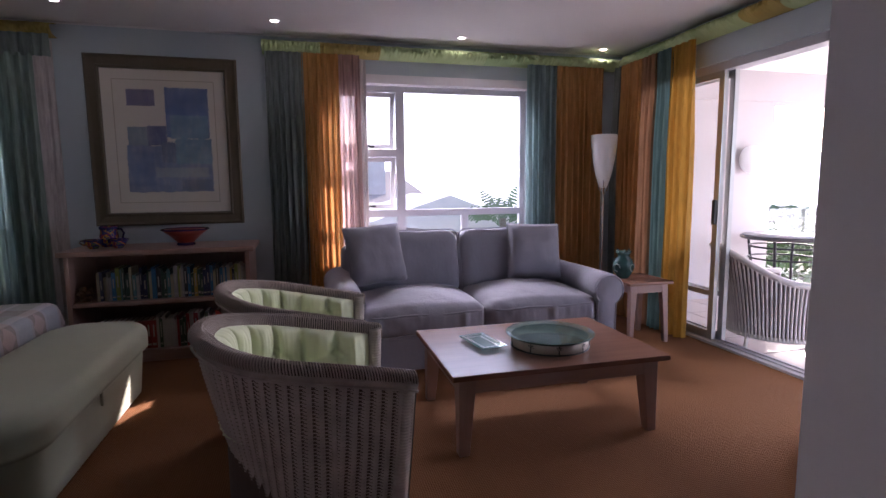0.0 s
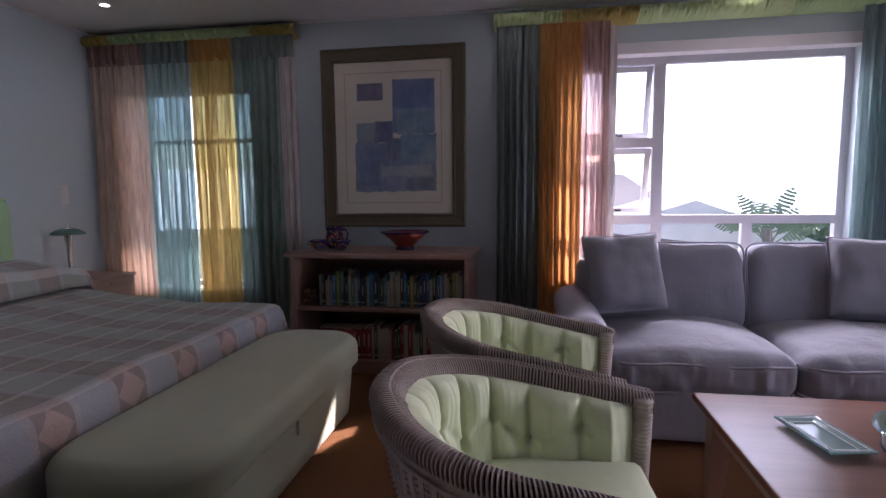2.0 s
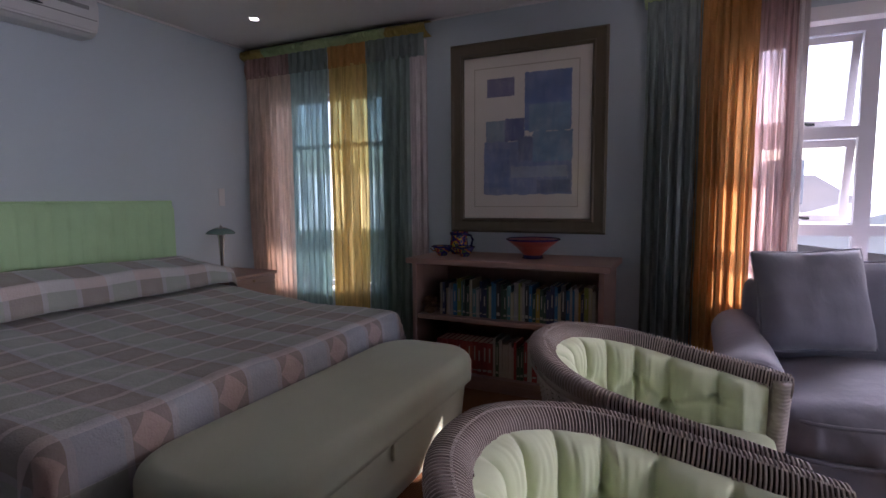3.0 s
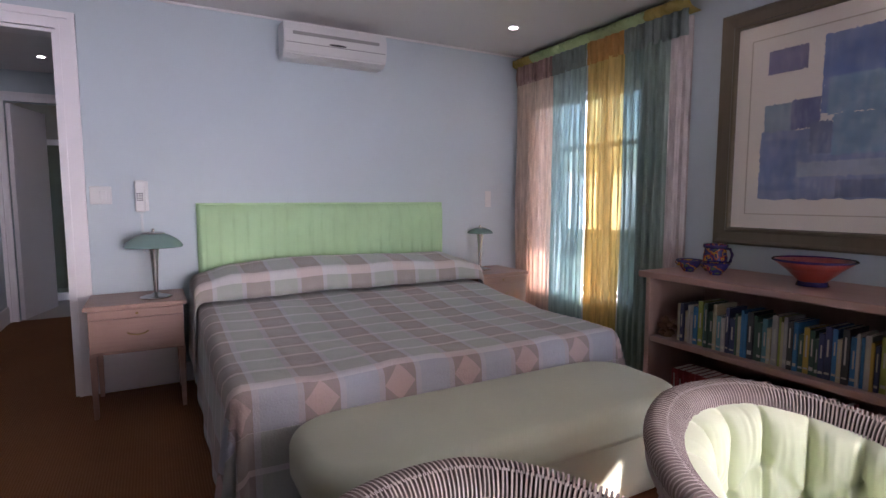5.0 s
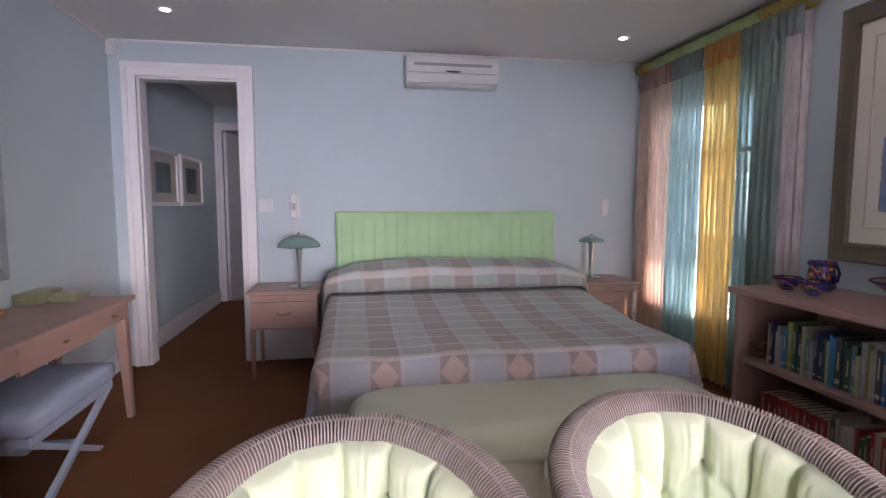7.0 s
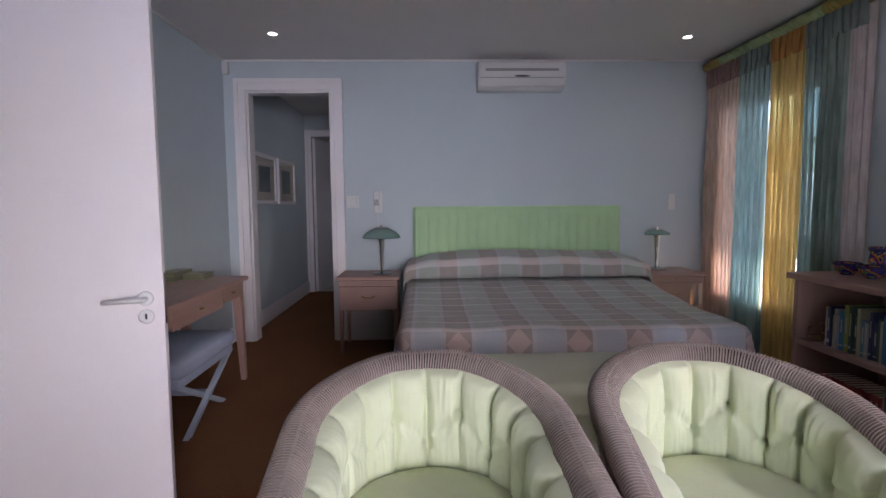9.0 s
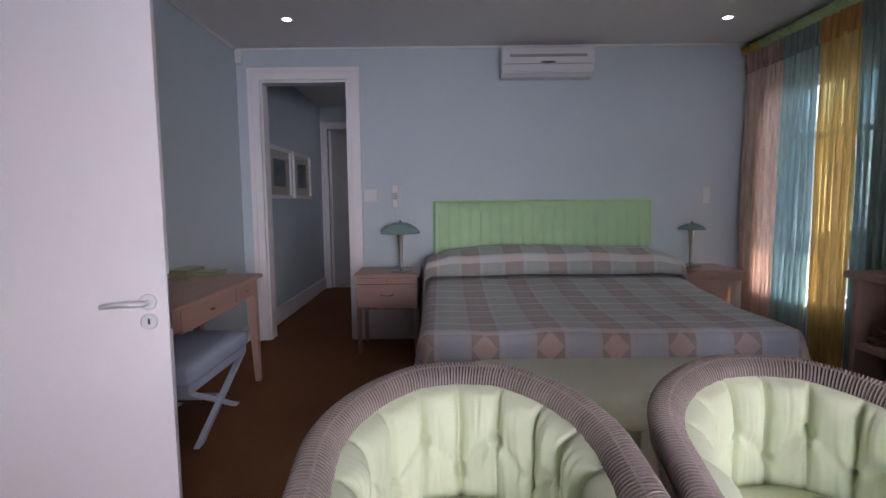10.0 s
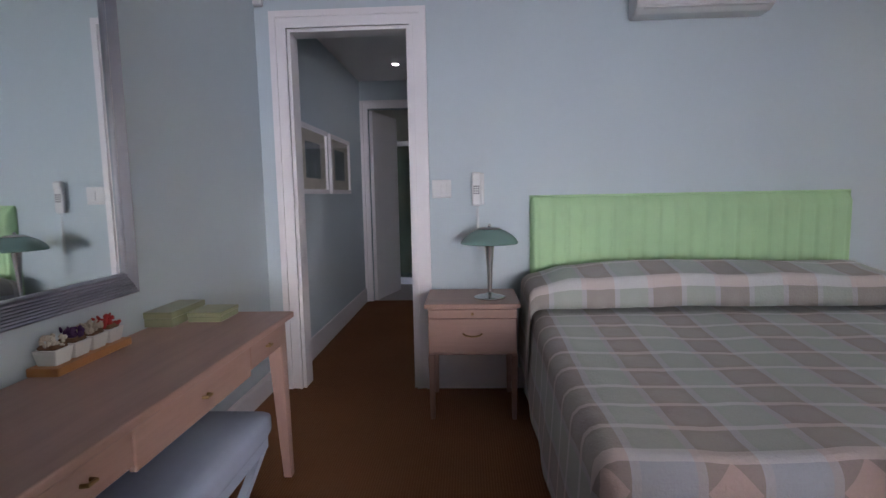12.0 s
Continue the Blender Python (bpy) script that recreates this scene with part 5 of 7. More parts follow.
# ---- sofa ----
def sofa():
    e = thing("sofa", "two-seat sofa in lavender-grey cloth with rolled arms", "sofa")
    x0, x1, y0, y1 = 0.585, 2.665, 3.66, 4.72
    aw = 0.22
    soft_box("base", x0 + 0.06, x1 - 0.06, y0 + 0.015, y1, 0.03, 0.27, 0.03, SOFA, e, n=8)
    for a in (x0 + 0.14, x1 - 0.14):
        for b in (y0 + 0.12, y1 - 0.12):
            part("foot", taper((a - 0.03, a + 0.03, b - 0.03, b + 0.03), (a - 0.022, a + 0.022, b - 0.022, b + 0.022), 0.035, 0.0), BLACK, e)
    soft_box("back", x0 + 0.14, x1 - 0.14, y1 - 0.24, y1, 0.25, 0.80, 0.09, SOFA, e, n=10)
    for sx, ax in ((-1, x0), (1, x1)):
        # rolled arm: a profile run from front to back
        prof = []
        cxa = ax - sx * 0.115
        for k in range(15):
            a = math.pi * (1.25 - 1.5 * k / 14)
            prof.append((cxa + (sx * -1) * -0.135 * math.cos(a) * 1.0, 0.495 + 0.125 * math.sin(a)))
        prof = [(cxa + sx * 0.05, 0.03)] + [(cxa + sx * 0.055, 0.40)] + [(cxa + sx * 0.115 * math.cos(a), 0.50 + 0.112 * math.sin(a)) for a in [radians(-40 + 260 * k / 16) for k in range(17)]] + [(cxa - sx * 0.095, 0.40), (cxa - sx * 0.09, 0.03)]
        ys = [y0 + 0.0, y0 + 0.004, y0 + 0.02] + [y0 + 0.02 + (y1 - y0 - 0.12) * k / 10 for k in range(1, 11)]
        verts, m_ = [], len(prof)
        for k, yy in enumerate(ys):
            s = (0.90, 0.965, 1.0)[k] if k < 3 else 1.0
            for px_, pz in prof:
                verts.append((cxa + (px_ - cxa) * s, yy, 0.3 + (pz - 0.3) * s + 0.004 * noise.noise(Vector((px_ * 9, yy * 5, pz * 9)))))
        faces = grid_faces(len(ys), m_) + [tuple(range(m_))]
        raw_part("arm", verts, faces, SOFA, e)
        part("arm_piping", tube([(cxa + (px_ - cxa) * 0.96, y0 - 0.001, 0.3 + (pz - 0.3) * 0.96) for px_, pz in prof], 0.006, 6), SOFA, e, "", True)
    mid = (x0 + x1) / 2
    for k, (a, b) in enumerate(((x0 + aw - 0.03, mid + 0.005), (mid + 0.005, x1 - aw + 0.03))):
        soft_box("seat_cushion", a, b, y0 + 0.01, y1 - 0.28, 0.255, 0.455, 0.07, SOFA, e, "plump seat cushion with piping", crown=0.07, n=44, wrinkle=0.010, seed=k * 5, ripple=0.02)
        for zz in (0.272, 0.408):
            pts = [(a + 0.02, y1 - 0.35, zz)] + [(a + 0.004, y0 + 0.09, zz), (a + 0.03, y0 + 0.025, zz)] + [(a + 0.03 + (b - a - 0.06) * q / 12, y0 + 0.001 + 0.003 * math.sin(q * 2.0), zz - 0.004 * math.sin(q)) for q in range(1, 12)] + [(b - 0.03, y0 + 0.025, zz), (b - 0.004, y0 + 0.09, zz)]
            part("piping", tube(pts, 0.0075, 6), SOFA, e, "", True)
        hwid = (b - a) / 2 - 0.004
        bc_ = soft_box("back_cushion", -hwid, hwid, -0.13, 0.13, -0.25, 0.245, 0.085, SOFA, e, "plump back cushion", crown=0.02, n=20, wrinkle=0.010, seed=k * 4 + 1)
        bc_.matrix_basis = pose((a + b) / 2, y1 - 0.30, 0.64, -12, 0, 0)
        loop = []
        for cx_, cz_, a0 in ((hwid - 0.06, 0.195, 0), (-hwid + 0.06, 0.195, 90), (-hwid + 0.06, -0.2, 180), (hwid - 0.06, -0.2, 270)):
            loop += [(cx_ + 0.058 * math.cos(radians(a0 + q * 18)), -0.088, cz_ + 0.058 * math.sin(radians(a0 + q * 18))) for q in range(6)]
        part("seam_piping", tube(loop, 0.006, 6, True), SOFA, bc_, "", True)
    return e


sofa()
for k, (px_, py_, pz, rx_, ry_, rz_) in enumerate(((0.955, 4.24, 0.745, -20, -3, 10), (2.225, 4.25, 0.725, -20, 2, -9))):
    p = pillow("scatter_cushion", 0.42, 0.44, 0.19, SOFA, None, "", 0.85, seed=k * 9 + 2, wrinkle=0.007, n=30)
    ring = []
    for q in range(80):
        a = 4 * q / 80
        sd, f = int(a), 2 * (a - int(a)) - 1
        u, v = ((f, -1), (1, f), (-f, 1), (-1, -f))[sd]
        pin = 1 - 0.05 * (1 - abs(u)) * abs(v) ** 4 - 0.05 * (1 - abs(v)) * abs(u) ** 4
        ring.append((u * 0.212 * pin, 0.0, v * 0.222 * pin))
    part("piping", tube(ring, 0.006, 6, True), SOFA, p, "", True)
    p.matrix_basis = pose(px_, py_, pz, rx_, ry_, rz_)
    tagged(p, "square lavender-grey scatter cushion leaning on the sofa back", "cushion", "scatter cushions")


# ---- tub chairs ----
def u_curve(s, half=0.36, back=0.395, front=0.36):
    """Plan of the chair's outer line: s from -1 (one arm front) over 0 (back) to 1."""
    straight = front + back - half * 1.02
    arc = math.pi * half / 2
    tot = straight + arc
    d = abs(s) * tot
    sg = 1 if s >= 0 else -1
    if d < arc:
        a = d / half
        return -back + half * 1.02 * (1 - math.cos(a)), sg * half * math.sin(a), -math.cos(a), sg * math.sin(a)
    return -back + half * 1.02 + (d - arc), sg * half, 0.0, sg * 1.0


def rim_z(s):
    a = abs(s)
    return 0.737 - 0.145 * max(0.0, (a - 0.12) / 0.88) ** 1.15


def tub_chair():
    e = thing("tub_chair", "round-backed grey-pink cane tub chair with lime cushions", "armchair", group="cane tub chairs")
    # woven shell: upright canes round a dark core that paints the gap shade
    ns, nz_ = 121, 12
    verts = []
    for i in range(ns):
        s = -1 + 2 * i / (ns - 1)
        x, y, nx, ny = u_curve(s)
        for j in range(nz_):
            v = j / (nz_ - 1)
            inset = 0.02 + (0.07 + 0.10 * max(0.0, -nx)) * (1 - v) ** 1.25
            verts.append((x - nx * inset * 1.0 - (0.05 * (1 - v) if abs(s) > 0.7 else 0) * 0.5, y - ny * inset, 0.05 + v * (rim_z(s) - 0.07)))
    raw_part("shell", verts, grid_faces(ns, nz_), WICKER_SHADE, e, "brown core that paints shade into the gaps of the woven shell")
    V, F = [], []

    def strand(pts, nrm, w, h):
        o = len(V)
        for p, (ax, ay) in zip(pts, nrm):
            tx, ty = -ay, ax
            V.extend([(p[0] - tx * w, p[1] - ty * w, p[2]), (p[0] + ax * h, p[1] + ay * h, p[2]), (p[0] + tx * w, p[1] + ty * w, p[2])])
        for q in range(len(pts) - 1):
            b = o + q * 3
            F.extend([(b, b + 3, b + 4, b + 1), (b + 1, b + 4, b + 5, b + 2)])

    ups = 49
    for i in range(ups):
        s = -0.985 + 1.97 * i / (ups - 1)
        pts, nn = [], []
        for j in range(16):
            v = j / 15
            x, y, nx, ny = u_curve(s)
            inset = 0.02 + (0.07 + 0.10 * max(0.0, -nx)) * (1 - v) ** 1.25 - 0.003
            pts.append((x - nx * inset - (0.05 * (1 - v) if abs(s) > 0.7 else 0) * 0.5, y - ny * inset, 0.05 + v * (rim_z(s) - 0.07)))
            nn.append((nx, ny))
        strand(pts, nn, 0.0085, 0.0045)
    raw_part("upright_cane_lattice", V, F, WICKER, e, "upright woven canes", True)["kind"] = "stuff"
    V, F = [], []
    rows = 84
    ns2 = 240
    for r in range(rows):
        v = (r + 0.5) / rows
        pts, nn = [], []
        o = len(V)
        for i in range(ns2 + 1):
            s = -0.99 + 1.98 * i / ns2
            x, y, nx, ny = u_curve(s)
            inset = 0.02 + (0.07 + 0.10 * max(0.0, -nx)) * (1 - v) ** 1.25
            wv = 0.002 + 0.0062 * math.sin(2 * math.pi * (i + 0.5 * noise.noise(Vector((i * 0.02, r * 0.08, 5)))) / 5) + 0.0016 * (1 if (r + i // 5) % 2 else -1)
            xx, yy = x - nx * (inset - 0.001 - wv) - (0.05 * (1 - v) if abs(s) > 0.7 else 0) * 0.5, y - ny * (inset - 0.001 - wv)
            z = 0.05 + v * (rim_z(s) - 0.07)
            V.extend([(xx, yy, z - 0.0027), (xx + nx * 0.003, yy + ny * 0.003, z), (xx, yy, z + 0.0027)])
        for q in range(ns2):
            b = o + q * 3
            F.extend([(b, b + 3, b + 4, b + 1), (b + 1, b + 4, b + 5, b + 2)])
    raw_part("weave", V, F, WICKER, e, "horizontal woven canes", True)["kind"] = "stuff"
    # wrapped rim: every turn of cane stands proud
    wraps, per, prof_n = 176, 6, 14
    V = []
    n_s = wraps * per
    for i in range(n_s + 1):
        s = -1 + 2 * i / n_s
        x, y, nx, ny = u_curve(s)
        turn = abs(math.sin(math.pi * i / per)) ** 0.55
        z = rim_z(s)
        for k in range(prof_n):
            a = 2 * math.pi * k / prof_n
            ca, sa = math.cos(a), math.sin(a)
            groove = 1 - 0.10 * math.exp(-((a - 1.75) / 0.25) ** 2)
            rr = 0.74 * groove
            V.append((x - nx * (0.034 - 0.043 * ca * rr), y - ny * (0.034 - 0.043 * ca * rr), z - 0.02 + 0.031 * sa * rr + 0.010 * ca))
    F = []
    for i in range(n_s):
        for k in range(prof_n):
            a, b = i * prof_n + k, i * prof_n + (k + 1) % prof_n
            F.append((a, a + prof_n, b + prof_n, b))
    F += [tuple(range(prof_n)), tuple(range(n_s * prof_n, n_s * prof_n + prof_n))[::-1]]
    # near-black core colour paints the shade between the turns
    raw_part("rim_core", V, F, RIM_GAP_SHADE, e, "dark core that paints shade between the rim turns", True)
    V, F = [], []
    for i in range(161):
        s = -0.998 + 1.996 * i / 160
        x, y, nx, ny = u_curve(s)
        for k in range(7):
            a = -0.4 - 0.6 * k / 6
            rad = 0.034 - 0.0415 * math.cos(a)
            V.append((x - nx * rad, y - ny * rad, rim_z(s) - 0.02 + 0.032 * math.sin(a) + 0.010 * math.cos(a) - (0.012 if k == 6 else 0)))
    raw_part("rim_band", V, grid_faces(161, 7), WICKER, e, "flat woven band outside the rim", True)
    lip = []
    for i in range(121):
        s = -0.998 + 1.996 * i / 120
        x, y, nx, ny = u_curve(s)
        lip.append((x - nx * 0.001, y - ny * 0.001, rim_z(s) - 0.052))
    part("rim_cord", tube(lip, 0.0045, 6), WICKER, e, "cord under the rim band", True)
    # the cane turns themselves, each a bowed strand round the core
    V, F = [], []
    rw = random.Random(3)
    turns, around = 196, 13
    for t_i in range(turns):
        s0 = -0.998 + 1.996 * (t_i + 0.5) / turns
        for band, (a0, a1, lift) in enumerate(((-0.55, 1.80, 1.0), (1.66, 3.9, 1.0))):
            o = len(V)
            lean = (0.0045, -0.0045, -0.0025)[band] + rw.uniform(-0.0012, 0.0012)
            for k in range(around):
                q = k / (around - 1)
                a = a0 + (a1 - a0) * q
                s = s0 + lean * (q - 0.5) * 2 + (0.005 if band == 1 else 0.0)
                s = max(-1.0, min(1.0, s))
                x, y, nx, ny = u_curve(s)
                z = rim_z(s)
                ca, sa = math.cos(a), math.sin(a)
                tx, ty = -ny, nx
                for w_, h_ in ((-0.0034, -0.003), (-0.0019, 0.0048 * lift), (0.0019, 0.0048 * lift), (0.0034, -0.003)):
                    r1, r2 = 0.0385 + h_, 0.0295 + h_
                    rad = 0.034 - r1 * ca
                    w_ *= (1 - rad / 0.347) if abs(ny) < 0.999 else 1.0
                    V.append((x - nx * rad + tx * w_, y - ny * rad + ty * w_, z - 0.02 + r2 * sa + 0.010 * ca))
            for k in range(around - 1):
                b = o + k * 4
                F.extend([(b + q, b + 4 + q, b + 5 + q, b + 1 + q) for q in range(3)])
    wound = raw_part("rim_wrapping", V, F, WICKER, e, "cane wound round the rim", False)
    wound["kind"] = "stuff"
    # the flanks of each turn get a darker brown that paints their shade
    wound.data.materials.append(FLANK_SHADE)
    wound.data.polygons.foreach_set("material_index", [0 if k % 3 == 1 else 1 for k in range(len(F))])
    # arm fronts
    for sg in (-1, 1):
        x, y, nx, ny = u_curve(sg)
        V = []
        n_s = 48 * 4
        for i in range(n_s + 1):
            v = i / n_s
            turn = abs(math.sin(math.pi * i / 4))
            zz = rim_z(1) - 0.0 - (rim_z(1) - 0.02) * v
            cx_, cy_ = x - 0.03 - 0.035 * v, y - ny * (0.045 + 0.055 * v)
            for k in range(10):
                a = 2 * math.pi * k / 10
                V.append((cx_ + 0.030 * math.cos(a) * (1 + 0.07 * turn), cy_ + 0.042 * math.sin(a) * (1 + 0.07 * turn), zz))
        F = []
        for i in range(n_s):
            for k in range(10):
                a, b = i * 10 + k, i * 10 + (k + 1) % 10
                F.append((a, a + 10, b + 10, b))
        F += [tuple(range(10)), tuple(range(n_s * 10, n_s * 10 + 10))[::-1]]
        raw_part("arm_post", V, F, WICKER, e, "arm front wrapped in cane", True)
    # tufted inner cushion: creases run from the top edge to staggered buttons
    nu_, nv_, tufts = 336, 44, 12
    pitch, high = 0.148, 0.30
    spots = {k: (0.40 if k % 2 == 0 else 0.64) for k in range(1, tufts)}
    creases = []
    for k, vb in spots.items():
        creases += [(k * pitch, 1.05 * high, k * pitch, vb * high, 0.62, 0.016), (k * pitch, vb * high, k * pitch, -0.05, 0.40, 0.016)]
        if k + 1 in spots:
            creases.append((k * pitch, vb * high, (k + 1) * pitch, spots[k + 1] * high, 0.22, 0.022))
    verts = []
    for i in range(nu_):
        s = -0.93 + 1.86 * i / (nu_ - 1)
        x, y, nx, ny = u_curve(s)
        cu = i / (nu_ - 1) * tufts
        near_ones = [c for c in creases if min(c[0], c[2]) - 0.12 < cu * pitch < max(c[0], c[2]) + 0.12]
        ends = min(1.0, 26 * min(i, nu_ - 1 - i) / nu_)
        for j in range(nv_):
            v = j / (nv_ - 1)
            z = 0.37 + v * (rim_z(s) - 0.028 - 0.37)
            a, b = cu * pitch + 0.006 * noise.noise(Vector((cu * 1.3, v * 3, 2))), v * high
            dip = 0.0
            for x0, z0, x1, z1, deep, wide in near_ones:
                dx, dz = x1 - x0, z1 - z0
                q = max(0.0, min(1.0, ((a - x0) * dx + (b - z0) * dz) / (dx * dx + dz * dz)))
                d2 = (a - x0 - q * dx) ** 2 + (b - z0 - q * dz) ** 2
                dip = max(dip, deep * (0.62 * math.exp(-d2 / (0.5 * wide * wide)) + 0.38 * math.exp(-d2 / 0.0016)))
            for k, vb in spots.items():
                d2 = (a - k * pitch) ** 2 + (b - vb * high) ** 2
                if d2 < 0.012:
                    ang = math.atan2(b - vb * high, a - k * pitch)
                    dip = max(dip, math.exp(-d2 / 0.00045)) + 0.05 * math.sin(7 * ang + k) * math.exp(-d2 / 0.0016)
            roundv = math.sqrt(max(0.0, 1 - (2 * v - 1) ** 6))
            th = 0.088 * (1 - 0.72 * dip) * (0.25 + 0.75 * roundv) * (0.3 + 0.7 * ends)
            th += 0.006 * noise.noise(Vector((cu * 2.2, v * 4, 1))) + 0.0035 * noise.noise(Vector((cu * 9, v * 2.2, 4)))
            d = 0.056 + th
            verts.append((x - nx * d, y - ny * d, z))
    raw_part("back_cushion", verts, grid_faces(nu_, nv_), CUSHION, e, "tufted pale lime back cushion")
    for k, vb in spots.items():
        s = -0.93 + 1.86 * k / tufts
        x, y, nx, ny = u_curve(s)
        bm = bmesh.new()
        bmesh.ops.create_icosphere(bm, subdivisions=2, radius=0.010)
        part("button", bm, CUSHION, e, "", True).location = (x - nx * 0.078, y - ny * 0.078, 0.37 + vb * (rim_z(s) - 0.398))
    # seat cushion: a D in plan
    plan = []
    for i in range(41):
        s = -0.96 + 1.92 * i / 40
        x, y, nx, ny = u_curve(s)
        plan.append((x - nx * 0.10, y - ny * 0.10))
    cx_, cy_ = 0.06, 0.0
    verts, faces, n_ = [], [], len(plan)
    lv = [(0.97, 0.29), (1.0, 0.31), (1.01, 0.345), (1.0, 0.385), (0.97, 0.41), (0.88, 0.432), (0.7, 0.447), (0.45, 0.455), (0.2, 0.458)]
    for s, z in lv:
        verts += [(cx_ + (px_ - cx_) * s, cy_ + (py_ - cy_) * s, z + 0.004 * noise.noise(Vector((px_ * 8 * s, py_ * 8 * s, z)))) for px_, py_ in plan]
    for r in range(len(lv) - 1):
        for i in range(n_):
            j = (i + 1) % n_
            faces.append((r * n_ + i, r * n_ + j, (r + 1) * n_ + j, (r + 1) * n_ + i))
    faces.append(tuple(range((len(lv) - 1) * n_, len(lv) * n_)))
    raw_part("seat_cushion", verts, faces, CUSHION, e, "pale lime seat cushion")
    verts, faces = [], []
    for z in (0.05, 0.285):
        verts += [(cx_ + (px_ - cx_) * 1.0, py_, z) for px_, py_ in plan]
    for i in range(n_):
        j = (i + 1) % n_
        faces.append((i, j, n_ + j, n_ + i))
    faces.append(tuple(range(n_, 2 * n_)))
    # seat frame takes the same dark shade colour as the shell core
    raw_part("seat_frame", verts, faces, WICKER_SHADE, e, "woven seat frame", False)
    for a, b in ((-0.22, 0.2), (-0.22, -0.2), (0.27, 0.22), (0.27, -0.22)):
        part("leg", lathe([(0.02, 0.0), (0.024, 0.06)], 12, (a, b, 0)), WICKER, e)
    return e


ch = tub_chair()
ch.matrix_basis = pose(0.445, 2.437, 0, 0, 0, 3)
copy_thing(ch, pose(0.405, 3.225, 0, 0, 0, -5))


# ---- coffee table and side table ----
def leg_table(name, label, x0, x1, y0, y1, h, top_t, apron, inset, leg_w, foot_w, splay=0.0):
    e = thing(name, label, "table")
    part("tabletop", box(x0, x1, y0, y1, h - top_t, h, 0.005, 2), POLISHED, e)
    for nm, b in (("apron", (x0 + inset, x1 - inset, y0 + inset, y0 + inset + 0.02)), ("apron", (x0 + inset, x1 - inset, y1 - inset - 0.02, y1 - inset)), ("apron", (x0 + inset, x0 + inset + 0.02, y0 + inset + 0.02, y1 - inset - 0.02)), ("apron", (x1 - inset - 0.02, x1 - inset, y0 + inset + 0.02, y1 - inset - 0.02))):
        part(nm, box(*b, h - top_t - apron, h - top_t), PINK_WOOD if b[1] - b[0] > 0.1 else PINK_WOOD_Y, e)
    for sx in (0, 1):
        for sy in (0, 1):
            ex, ey = (x1 - inset + 0.004 if sx else x0 + inset - 0.004), (y1 - inset + 0.004 if sy else y0 + inset - 0.004)
            dx, dy = (-1 if sx else 1), (-1 if sy else 1)
            t_ = (*sorted((ex, ex + dx * leg_w)), *sorted((ey, ey + dy * leg_w)))
            b_ = (*sorted((ex - dx * splay, ex + dx * (foot_w - splay))), *sorted((ey - dy * splay, ey + dy * (foot_w - splay))))
            part("leg", taper(t_, b_, h - top_t, 0.0), PINK_WOOD_Z, e)
    return e


CT = leg_table("coffee_table", "large limed wood coffee table with tapered legs", 1.07, 2.195, 2.545, 3.345, 0.402, 0.028, 0.075, 0.045, 0.085, 0.05)
leg_table("side_table", "small square limed wood side table beside the sofa", 2.84, 3.23, 3.84, 4.26, 0.492, 0.024, 0.065, 0.035, 0.055, 0.034, 0.012)

TRAYGLASS = tinted_glass("sea-green frosted glass", (0.66, 0.82, 0.78), 0.2)
DISHGLASS = tinted_glass("pale sea-green glass", (0.72, 0.88, 0.88), 0.5)
tr = thing("round_tray", "round sea-green glass tray on a metal gallery", "tray", (1.69, 2.86, 0.402))
part("base", lathe([(0, 0.003), (0.194, 0.003), (0.198, 0.008), (0, 0.010)], 64), TRAYGLASS, tr, "", True)
part("gallery", lathe([(0.195, 0.006), (0.200, 0.006), (0.204, 0.062), (0.200, 0.062)], 72), mat("cream gallery band", (0.55, 0.48, 0.42), 0.45, 0.0, var=0.2, scale=20), tr, "pale metal side band", True)
for z in (0.008, 0.06):
    part("rim_ring", tube([(0.202 * math.cos(2 * math.pi * k / 64), 0.202 * math.sin(2 * math.pi * k / 64), z) for k in range(64)], 0.004, 6, True), BLACK, tr, "dark rim", True)
for k in range(9):
    a = 2 * math.pi * k / 9 + 0.3
    pm = thing_part = bmesh.new()
    for q in range(5):
        b = radians(-70 + 35 * q)
        vs = [pm.verts.new(p) for p in ((0, 0, 0.03), (0.004, 0.022 * math.sin(b) - 0.004, 0.03 + 0.022 * math.cos(b)), (0.004, 0.022 * math.sin(b) + 0.006, 0.03 + 0.022 * math.cos(b) - 0.002))]
        pm.faces.new(vs)
    add_box(pm, 0, 0.003, -0.003, 0.003, 0.0, 0.03)
    o = part("palm_motif", pm, BLACK, tr, "dark metal motif")
    o.matrix_basis = pose(0.204 * math.cos(a), 0.204 * math.sin(a), 0.004, 0, 0, math.degrees(a))
part("glass_top", lathe([(0, 0.068), (0.207, 0.070), (0.23, 0.075), (0.23, 0.070), (0.207, 0.063), (0, 0.062)], 72), TRAYGLASS, tr, "sea-green glass top", True)
ds = thing("glass_dish", "rectangular clear sea-green glass dish", "dish", (1.355, 2.975, 0.403), 10)
bm = bmesh.new()
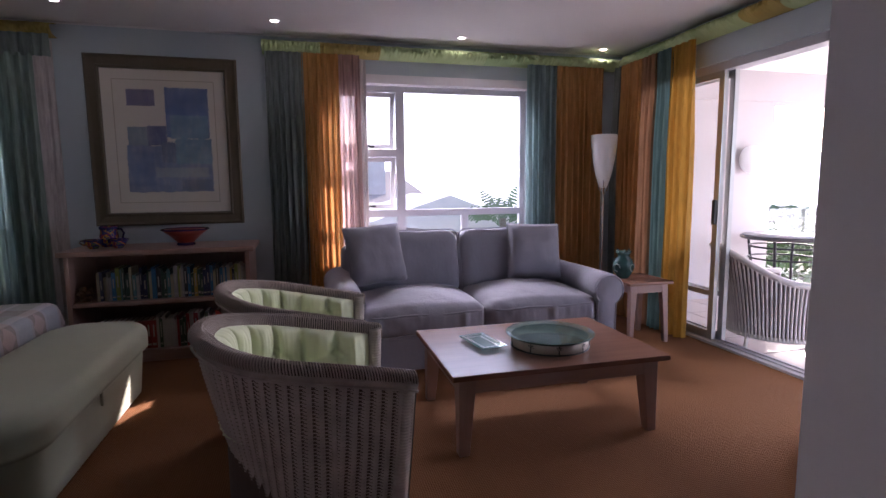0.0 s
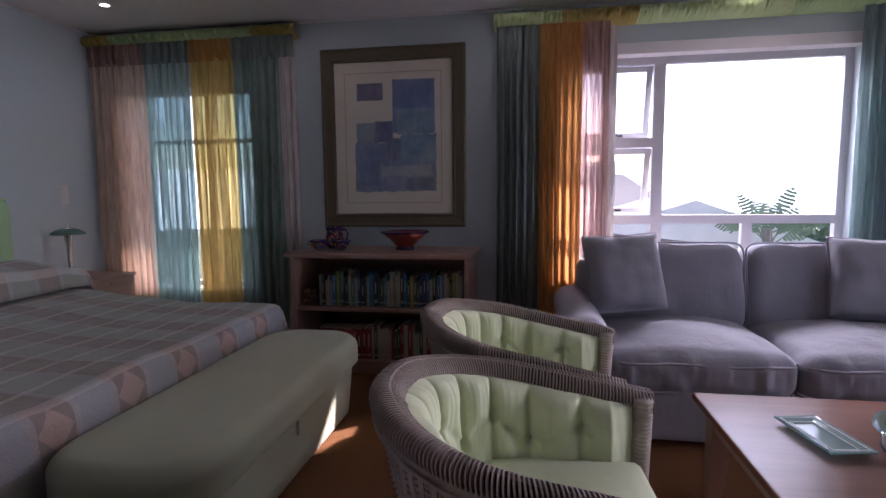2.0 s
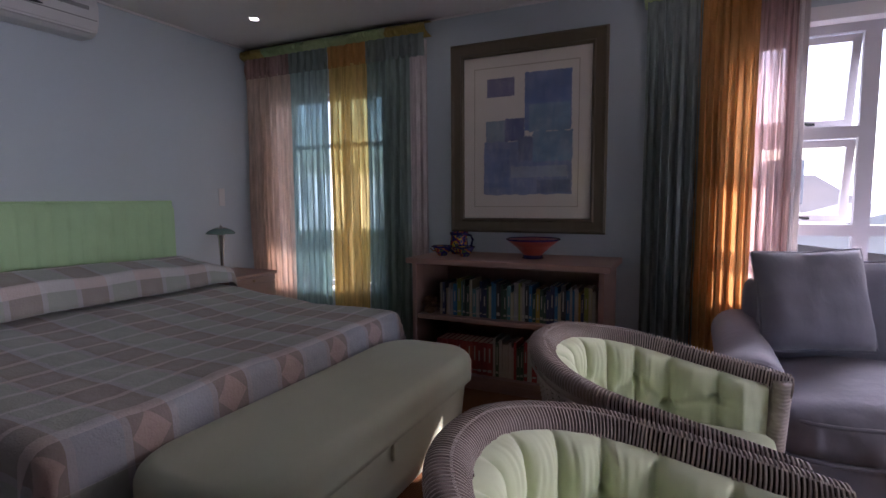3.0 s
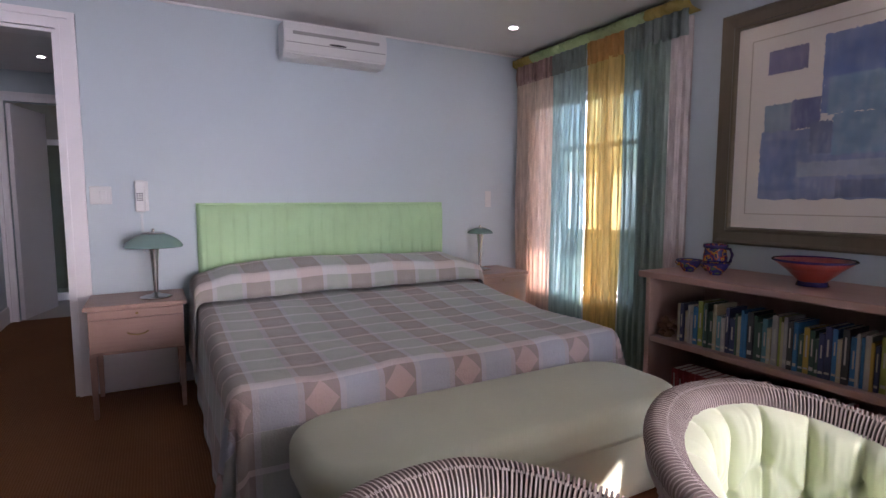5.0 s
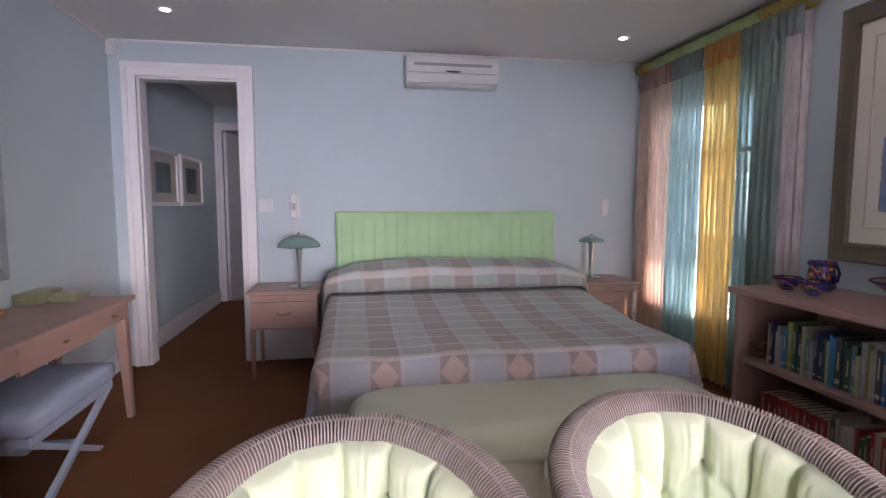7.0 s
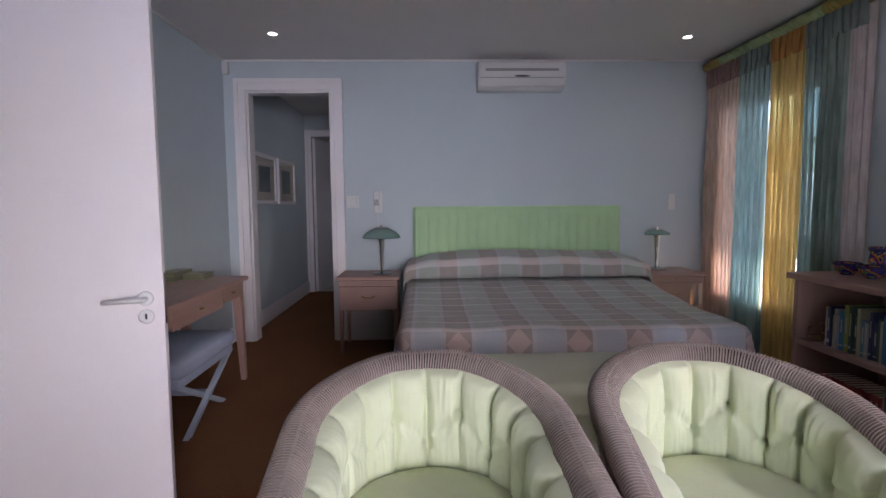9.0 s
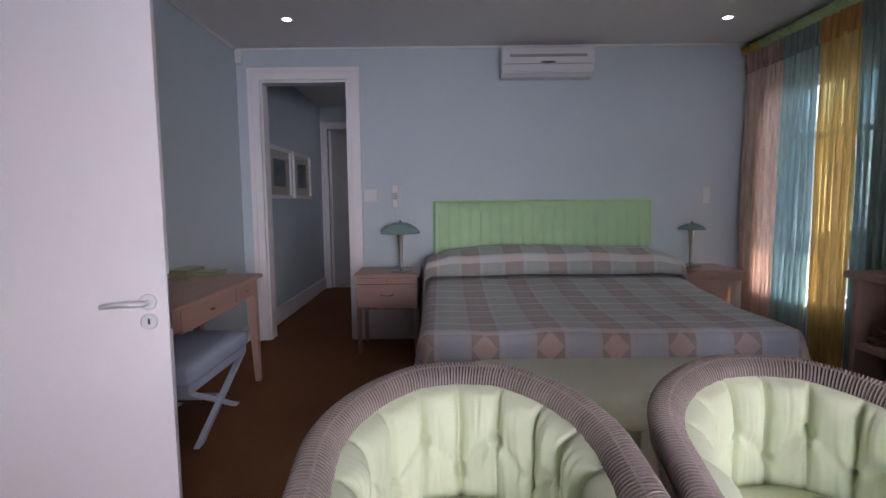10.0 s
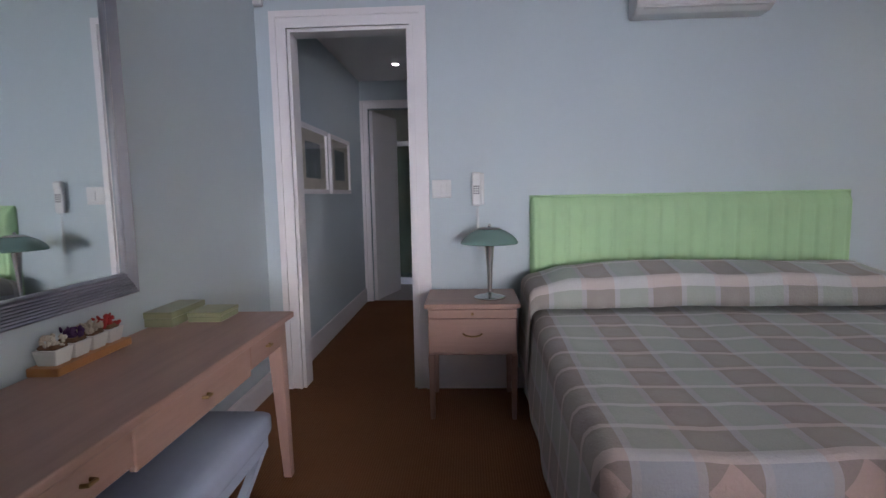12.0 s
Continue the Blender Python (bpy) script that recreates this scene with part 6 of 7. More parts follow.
for sx, sy in ((0.072, 0.13),):
    o_ = [bm.verts.new((a * sx, b * sy, 0.022)) for a, b in ((-1, -1), (1, -1), (1, 1), (-1, 1))]
    i_ = [bm.verts.new((a * (sx - 0.034), b * (sy - 0.034), 0.010)) for a, b in ((-1, -1), (1, -1), (1, 1), (-1, 1))]
    u_ = [bm.verts.new((a * (sx - 0.038), b * (sy - 0.038), 0.0)) for a, b in ((-1, -1), (1, -1), (1, 1), (-1, 1))]
    w_ = [bm.verts.new((a * sx, b * sy, 0.016)) for a, b in ((-1, -1), (1, -1), (1, 1), (-1, 1))]
    for k in range(4):
        j = (k + 1) % 4
        bm.faces.new((o_[k], o_[j], i_[j], i_[k]))
        bm.faces.new((w_[k], u_[k], u_[j], w_[j]))
        bm.faces.new((o_[k], w_[k], w_[j], o_[j]))
    bm.faces.new(i_)
    bm.faces.new(u_[::-1])
part("dish_body", bm, DISHGLASS, ds)
bm = bmesh.new()
for k in range(4):
    sx, sy = 0.068, 0.126
    for q, w in ((0.006, 0.003), (0.026, 0.0025)):
        a, b = sx - q, sy - q
        z = 0.0225 - q * 0.36
        if k < 2:
            add_box(bm, -a, a, (b - w) * (1 if k else -1) - w / 2, (b - w) * (1 if k else -1) + w / 2, z, z + 0.002)
        else:
            add_box(bm, (a - w) * (1 if k == 3 else -1) - w / 2, (a - w) * (1 if k == 3 else -1) + w / 2, -b, b, z, z + 0.002)
part("cut_line", bm, PLASTIC, ds, "pale cut lines in the rim")

vs_ = thing("vase", "small dark green painted pottery vase with a frilled lip", "vase", (2.94, 4.09, 0.493))
part("vase_body", lathe([(0, 0), (0.045, 0.0), (0.05, 0.01), (0.078, 0.06), (0.085, 0.10), (0.068, 0.15), (0.045, 0.175), (0.05, 0.195), (0.065, 0.215), (0.058, 0.215), (0.038, 0.18), (0, 0.16)], 36), mat("green marbled glaze", (0.03, 0.085, 0.075), 0.25, var=0.5, scale=16), vs_, "", True)
for k in range(4):
    a = k * 1.57 + 0.4
    part("scroll", tube([(0.0855 * math.cos(a + 0.3 * math.cos(q)), 0.0855 * math.sin(a + 0.3 * math.cos(q)), 0.09 + 0.03 * math.sin(q)) for q in [j * 0.5 for j in range(11)]], 0.004, 6), mat("pale glaze line", (0.3, 0.4, 0.38), 0.3), vs_, "pale painted scroll")
for k in range(3):
    part("lip_leaf", lathe([(0.0, 0), (0.014, 0.01), (0.0, 0.035)], 8), FROST, vs_).location = (0.05 * math.cos(k * 2.1), 0.05 * math.sin(k * 2.1), 0.205)

fl = thing("floor_lamp", "slim chrome floor lamp with a white tulip glass shade", "floor lamp", (3.05, 4.60, 0))
part("base", lathe([(0, 0), (0.14, 0), (0.14, 0.012), (0.03, 0.022), (0.014, 0.04)], 40), CHROME, fl, "", True)
part("pole", lathe([(0.011, 0.02), (0.011, 1.20), (0.02, 1.22), (0.030, 1.235)], 16), CHROME, fl, "", True)
part("shade", lathe([(0.026, 1.215), (0.040, 1.24), (0.066, 1.32), (0.094, 1.46), (0.110, 1.59), (0.114, 1.68), (0.110, 1.68), (0.09, 1.46), (0.062, 1.32), (0.028, 1.23)], 40), OPAL, fl, "white opal glass shade", True)
for k in range(3):
    a = k * 2.094
    part("arm", tube([(0.012 * math.cos(a), 0.012 * math.sin(a), 1.16), (0.040 * math.cos(a), 0.040 * math.sin(a), 1.205), (0.057 * math.cos(a), 0.057 * math.sin(a), 1.28)], 0.004, 6), CHROME, fl)

# ---- dressing table, stool, mirror ----
QX0, QX1, QY0, QY1, QH = -1.98, -0.52, S + 0.02, 1.178, 0.728
dk = thing("dressing_table", "limed wood dressing table with drawers and tapered legs", "table")
part("tabletop", box(QX0, QX1, QY0, QY1, QH - 0.026, QH, 0.006, 2), PINK_WOOD, dk)
part("apron_back", box(QX0 + 0.05, QX1 - 0.05, QY0 + 0.03, QY0 + 0.05, QH - 0.13, QH - 0.026), PINK_WOOD, dk)
for x in (QX0 + 0.04, QX1 - 0.06):
    part("apron_side", box(x, x + 0.02, QY0 + 0.05, QY1 - 0.05, QH - 0.13, QH - 0.026), PINK_WOOD_Y, dk)
for a, b, zz in ((QX0 + 0.095, QX0 + 0.40, QH - 0.125), (QX0 + 0.405, QX1 - 0.405, QH - 0.145), (QX1 - 0.40, QX1 - 0.095, QH - 0.125)):
    d_ = part("drawer_front", box(a, b, QY1 - 0.045, QY1 - 0.025, zz, QH - 0.03, 0.003), PINK_WOOD, dk)
    part("pull", tube([((a + b) / 2 - 0.014, QY1 - 0.025, (zz + QH - 0.03) / 2), ((a + b) / 2 - 0.012, QY1 - 0.010, (zz + QH - 0.03) / 2), ((a + b) / 2 + 0.012, QY1 - 0.010, (zz + QH - 0.03) / 2), ((a + b) / 2 + 0.014, QY1 - 0.025, (zz + QH - 0.03) / 2)], 0.005, 8), BRASS, d_, "small brass pull")
for sx in (0, 1):
    for sy in (0, 1):
        ex, ey = (QX1 - 0.03 if sx else QX0 + 0.03), (QY1 - 0.03 if sy else QY0 + 0.03)
        dx, dy = (-1 if sx else 1), (-1 if sy else 1)
        part("leg", taper((*sorted((ex, ex + dx * 0.065)), *sorted((ey, ey + dy * 0.065))), (*sorted((ex - dx * 0.02, ex + dx * 0.018)), *sorted((ey, ey + dy * 0.035))), QH - 0.026, 0.0), PINK_WOOD_Z, dk)

st = thing("stool", "blue-grey upholstered stool on a crossed frame", "stool", (-1.29, 0.98, 0))
soft_box("seat", -0.36, 0.40, -0.22, 0.22, 0.335, 0.435, 0.035, STOOL_CLOTH, st, crown=0.02, n=10)
part("seat_rail", box(-0.34, 0.38, -0.20, 0.20, 0.29, 0.34, 0.006), STOOL_CLOTH, st)
for y in (-0.17, 0.17):
    for sg in (-1, 1):
        bm = bmesh.new()
        xa, xb = -0.33 * sg + 0.02, 0.27 * sg + 0.02
        w = 0.028
        yy = y + 0.014 * sg
        vs = []
        for yo in (-0.014, 0.014):
            vs.append([bm.verts.new((xa - w, yy + yo, 0.30)), bm.verts.new((xa + w, yy + yo, 0.30)), bm.verts.new((xb + w, yy + yo, 0.0)), bm.verts.new((xb - w, yy + yo, 0.0))])
        for k in range(4):
            j = (k + 1) % 4
            bm.faces.new((vs[0][k], vs[0][j], vs[1][j], vs[1][k]))
        bm.faces.new(vs[0])
        bm.faces.new(vs[1][::-1])
        part("cross_leg", bm, STOOL_WOOD, st)
part("stretcher", box(-0.005, 0.03, -0.17, 0.17, 0.135, 0.165, 0.004), STOOL_WOOD, st)

MX0, MX1, MZ0, MZ1 = -1.69, -0.80, 0.872, 1.98
mr = thing("wall_mirror", "large wall mirror in a ribbed silver frame", "mirror", ((MX0 + MX1) / 2, S, (MZ0 + MZ1) / 2))
mw, mh = (MX1 - MX0) / 2, (MZ1 - MZ0) / 2
part("glass", box(-mw + 0.05, mw - 0.05, 0.004, 0.014, -mh + 0.05, mh - 0.05), MIRROR, mr, "mirror glass")
prof = [(0.0, 0.0), (0.0, 0.02)]
for k in range(7):
    prof += [(0.006 + k * 0.0095, 0.023 + k * 0.0006), (0.0105 + k * 0.0095, 0.0195 + k * 0.0006)]
prof += [(0.076, 0.027), (0.082, 0.022), (0.082, 0.012)]
cs = [(-mw, -mh), (mw, -mh), (mw, mh), (-mw, mh)]
for k in range(4):
    a, b = cs[k], cs[(k + 1) % 4]
    bm = bmesh.new()
    ra = [bm.verts.new((a[0] - math.copysign(i, a[0]), d, a[1] - math.copysign(i, a[1]))) for i, d in prof]
    rb_ = [bm.verts.new((b[0] - math.copysign(i, b[0]), d, b[1] - math.copysign(i, b[1]))) for i, d in prof]
    for i in range(len(prof) - 1):
        bm.faces.new((ra[i], ra[i + 1], rb_[i + 1], rb_[i]))
    part("frame_rail", bm, SILVER, mr, "ribbed silver rail")

BOXM = mat("olive lacquer box", (0.27, 0.28, 0.17), 0.3, var=0.08, relief=0.03)
for (x0, x1, y0, y1, h, rz) in ((-1.96, -1.711, S + 0.012, S + 0.125, 0.058, 0), (-1.95, -1.79, S + 0.14, S + 0.275, 0.038, 0)):
    e = thing("lidded_box", "flat olive lacquered box with a lid on the dressing table", "box", ((x0 + x1) / 2, (y0 + y1) / 2, QH), rz, "lacquered boxes")
    w, d = (x1 - x0) / 2, (y1 - y0) / 2
    part("box_body", box(-w, w, -d, d, 0, h * 0.55, 0.002), BOXM, e)
    part("lid", box(-w - 0.002, w + 0.002, -d - 0.002, d + 0.002, h * 0.57, h, 0.003), BOXM, e)
ft = thing("flower_tray", "wooden tray of small white pots with dried flowers", "ornament", (-1.325, S + 0.062, QH), 1)
part("tray", box(-0.165, 0.165, -0.045, 0.05, 0, 0.025, 0.003), mat("orange pine", (0.42, 0.19, 0.07), 0.5), ft)
PETALS = (mat("white petals", (0.65, 0.6, 0.52), 0.9), mat("purple petals", (0.08, 0.03, 0.12), 0.9), mat("cream petals", (0.55, 0.48, 0.4), 0.9), mat("red petals", (0.38, 0.03, 0.03), 0.9))
rf = random.Random(4)
for k in range(4):
    x = 0.115 - k * 0.077
    pt = part("pot", taper((x - 0.036, x + 0.036, -0.036, 0.036), (x - 0.028, x + 0.028, -0.028, 0.028), 0.07, 0.025, 0.002), PLASTIC, ft, "small white square pot")
    bm = bmesh.new()
    for q in range(30):
        a, r = rf.uniform(0, 6.28), rf.uniform(0, 0.034)
        mtx = Matrix.Translation((x + r * math.cos(a), r * math.sin(a), 0.078 + rf.uniform(0, 0.028))) @ Euler((rf.uniform(0, 3), rf.uniform(0, 3), 0)).to_matrix().to_4x4() @ Matrix.Diagonal((1, 0.8, 0.35, 1))
        bmesh.ops.create_icosphere(bm, subdivisions=1, radius=rf.uniform(0.008, 0.014), matrix=mtx)
    part("flower_head", bm, PETALS[k], pt, "dried flower heads")
    part("stems", box(x - 0.03, x + 0.03, -0.03, 0.03, 0.066, 0.082, 0.008), DRY, pt)

# pictures in the passage
PRINT = mat("grey-blue print", (0.2, 0.24, 0.27), 0.5, var=0.5, scale=6)
for x0, x1, z0, z1 in ((-4.20, -3.44, 1.235, 1.745), (-5.02, -4.29, 1.235, 1.745)):
    e = thing("passage_picture", "white framed print on the passage wall", "picture", ((x0 + x1) / 2, PY0, (z0 + z1) / 2), group="passage prints")
    a, b = (x1 - x0) / 2, (z1 - z0) / 2
    for q in ((-a, a, -b, -b + 0.035), (-a, a, b - 0.035, b), (-a, -a + 0.035, -b + 0.035, b - 0.035), (a - 0.035, a, -b + 0.035, b - 0.035)):
        part("frame_rail", box(q[0], q[1], 0.0, 0.03, q[2], q[3], 0.002), WHITE, e)
    part("mount", box(-a + 0.035, a - 0.035, 0.0, 0.010, -b + 0.035, b - 0.035), PAPER, e)
    part("print", box(-a + 0.19, a - 0.19, 0.010, 0.012, -b + 0.12, b - 0.12), PRINT, e)
    part("glass", box(-a + 0.034, a - 0.034, 0.018, 0.020, -b + 0.034, b - 0.034), PANE, e).visible_shadow = False

# ---- balcony ----
BALX = E_ + T
balcony = tagged(part("balcony_floor", box(BALX, 7.4, 1.0, 5.6, -0.3, -0.036), mat("grey grout", (0.3, 0.28, 0.26), 0.9)), "pale tiled balcony floor", "floor", kind="structure")
me_t = None
for i in range(9):
    for j in range(11):
        x0, y0 = BALX + 0.004 + i * 0.41, 1.02 + j * 0.41
        if me_t is None:
            o = part("tile", box(0, 0.402, 0, 0.402, -0.034, -0.026, 0.002), TILE, balcony)
            me_t = o.data
        else:
            o = new("tile", me_t)
            o.parent = balcony
        o.location = (x0, y0, 0)
wall("balcony_wall", [(BALX, 5.53, 5.2, 5.42, -0.03, 2.13)], PLASTER, "cream plastered side wall of the balcony")
wall("balcony_beam", [(BALX, 7.4, 5.18, 5.44, 2.13, 2.45), (7.15, 7.4, 1.0, 5.18, 2.13, 2.45)], PLASTER, "cream plastered beam round the balcony")
tagged(part("balcony_ceiling", box(BALX, 7.4, 1.0, 5.44, 2.45, 2.6), mat("white outside ceiling", (0.75, 0.72, 0.7), 0.85, var=0.03)), "white balcony ceiling", "ceiling", kind="structure")
gb = thing("globe_light", "round white opal wall lamp on the balcony", "wall lamp", (5.15, 5.2, 1.50))
part("back_plate", lathe([(0, 0), (0.06, 0), (0.06, 0.02), (0, 0.025)], 24), ALU, gb).matrix_basis = pose(0, 0, 0, 90, 0, 0)
bm = bmesh.new()
bmesh.ops.create_uvsphere(bm, u_segments=32, v_segments=18, radius=0.135)
part("globe", bm, OPAL, gb, "white opal globe", True).matrix_basis = pose(0, -0.10, 0) @ Matrix.Diagonal((1, 0.75, 1.15, 1))


def armchair_cane():
    """White cane armchair seen from behind, with a flared striped shell."""
    e = thing("cane_armchair", "white striped cane armchair on the balcony", "armchair", (4.10, 3.70, -0.026), -112)
    V, F, V2, F2 = [], [], [], []
    ns, nz_ = 100, 14

    def at(s, v):
        a = s * 1.95
        back = 0.5 + 0.5 * math.cos(min(math.pi, abs(s) * 3.6))
        top = 0.52 + 0.27 * back ** 1.2
        r = 0.33 + 0.04 * v + 0.05 * v * back
        x, y = r * math.sin(a), -r * math.cos(a) * (1.0 if abs(a) < 1.57 else 1.25) - 0.08 * v * back
        flare = 1 + 0.10 * (1 - v) ** 3
        return x * flare, y * flare, 0.10 + v * (top - 0.10)

    for i in range(ns):
        s = -1 + 2 * i / (ns - 1)
        for j in range(nz_):
            V.append(at(s, j / (nz_ - 1)))
    # grey shell colour paints the shade that shows between the canes
    o = raw_part("shell", V, grid_faces(ns, nz_), mat("grey cane gap shade", (0.27, 0.22, 0.22), 0.8, var=0.2), e, "grey core that paints shade between the white canes")
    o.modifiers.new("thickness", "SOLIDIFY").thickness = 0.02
    for i in range(58):
        s = -0.99 + 1.98 * i / 57
        pts = [Vector(at(s, j / 10)) * 1.0 for j in range(11)]
        out = Vector((math.sin(s * 1.95), -math.cos(s * 1.95), 0))
        part("cane", tube([p + out * 0.012 for p in pts], 0.0085, 5), WHITE_CANE, e, "", True)
    part("rim", tube([Vector(at(-1 + 2 * i / 60, 1.0)) for i in range(61)], 0.026, 8), WHITE_CANE, e, "", True)
    part("foot_ring", tube([Vector(at(-1 + 2 * i / 60, 0.0)) for i in range(61)], 0.018, 8), WHITE_CANE, e, "", True)
    soft_box("seat", -0.28, 0.28, -0.26, 0.34, 0.30, 0.42, 0.05, WHITE_CANE, e, n=6)
    for s in (-0.85, -0.3, 0.3, 0.85):
        p = Vector(at(s, 0.0))
        part("leg", tube([p + Vector((0, 0, 0.02)), p * 1.06 + Vector((0, 0, -p.z * 1.06))], 0.015, 8), WHITE_CANE, e, "", True)
    return e


armchair_cane()
bt = thing("balcony_table", "round black metal table with a pale top on the balcony", "table", (5.25, 4.72, -0.026))
part("tabletop", lathe([(0, 0.70), (0.40, 0.70), (0.41, 0.715), (0.40, 0.73), (0, 0.735)], 48), mat("dark slatted top", (0.06, 0.055, 0.06), 0.4), bt, "", True)
part("top_glass", lathe([(0, 0.735), (0.385, 0.735), (0.39, 0.742), (0, 0.745)], 48), mat("pale table glass", (0.5, 0.48, 0.5), 0.15), bt, "", True)
for k in range(4):
    a = k * math.pi / 2 + 0.5
    part("leg", tube([(0.34 * math.cos(a), 0.34 * math.sin(a), 0.70), (0.30 * math.cos(a), 0.30 * math.sin(a), 0.4), (0.36 * math.cos(a), 0.36 * math.sin(a), 0.0)], 0.014, 8), BLACK, bt)
for z in (0.62, 0.5):
    part("ring", tube([(0.32 * math.cos(2 * math.pi * k / 40), 0.32 * math.sin(2 * math.pi * k / 40), z) for k in range(40)], 0.010, 6, True), BLACK, bt, "", True)
pc = thing("plastic_chair", "white plastic garden chair on the balcony", "chair", (5.75, 4.35, -0.026), -30)
soft_box("seat", -0.22, 0.22, -0.22, 0.22, 0.40, 0.43, 0.014, PLASTIC, pc, n=4)
for x in (-0.2, -0.1, 0.0, 0.1, 0.2):
    part("back_slat", box(x - 0.03, x + 0.03, 0.2, 0.22, 0.43, 0.60, 0.006), PLASTIC, pc)
part("back_rail", tube([(-0.25, 0.0, 0.58), (-0.24, 0.16, 0.61), (-0.15, 0.22, 0.62), (0.15, 0.22, 0.62), (0.24, 0.16, 0.61), (0.25, 0.0, 0.58)], 0.028, 8), PLASTIC, pc, "", True)
for sx in (-1, 1):
    for sy in (-1, 1):
        part("leg", taper((sx * 0.19 - 0.02, sx * 0.19 + 0.02, sy * 0.19 - 0.02, sy * 0.19 + 0.02), (sx * 0.23 - 0.016, sx * 0.23 + 0.016, sy * 0.23 - 0.016, sy * 0.23 + 0.016), 0.41, 0.0), PLASTIC, pc)
gbal = thing("balustrade", "clear glass balustrade with slim steel posts round the balcony", "balustrade")
for k, (x, y) in enumerate(((5.6, 5.3), (6.45, 5.3), (7.3, 5.3), (7.3, 4.3), (7.3, 3.3), (7.3, 2.3))):
    part("post", tube([(x, y, -0.03), (x, y, 0.98)], 0.018, 8), CHROME, gbal)
for a, b in (((5.6, 5.3), (6.45, 5.3)), ((6.45, 5.3), (7.3, 5.3)), ((7.3, 5.3), (7.3, 4.3)), ((7.3, 4.3), (7.3, 3.3)), ((7.3, 3.3), (7.3, 2.3))):
    dx, dy = (0.02, 0.004) if a[1] == b[1] else (0.004, 0.02)
    g = part("pane", box(min(a[0], b[0]) + (0.02 if dx > dy else -0.004), max(a[0], b[0]) - (0.02 if dx > dy else -0.004), min(a[1], b[1]) + (0.02 if dy > dx else -0.004), max(a[1], b[1]) - (0.02 if dy > dx else -0.004), 0.05, 0.95), PANE, gbal)
    g.visible_shadow = False

# ---- outside ----
GZ = -3.2
GRASS = mat("dry grass and soil", (0.10, 0.11, 0.055), 0.95, var=0.35, scale=0.15, fine=3.0)
tagged(part("ground", box(-2000, 2000, -2000, 2000, GZ - 1, GZ), GRASS), "grassy ground reaching the horizon", "ground", kind="structure")
# glowing ring added in place of bright haze; it hides the far ground
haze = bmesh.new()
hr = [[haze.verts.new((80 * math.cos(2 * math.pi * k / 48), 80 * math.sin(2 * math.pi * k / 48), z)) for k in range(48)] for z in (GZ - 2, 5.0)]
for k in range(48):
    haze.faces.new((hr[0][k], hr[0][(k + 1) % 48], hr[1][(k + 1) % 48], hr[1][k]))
tagged(part("backdrop", haze, glow("glowing haze ring", (0.93, 0.96, 1.0), 0.8)), "glowing backdrop ring painted as pale haze at the horizon", "backdrop", kind="structure")
LEAF = mat("green leaves", (0.06, 0.12, 0.03), 0.6, var=0.45, scale=4.0)
LEAF2 = mat("grey-green leaves", (0.09, 0.14, 0.075), 0.55, var=0.4, scale=2.0)


def leaves(name, count, place, size, material, seed, label, category, kind=""):
    r = random.Random(seed)
    V, F = [], []
    for _ in range(count):
        c = Vector(place(r))
        d = Vector((r.uniform(-1, 1), r.uniform(-1, 1), r.uniform(-0.3, 1))).normalized()
        s = d.cross(Vector((r.uniform(-1, 1), r.uniform(-1, 1), r.uniform(-1, 1)))).normalized()
        l_, w_ = size * r.uniform(0.6, 1.3), size * r.uniform(0.2, 0.4)
        o = len(V)
        V.extend([tuple(c), tuple(c + d * l_ * 0.5 + s * w_), tuple(c + d * l_), tuple(c + d * l_ * 0.5 - s * w_)])
        F.append((o, o + 1, o + 2, o + 3))
    ob = raw_part(name, V, F, material, None, "", False)
    return tagged(ob, label, category, kind=kind)


def shrub_place(r):
    x = r.uniform(6.0, 15.0)
    y = r.uniform(6.6, 11.5)
    top = 0.15 + 0.35 * noise.noise(Vector((x * 0.8, y * 0.8, 0)))
    return x, y, top - abs(r.gauss(0, 0.5))


leaves("hedge", 9000, shrub_place, 0.16, LEAF, 21, "dense green shrubs beyond the balcony", "shrubs", "stuff")
part("hedge_core", box(6.2, 14.8, 6.9, 11.3, GZ, -0.55, 0.3), LEAF).parent = bpy.data.objects["hedge"]


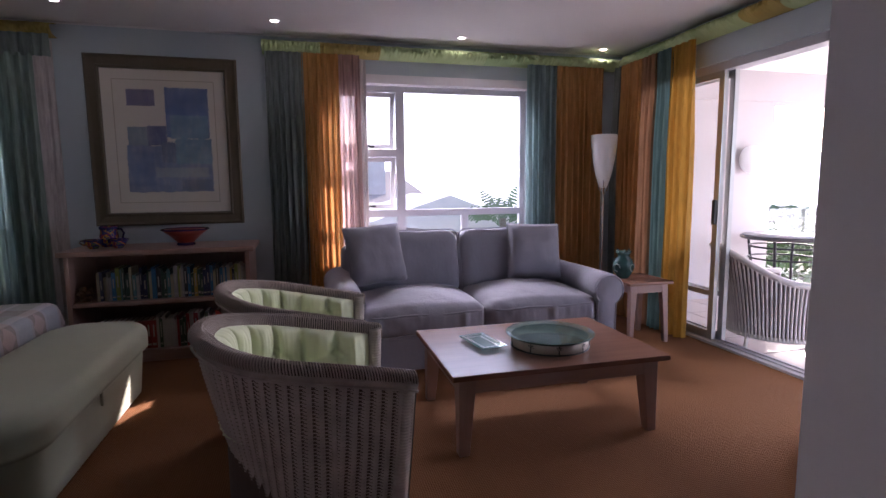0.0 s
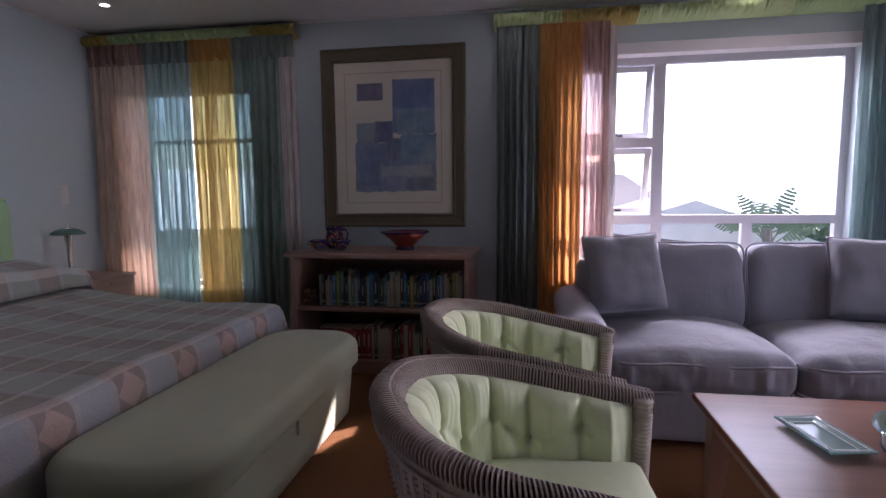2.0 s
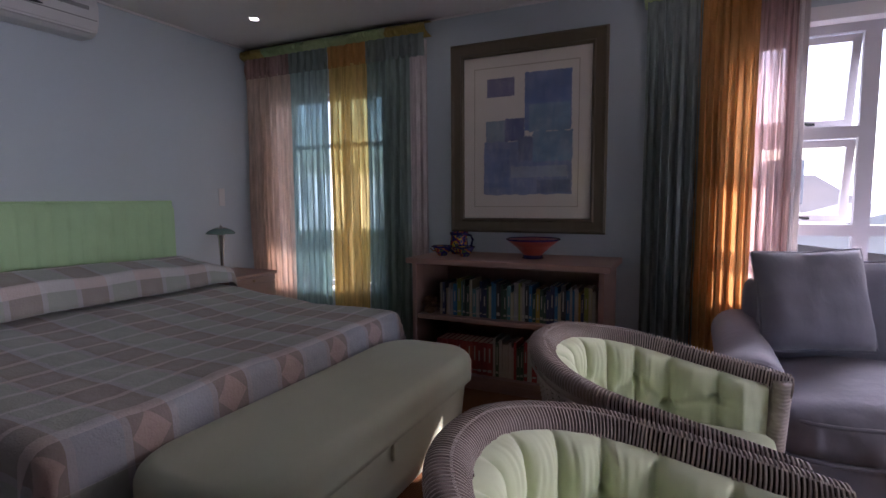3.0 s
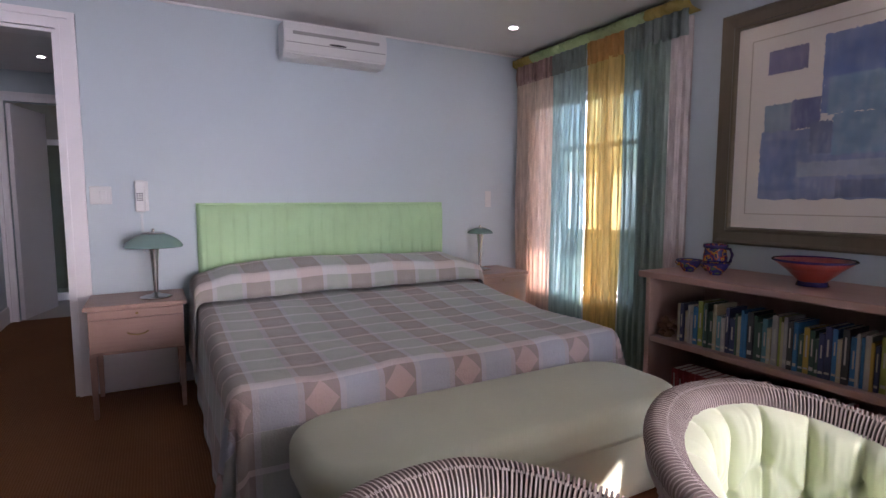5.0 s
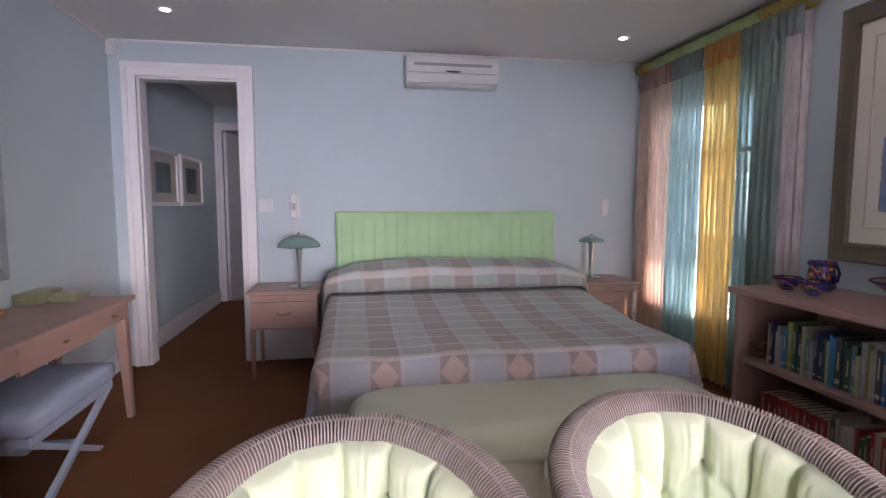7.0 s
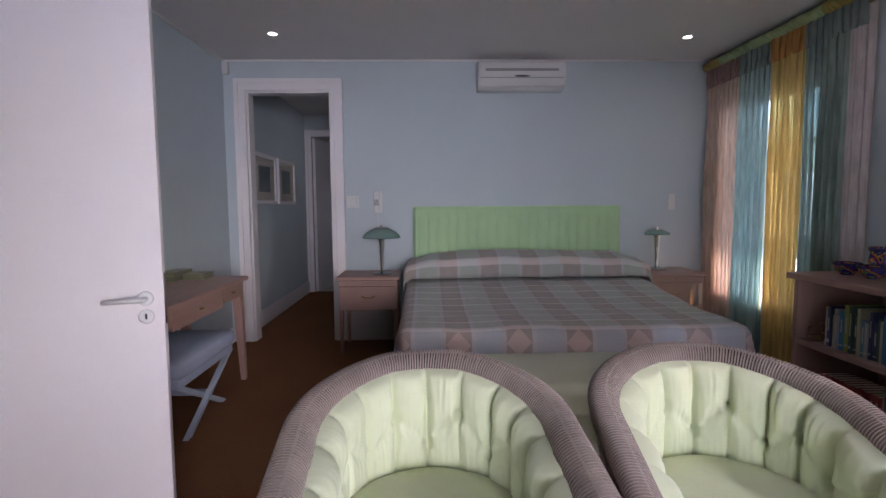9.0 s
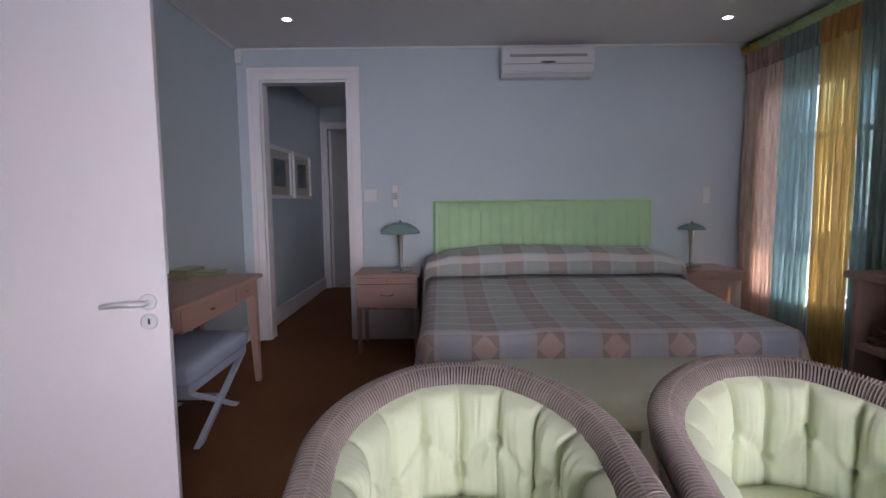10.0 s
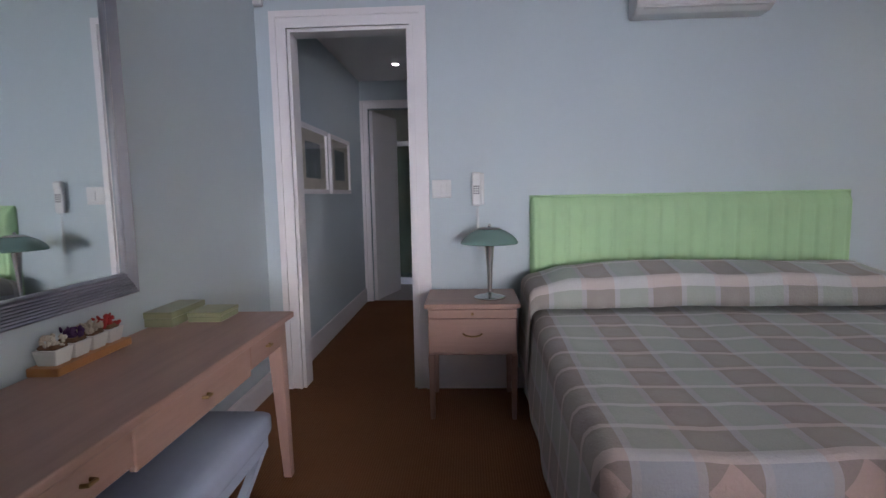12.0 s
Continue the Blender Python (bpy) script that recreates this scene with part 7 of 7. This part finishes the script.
def strelitzia():
    e = thing("banana_tree", "wild banana palm with broad torn leaves", "tree", (5.4, 13.2, GZ))
    part("trunk", tube([(0, 0, 0), (0.05, 0, 2.0), (0.02, 0.02, 3.6)], [0.16, 0.13, 0.09], 10), mat("palm trunk", (0.12, 0.10, 0.07), 0.9), e, "", True)
    r = random.Random(8)
    V, F = [], []
    for k in range(13):
        fan = radians(-75 + 150 * k / 12)
        az = r.uniform(-0.4, 0.4)
        base = Vector((0.02, 0.02, 3.3 + r.uniform(-0.3, 0.2)))
        dirv = Vector((math.sin(fan) * math.cos(az), math.sin(fan) * math.sin(az) + 0.15, math.cos(fan) * 0.9 + 0.25)).normalized()
        ln = r.uniform(1.0, 1.5)
        side = dirv.cross(Vector((0.2, 1, 0.1))).normalized()
        for q in range(9):
            t0, t1 = 0.35 + 0.65 * q / 9, 0.35 + 0.65 * (q + 0.82) / 9
            w0 = 0.17 * math.sin(math.pi * (0.12 + 0.85 * q / 9)) * r.uniform(0.7, 1.1)
            for sg in (-1, 1):
                o = len(V)
                dr = Vector((0, 0, -0.25))
                a, b = base + dirv * ln * t0 + dr * t0 * t0, base + dirv * ln * t1 + dr * t1 * t1
                V.extend([tuple(a), tuple(b), tuple(b + side * sg * w0 + dr * 0.15 + dirv * 0.05), tuple(a + side * sg * w0 + dr * 0.15 + dirv * 0.05)])
                F.append((o, o + 1, o + 2, o + 3))
        V0 = len(V)
        V.extend([tuple(base + side * 0.015), tuple(base - side * 0.015), tuple(base + dirv * ln * 0.5 - side * 0.01), tuple(base + dirv * ln * 0.5 + side * 0.01)])
        F.append((V0, V0 + 1, V0 + 2, V0 + 3))
    raw_part("crown", V, F, LEAF2, e, "fan of broad torn leaves", False)


strelitzia()


def wood_place(r):
    x, y = r.uniform(10, 60), r.uniform(48, 62)
    return x, y, GZ + (1.2 + 0.9 * noise.noise(Vector((x * 0.25, y * 0.1, 0)))) * r.uniform(0.0, 1.0) ** 0.5


leaves("woodland", 9000, wood_place, 0.9, LEAF2, 22, "far line of low trees", "trees", "stuff")

ROOF = mat("weathered grey roof", (0.17, 0.155, 0.15), 0.85, var=0.15, scale=1.0)
PALE = mat("pale painted roof sheet", (0.50, 0.47, 0.45), 0.7, var=0.06)
nh = thing("house", "neighbouring house with a grey hipped roof and white fascia", "house", (0, 20, GZ))
part("wall", box(-6, 5.4, 0, 8, 0, 3.3), PLASTER, nh)
bm = bmesh.new()
q = [bm.verts.new(p) for p in ((-7, -0.6, 3.3), (6.0, -0.6, 3.3), (6.0, 8.6, 3.3), (-7, 8.6, 3.3), (-4, 4, 5.15), (4.3, 4, 5.15))]
for f in ((0, 1, 5, 4), (1, 2, 5), (2, 3, 4, 5), (3, 0, 4), (3, 2, 1, 0)):
    bm.faces.new([q[i] for i in f])
rf_ = part("roof", bm, ROOF, nh, "grey hipped roof")
part("fascia", box(-7.03, 6.03, -0.66, -0.6, 3.12, 3.32), WHITE, nh)
part("roof_tower", box(2.5, 3.6, 1.5, 3.0, 3.4, 5.55), mat("grey render", (0.3, 0.29, 0.3), 0.9), nh, "grey rendered block on the roof")
wg = thing("house", "white gabled wing of the neighbouring house", "house", (0, 15, GZ))
part("wall", box(2.6, 7.6, 0, 5, 0, 3.0), PLASTER, wg)
bm = bmesh.new()
q = [bm.verts.new(p) for p in ((2.0, -0.4, 3.45), (2.0, 5.3, 3.45), (8.4, -0.4, 2.75), (8.4, 5.3, 2.75), (4.4, -0.4, 4.2), (4.4, 5.3, 4.2))]
for f in ((0, 4, 5, 1), (4, 2, 3, 5), (0, 2, 4), (1, 5, 3), (0, 1, 3, 2)):
    bm.faces.new([q[i] for i in f])
part("roof", bm, PALE, wg, "pale painted roof")
for x in (3.2, 3.9):
    w_ = part("window", box(x, x + 0.5, -0.03, 0.02, 1.9, 2.7), ALU, wg)
    part("pane", box(x + 0.05, x + 0.45, -0.036, -0.03, 1.95, 2.65), mat("dark window glass", (0.04, 0.05, 0.06), 0.1, relief=0), w_)
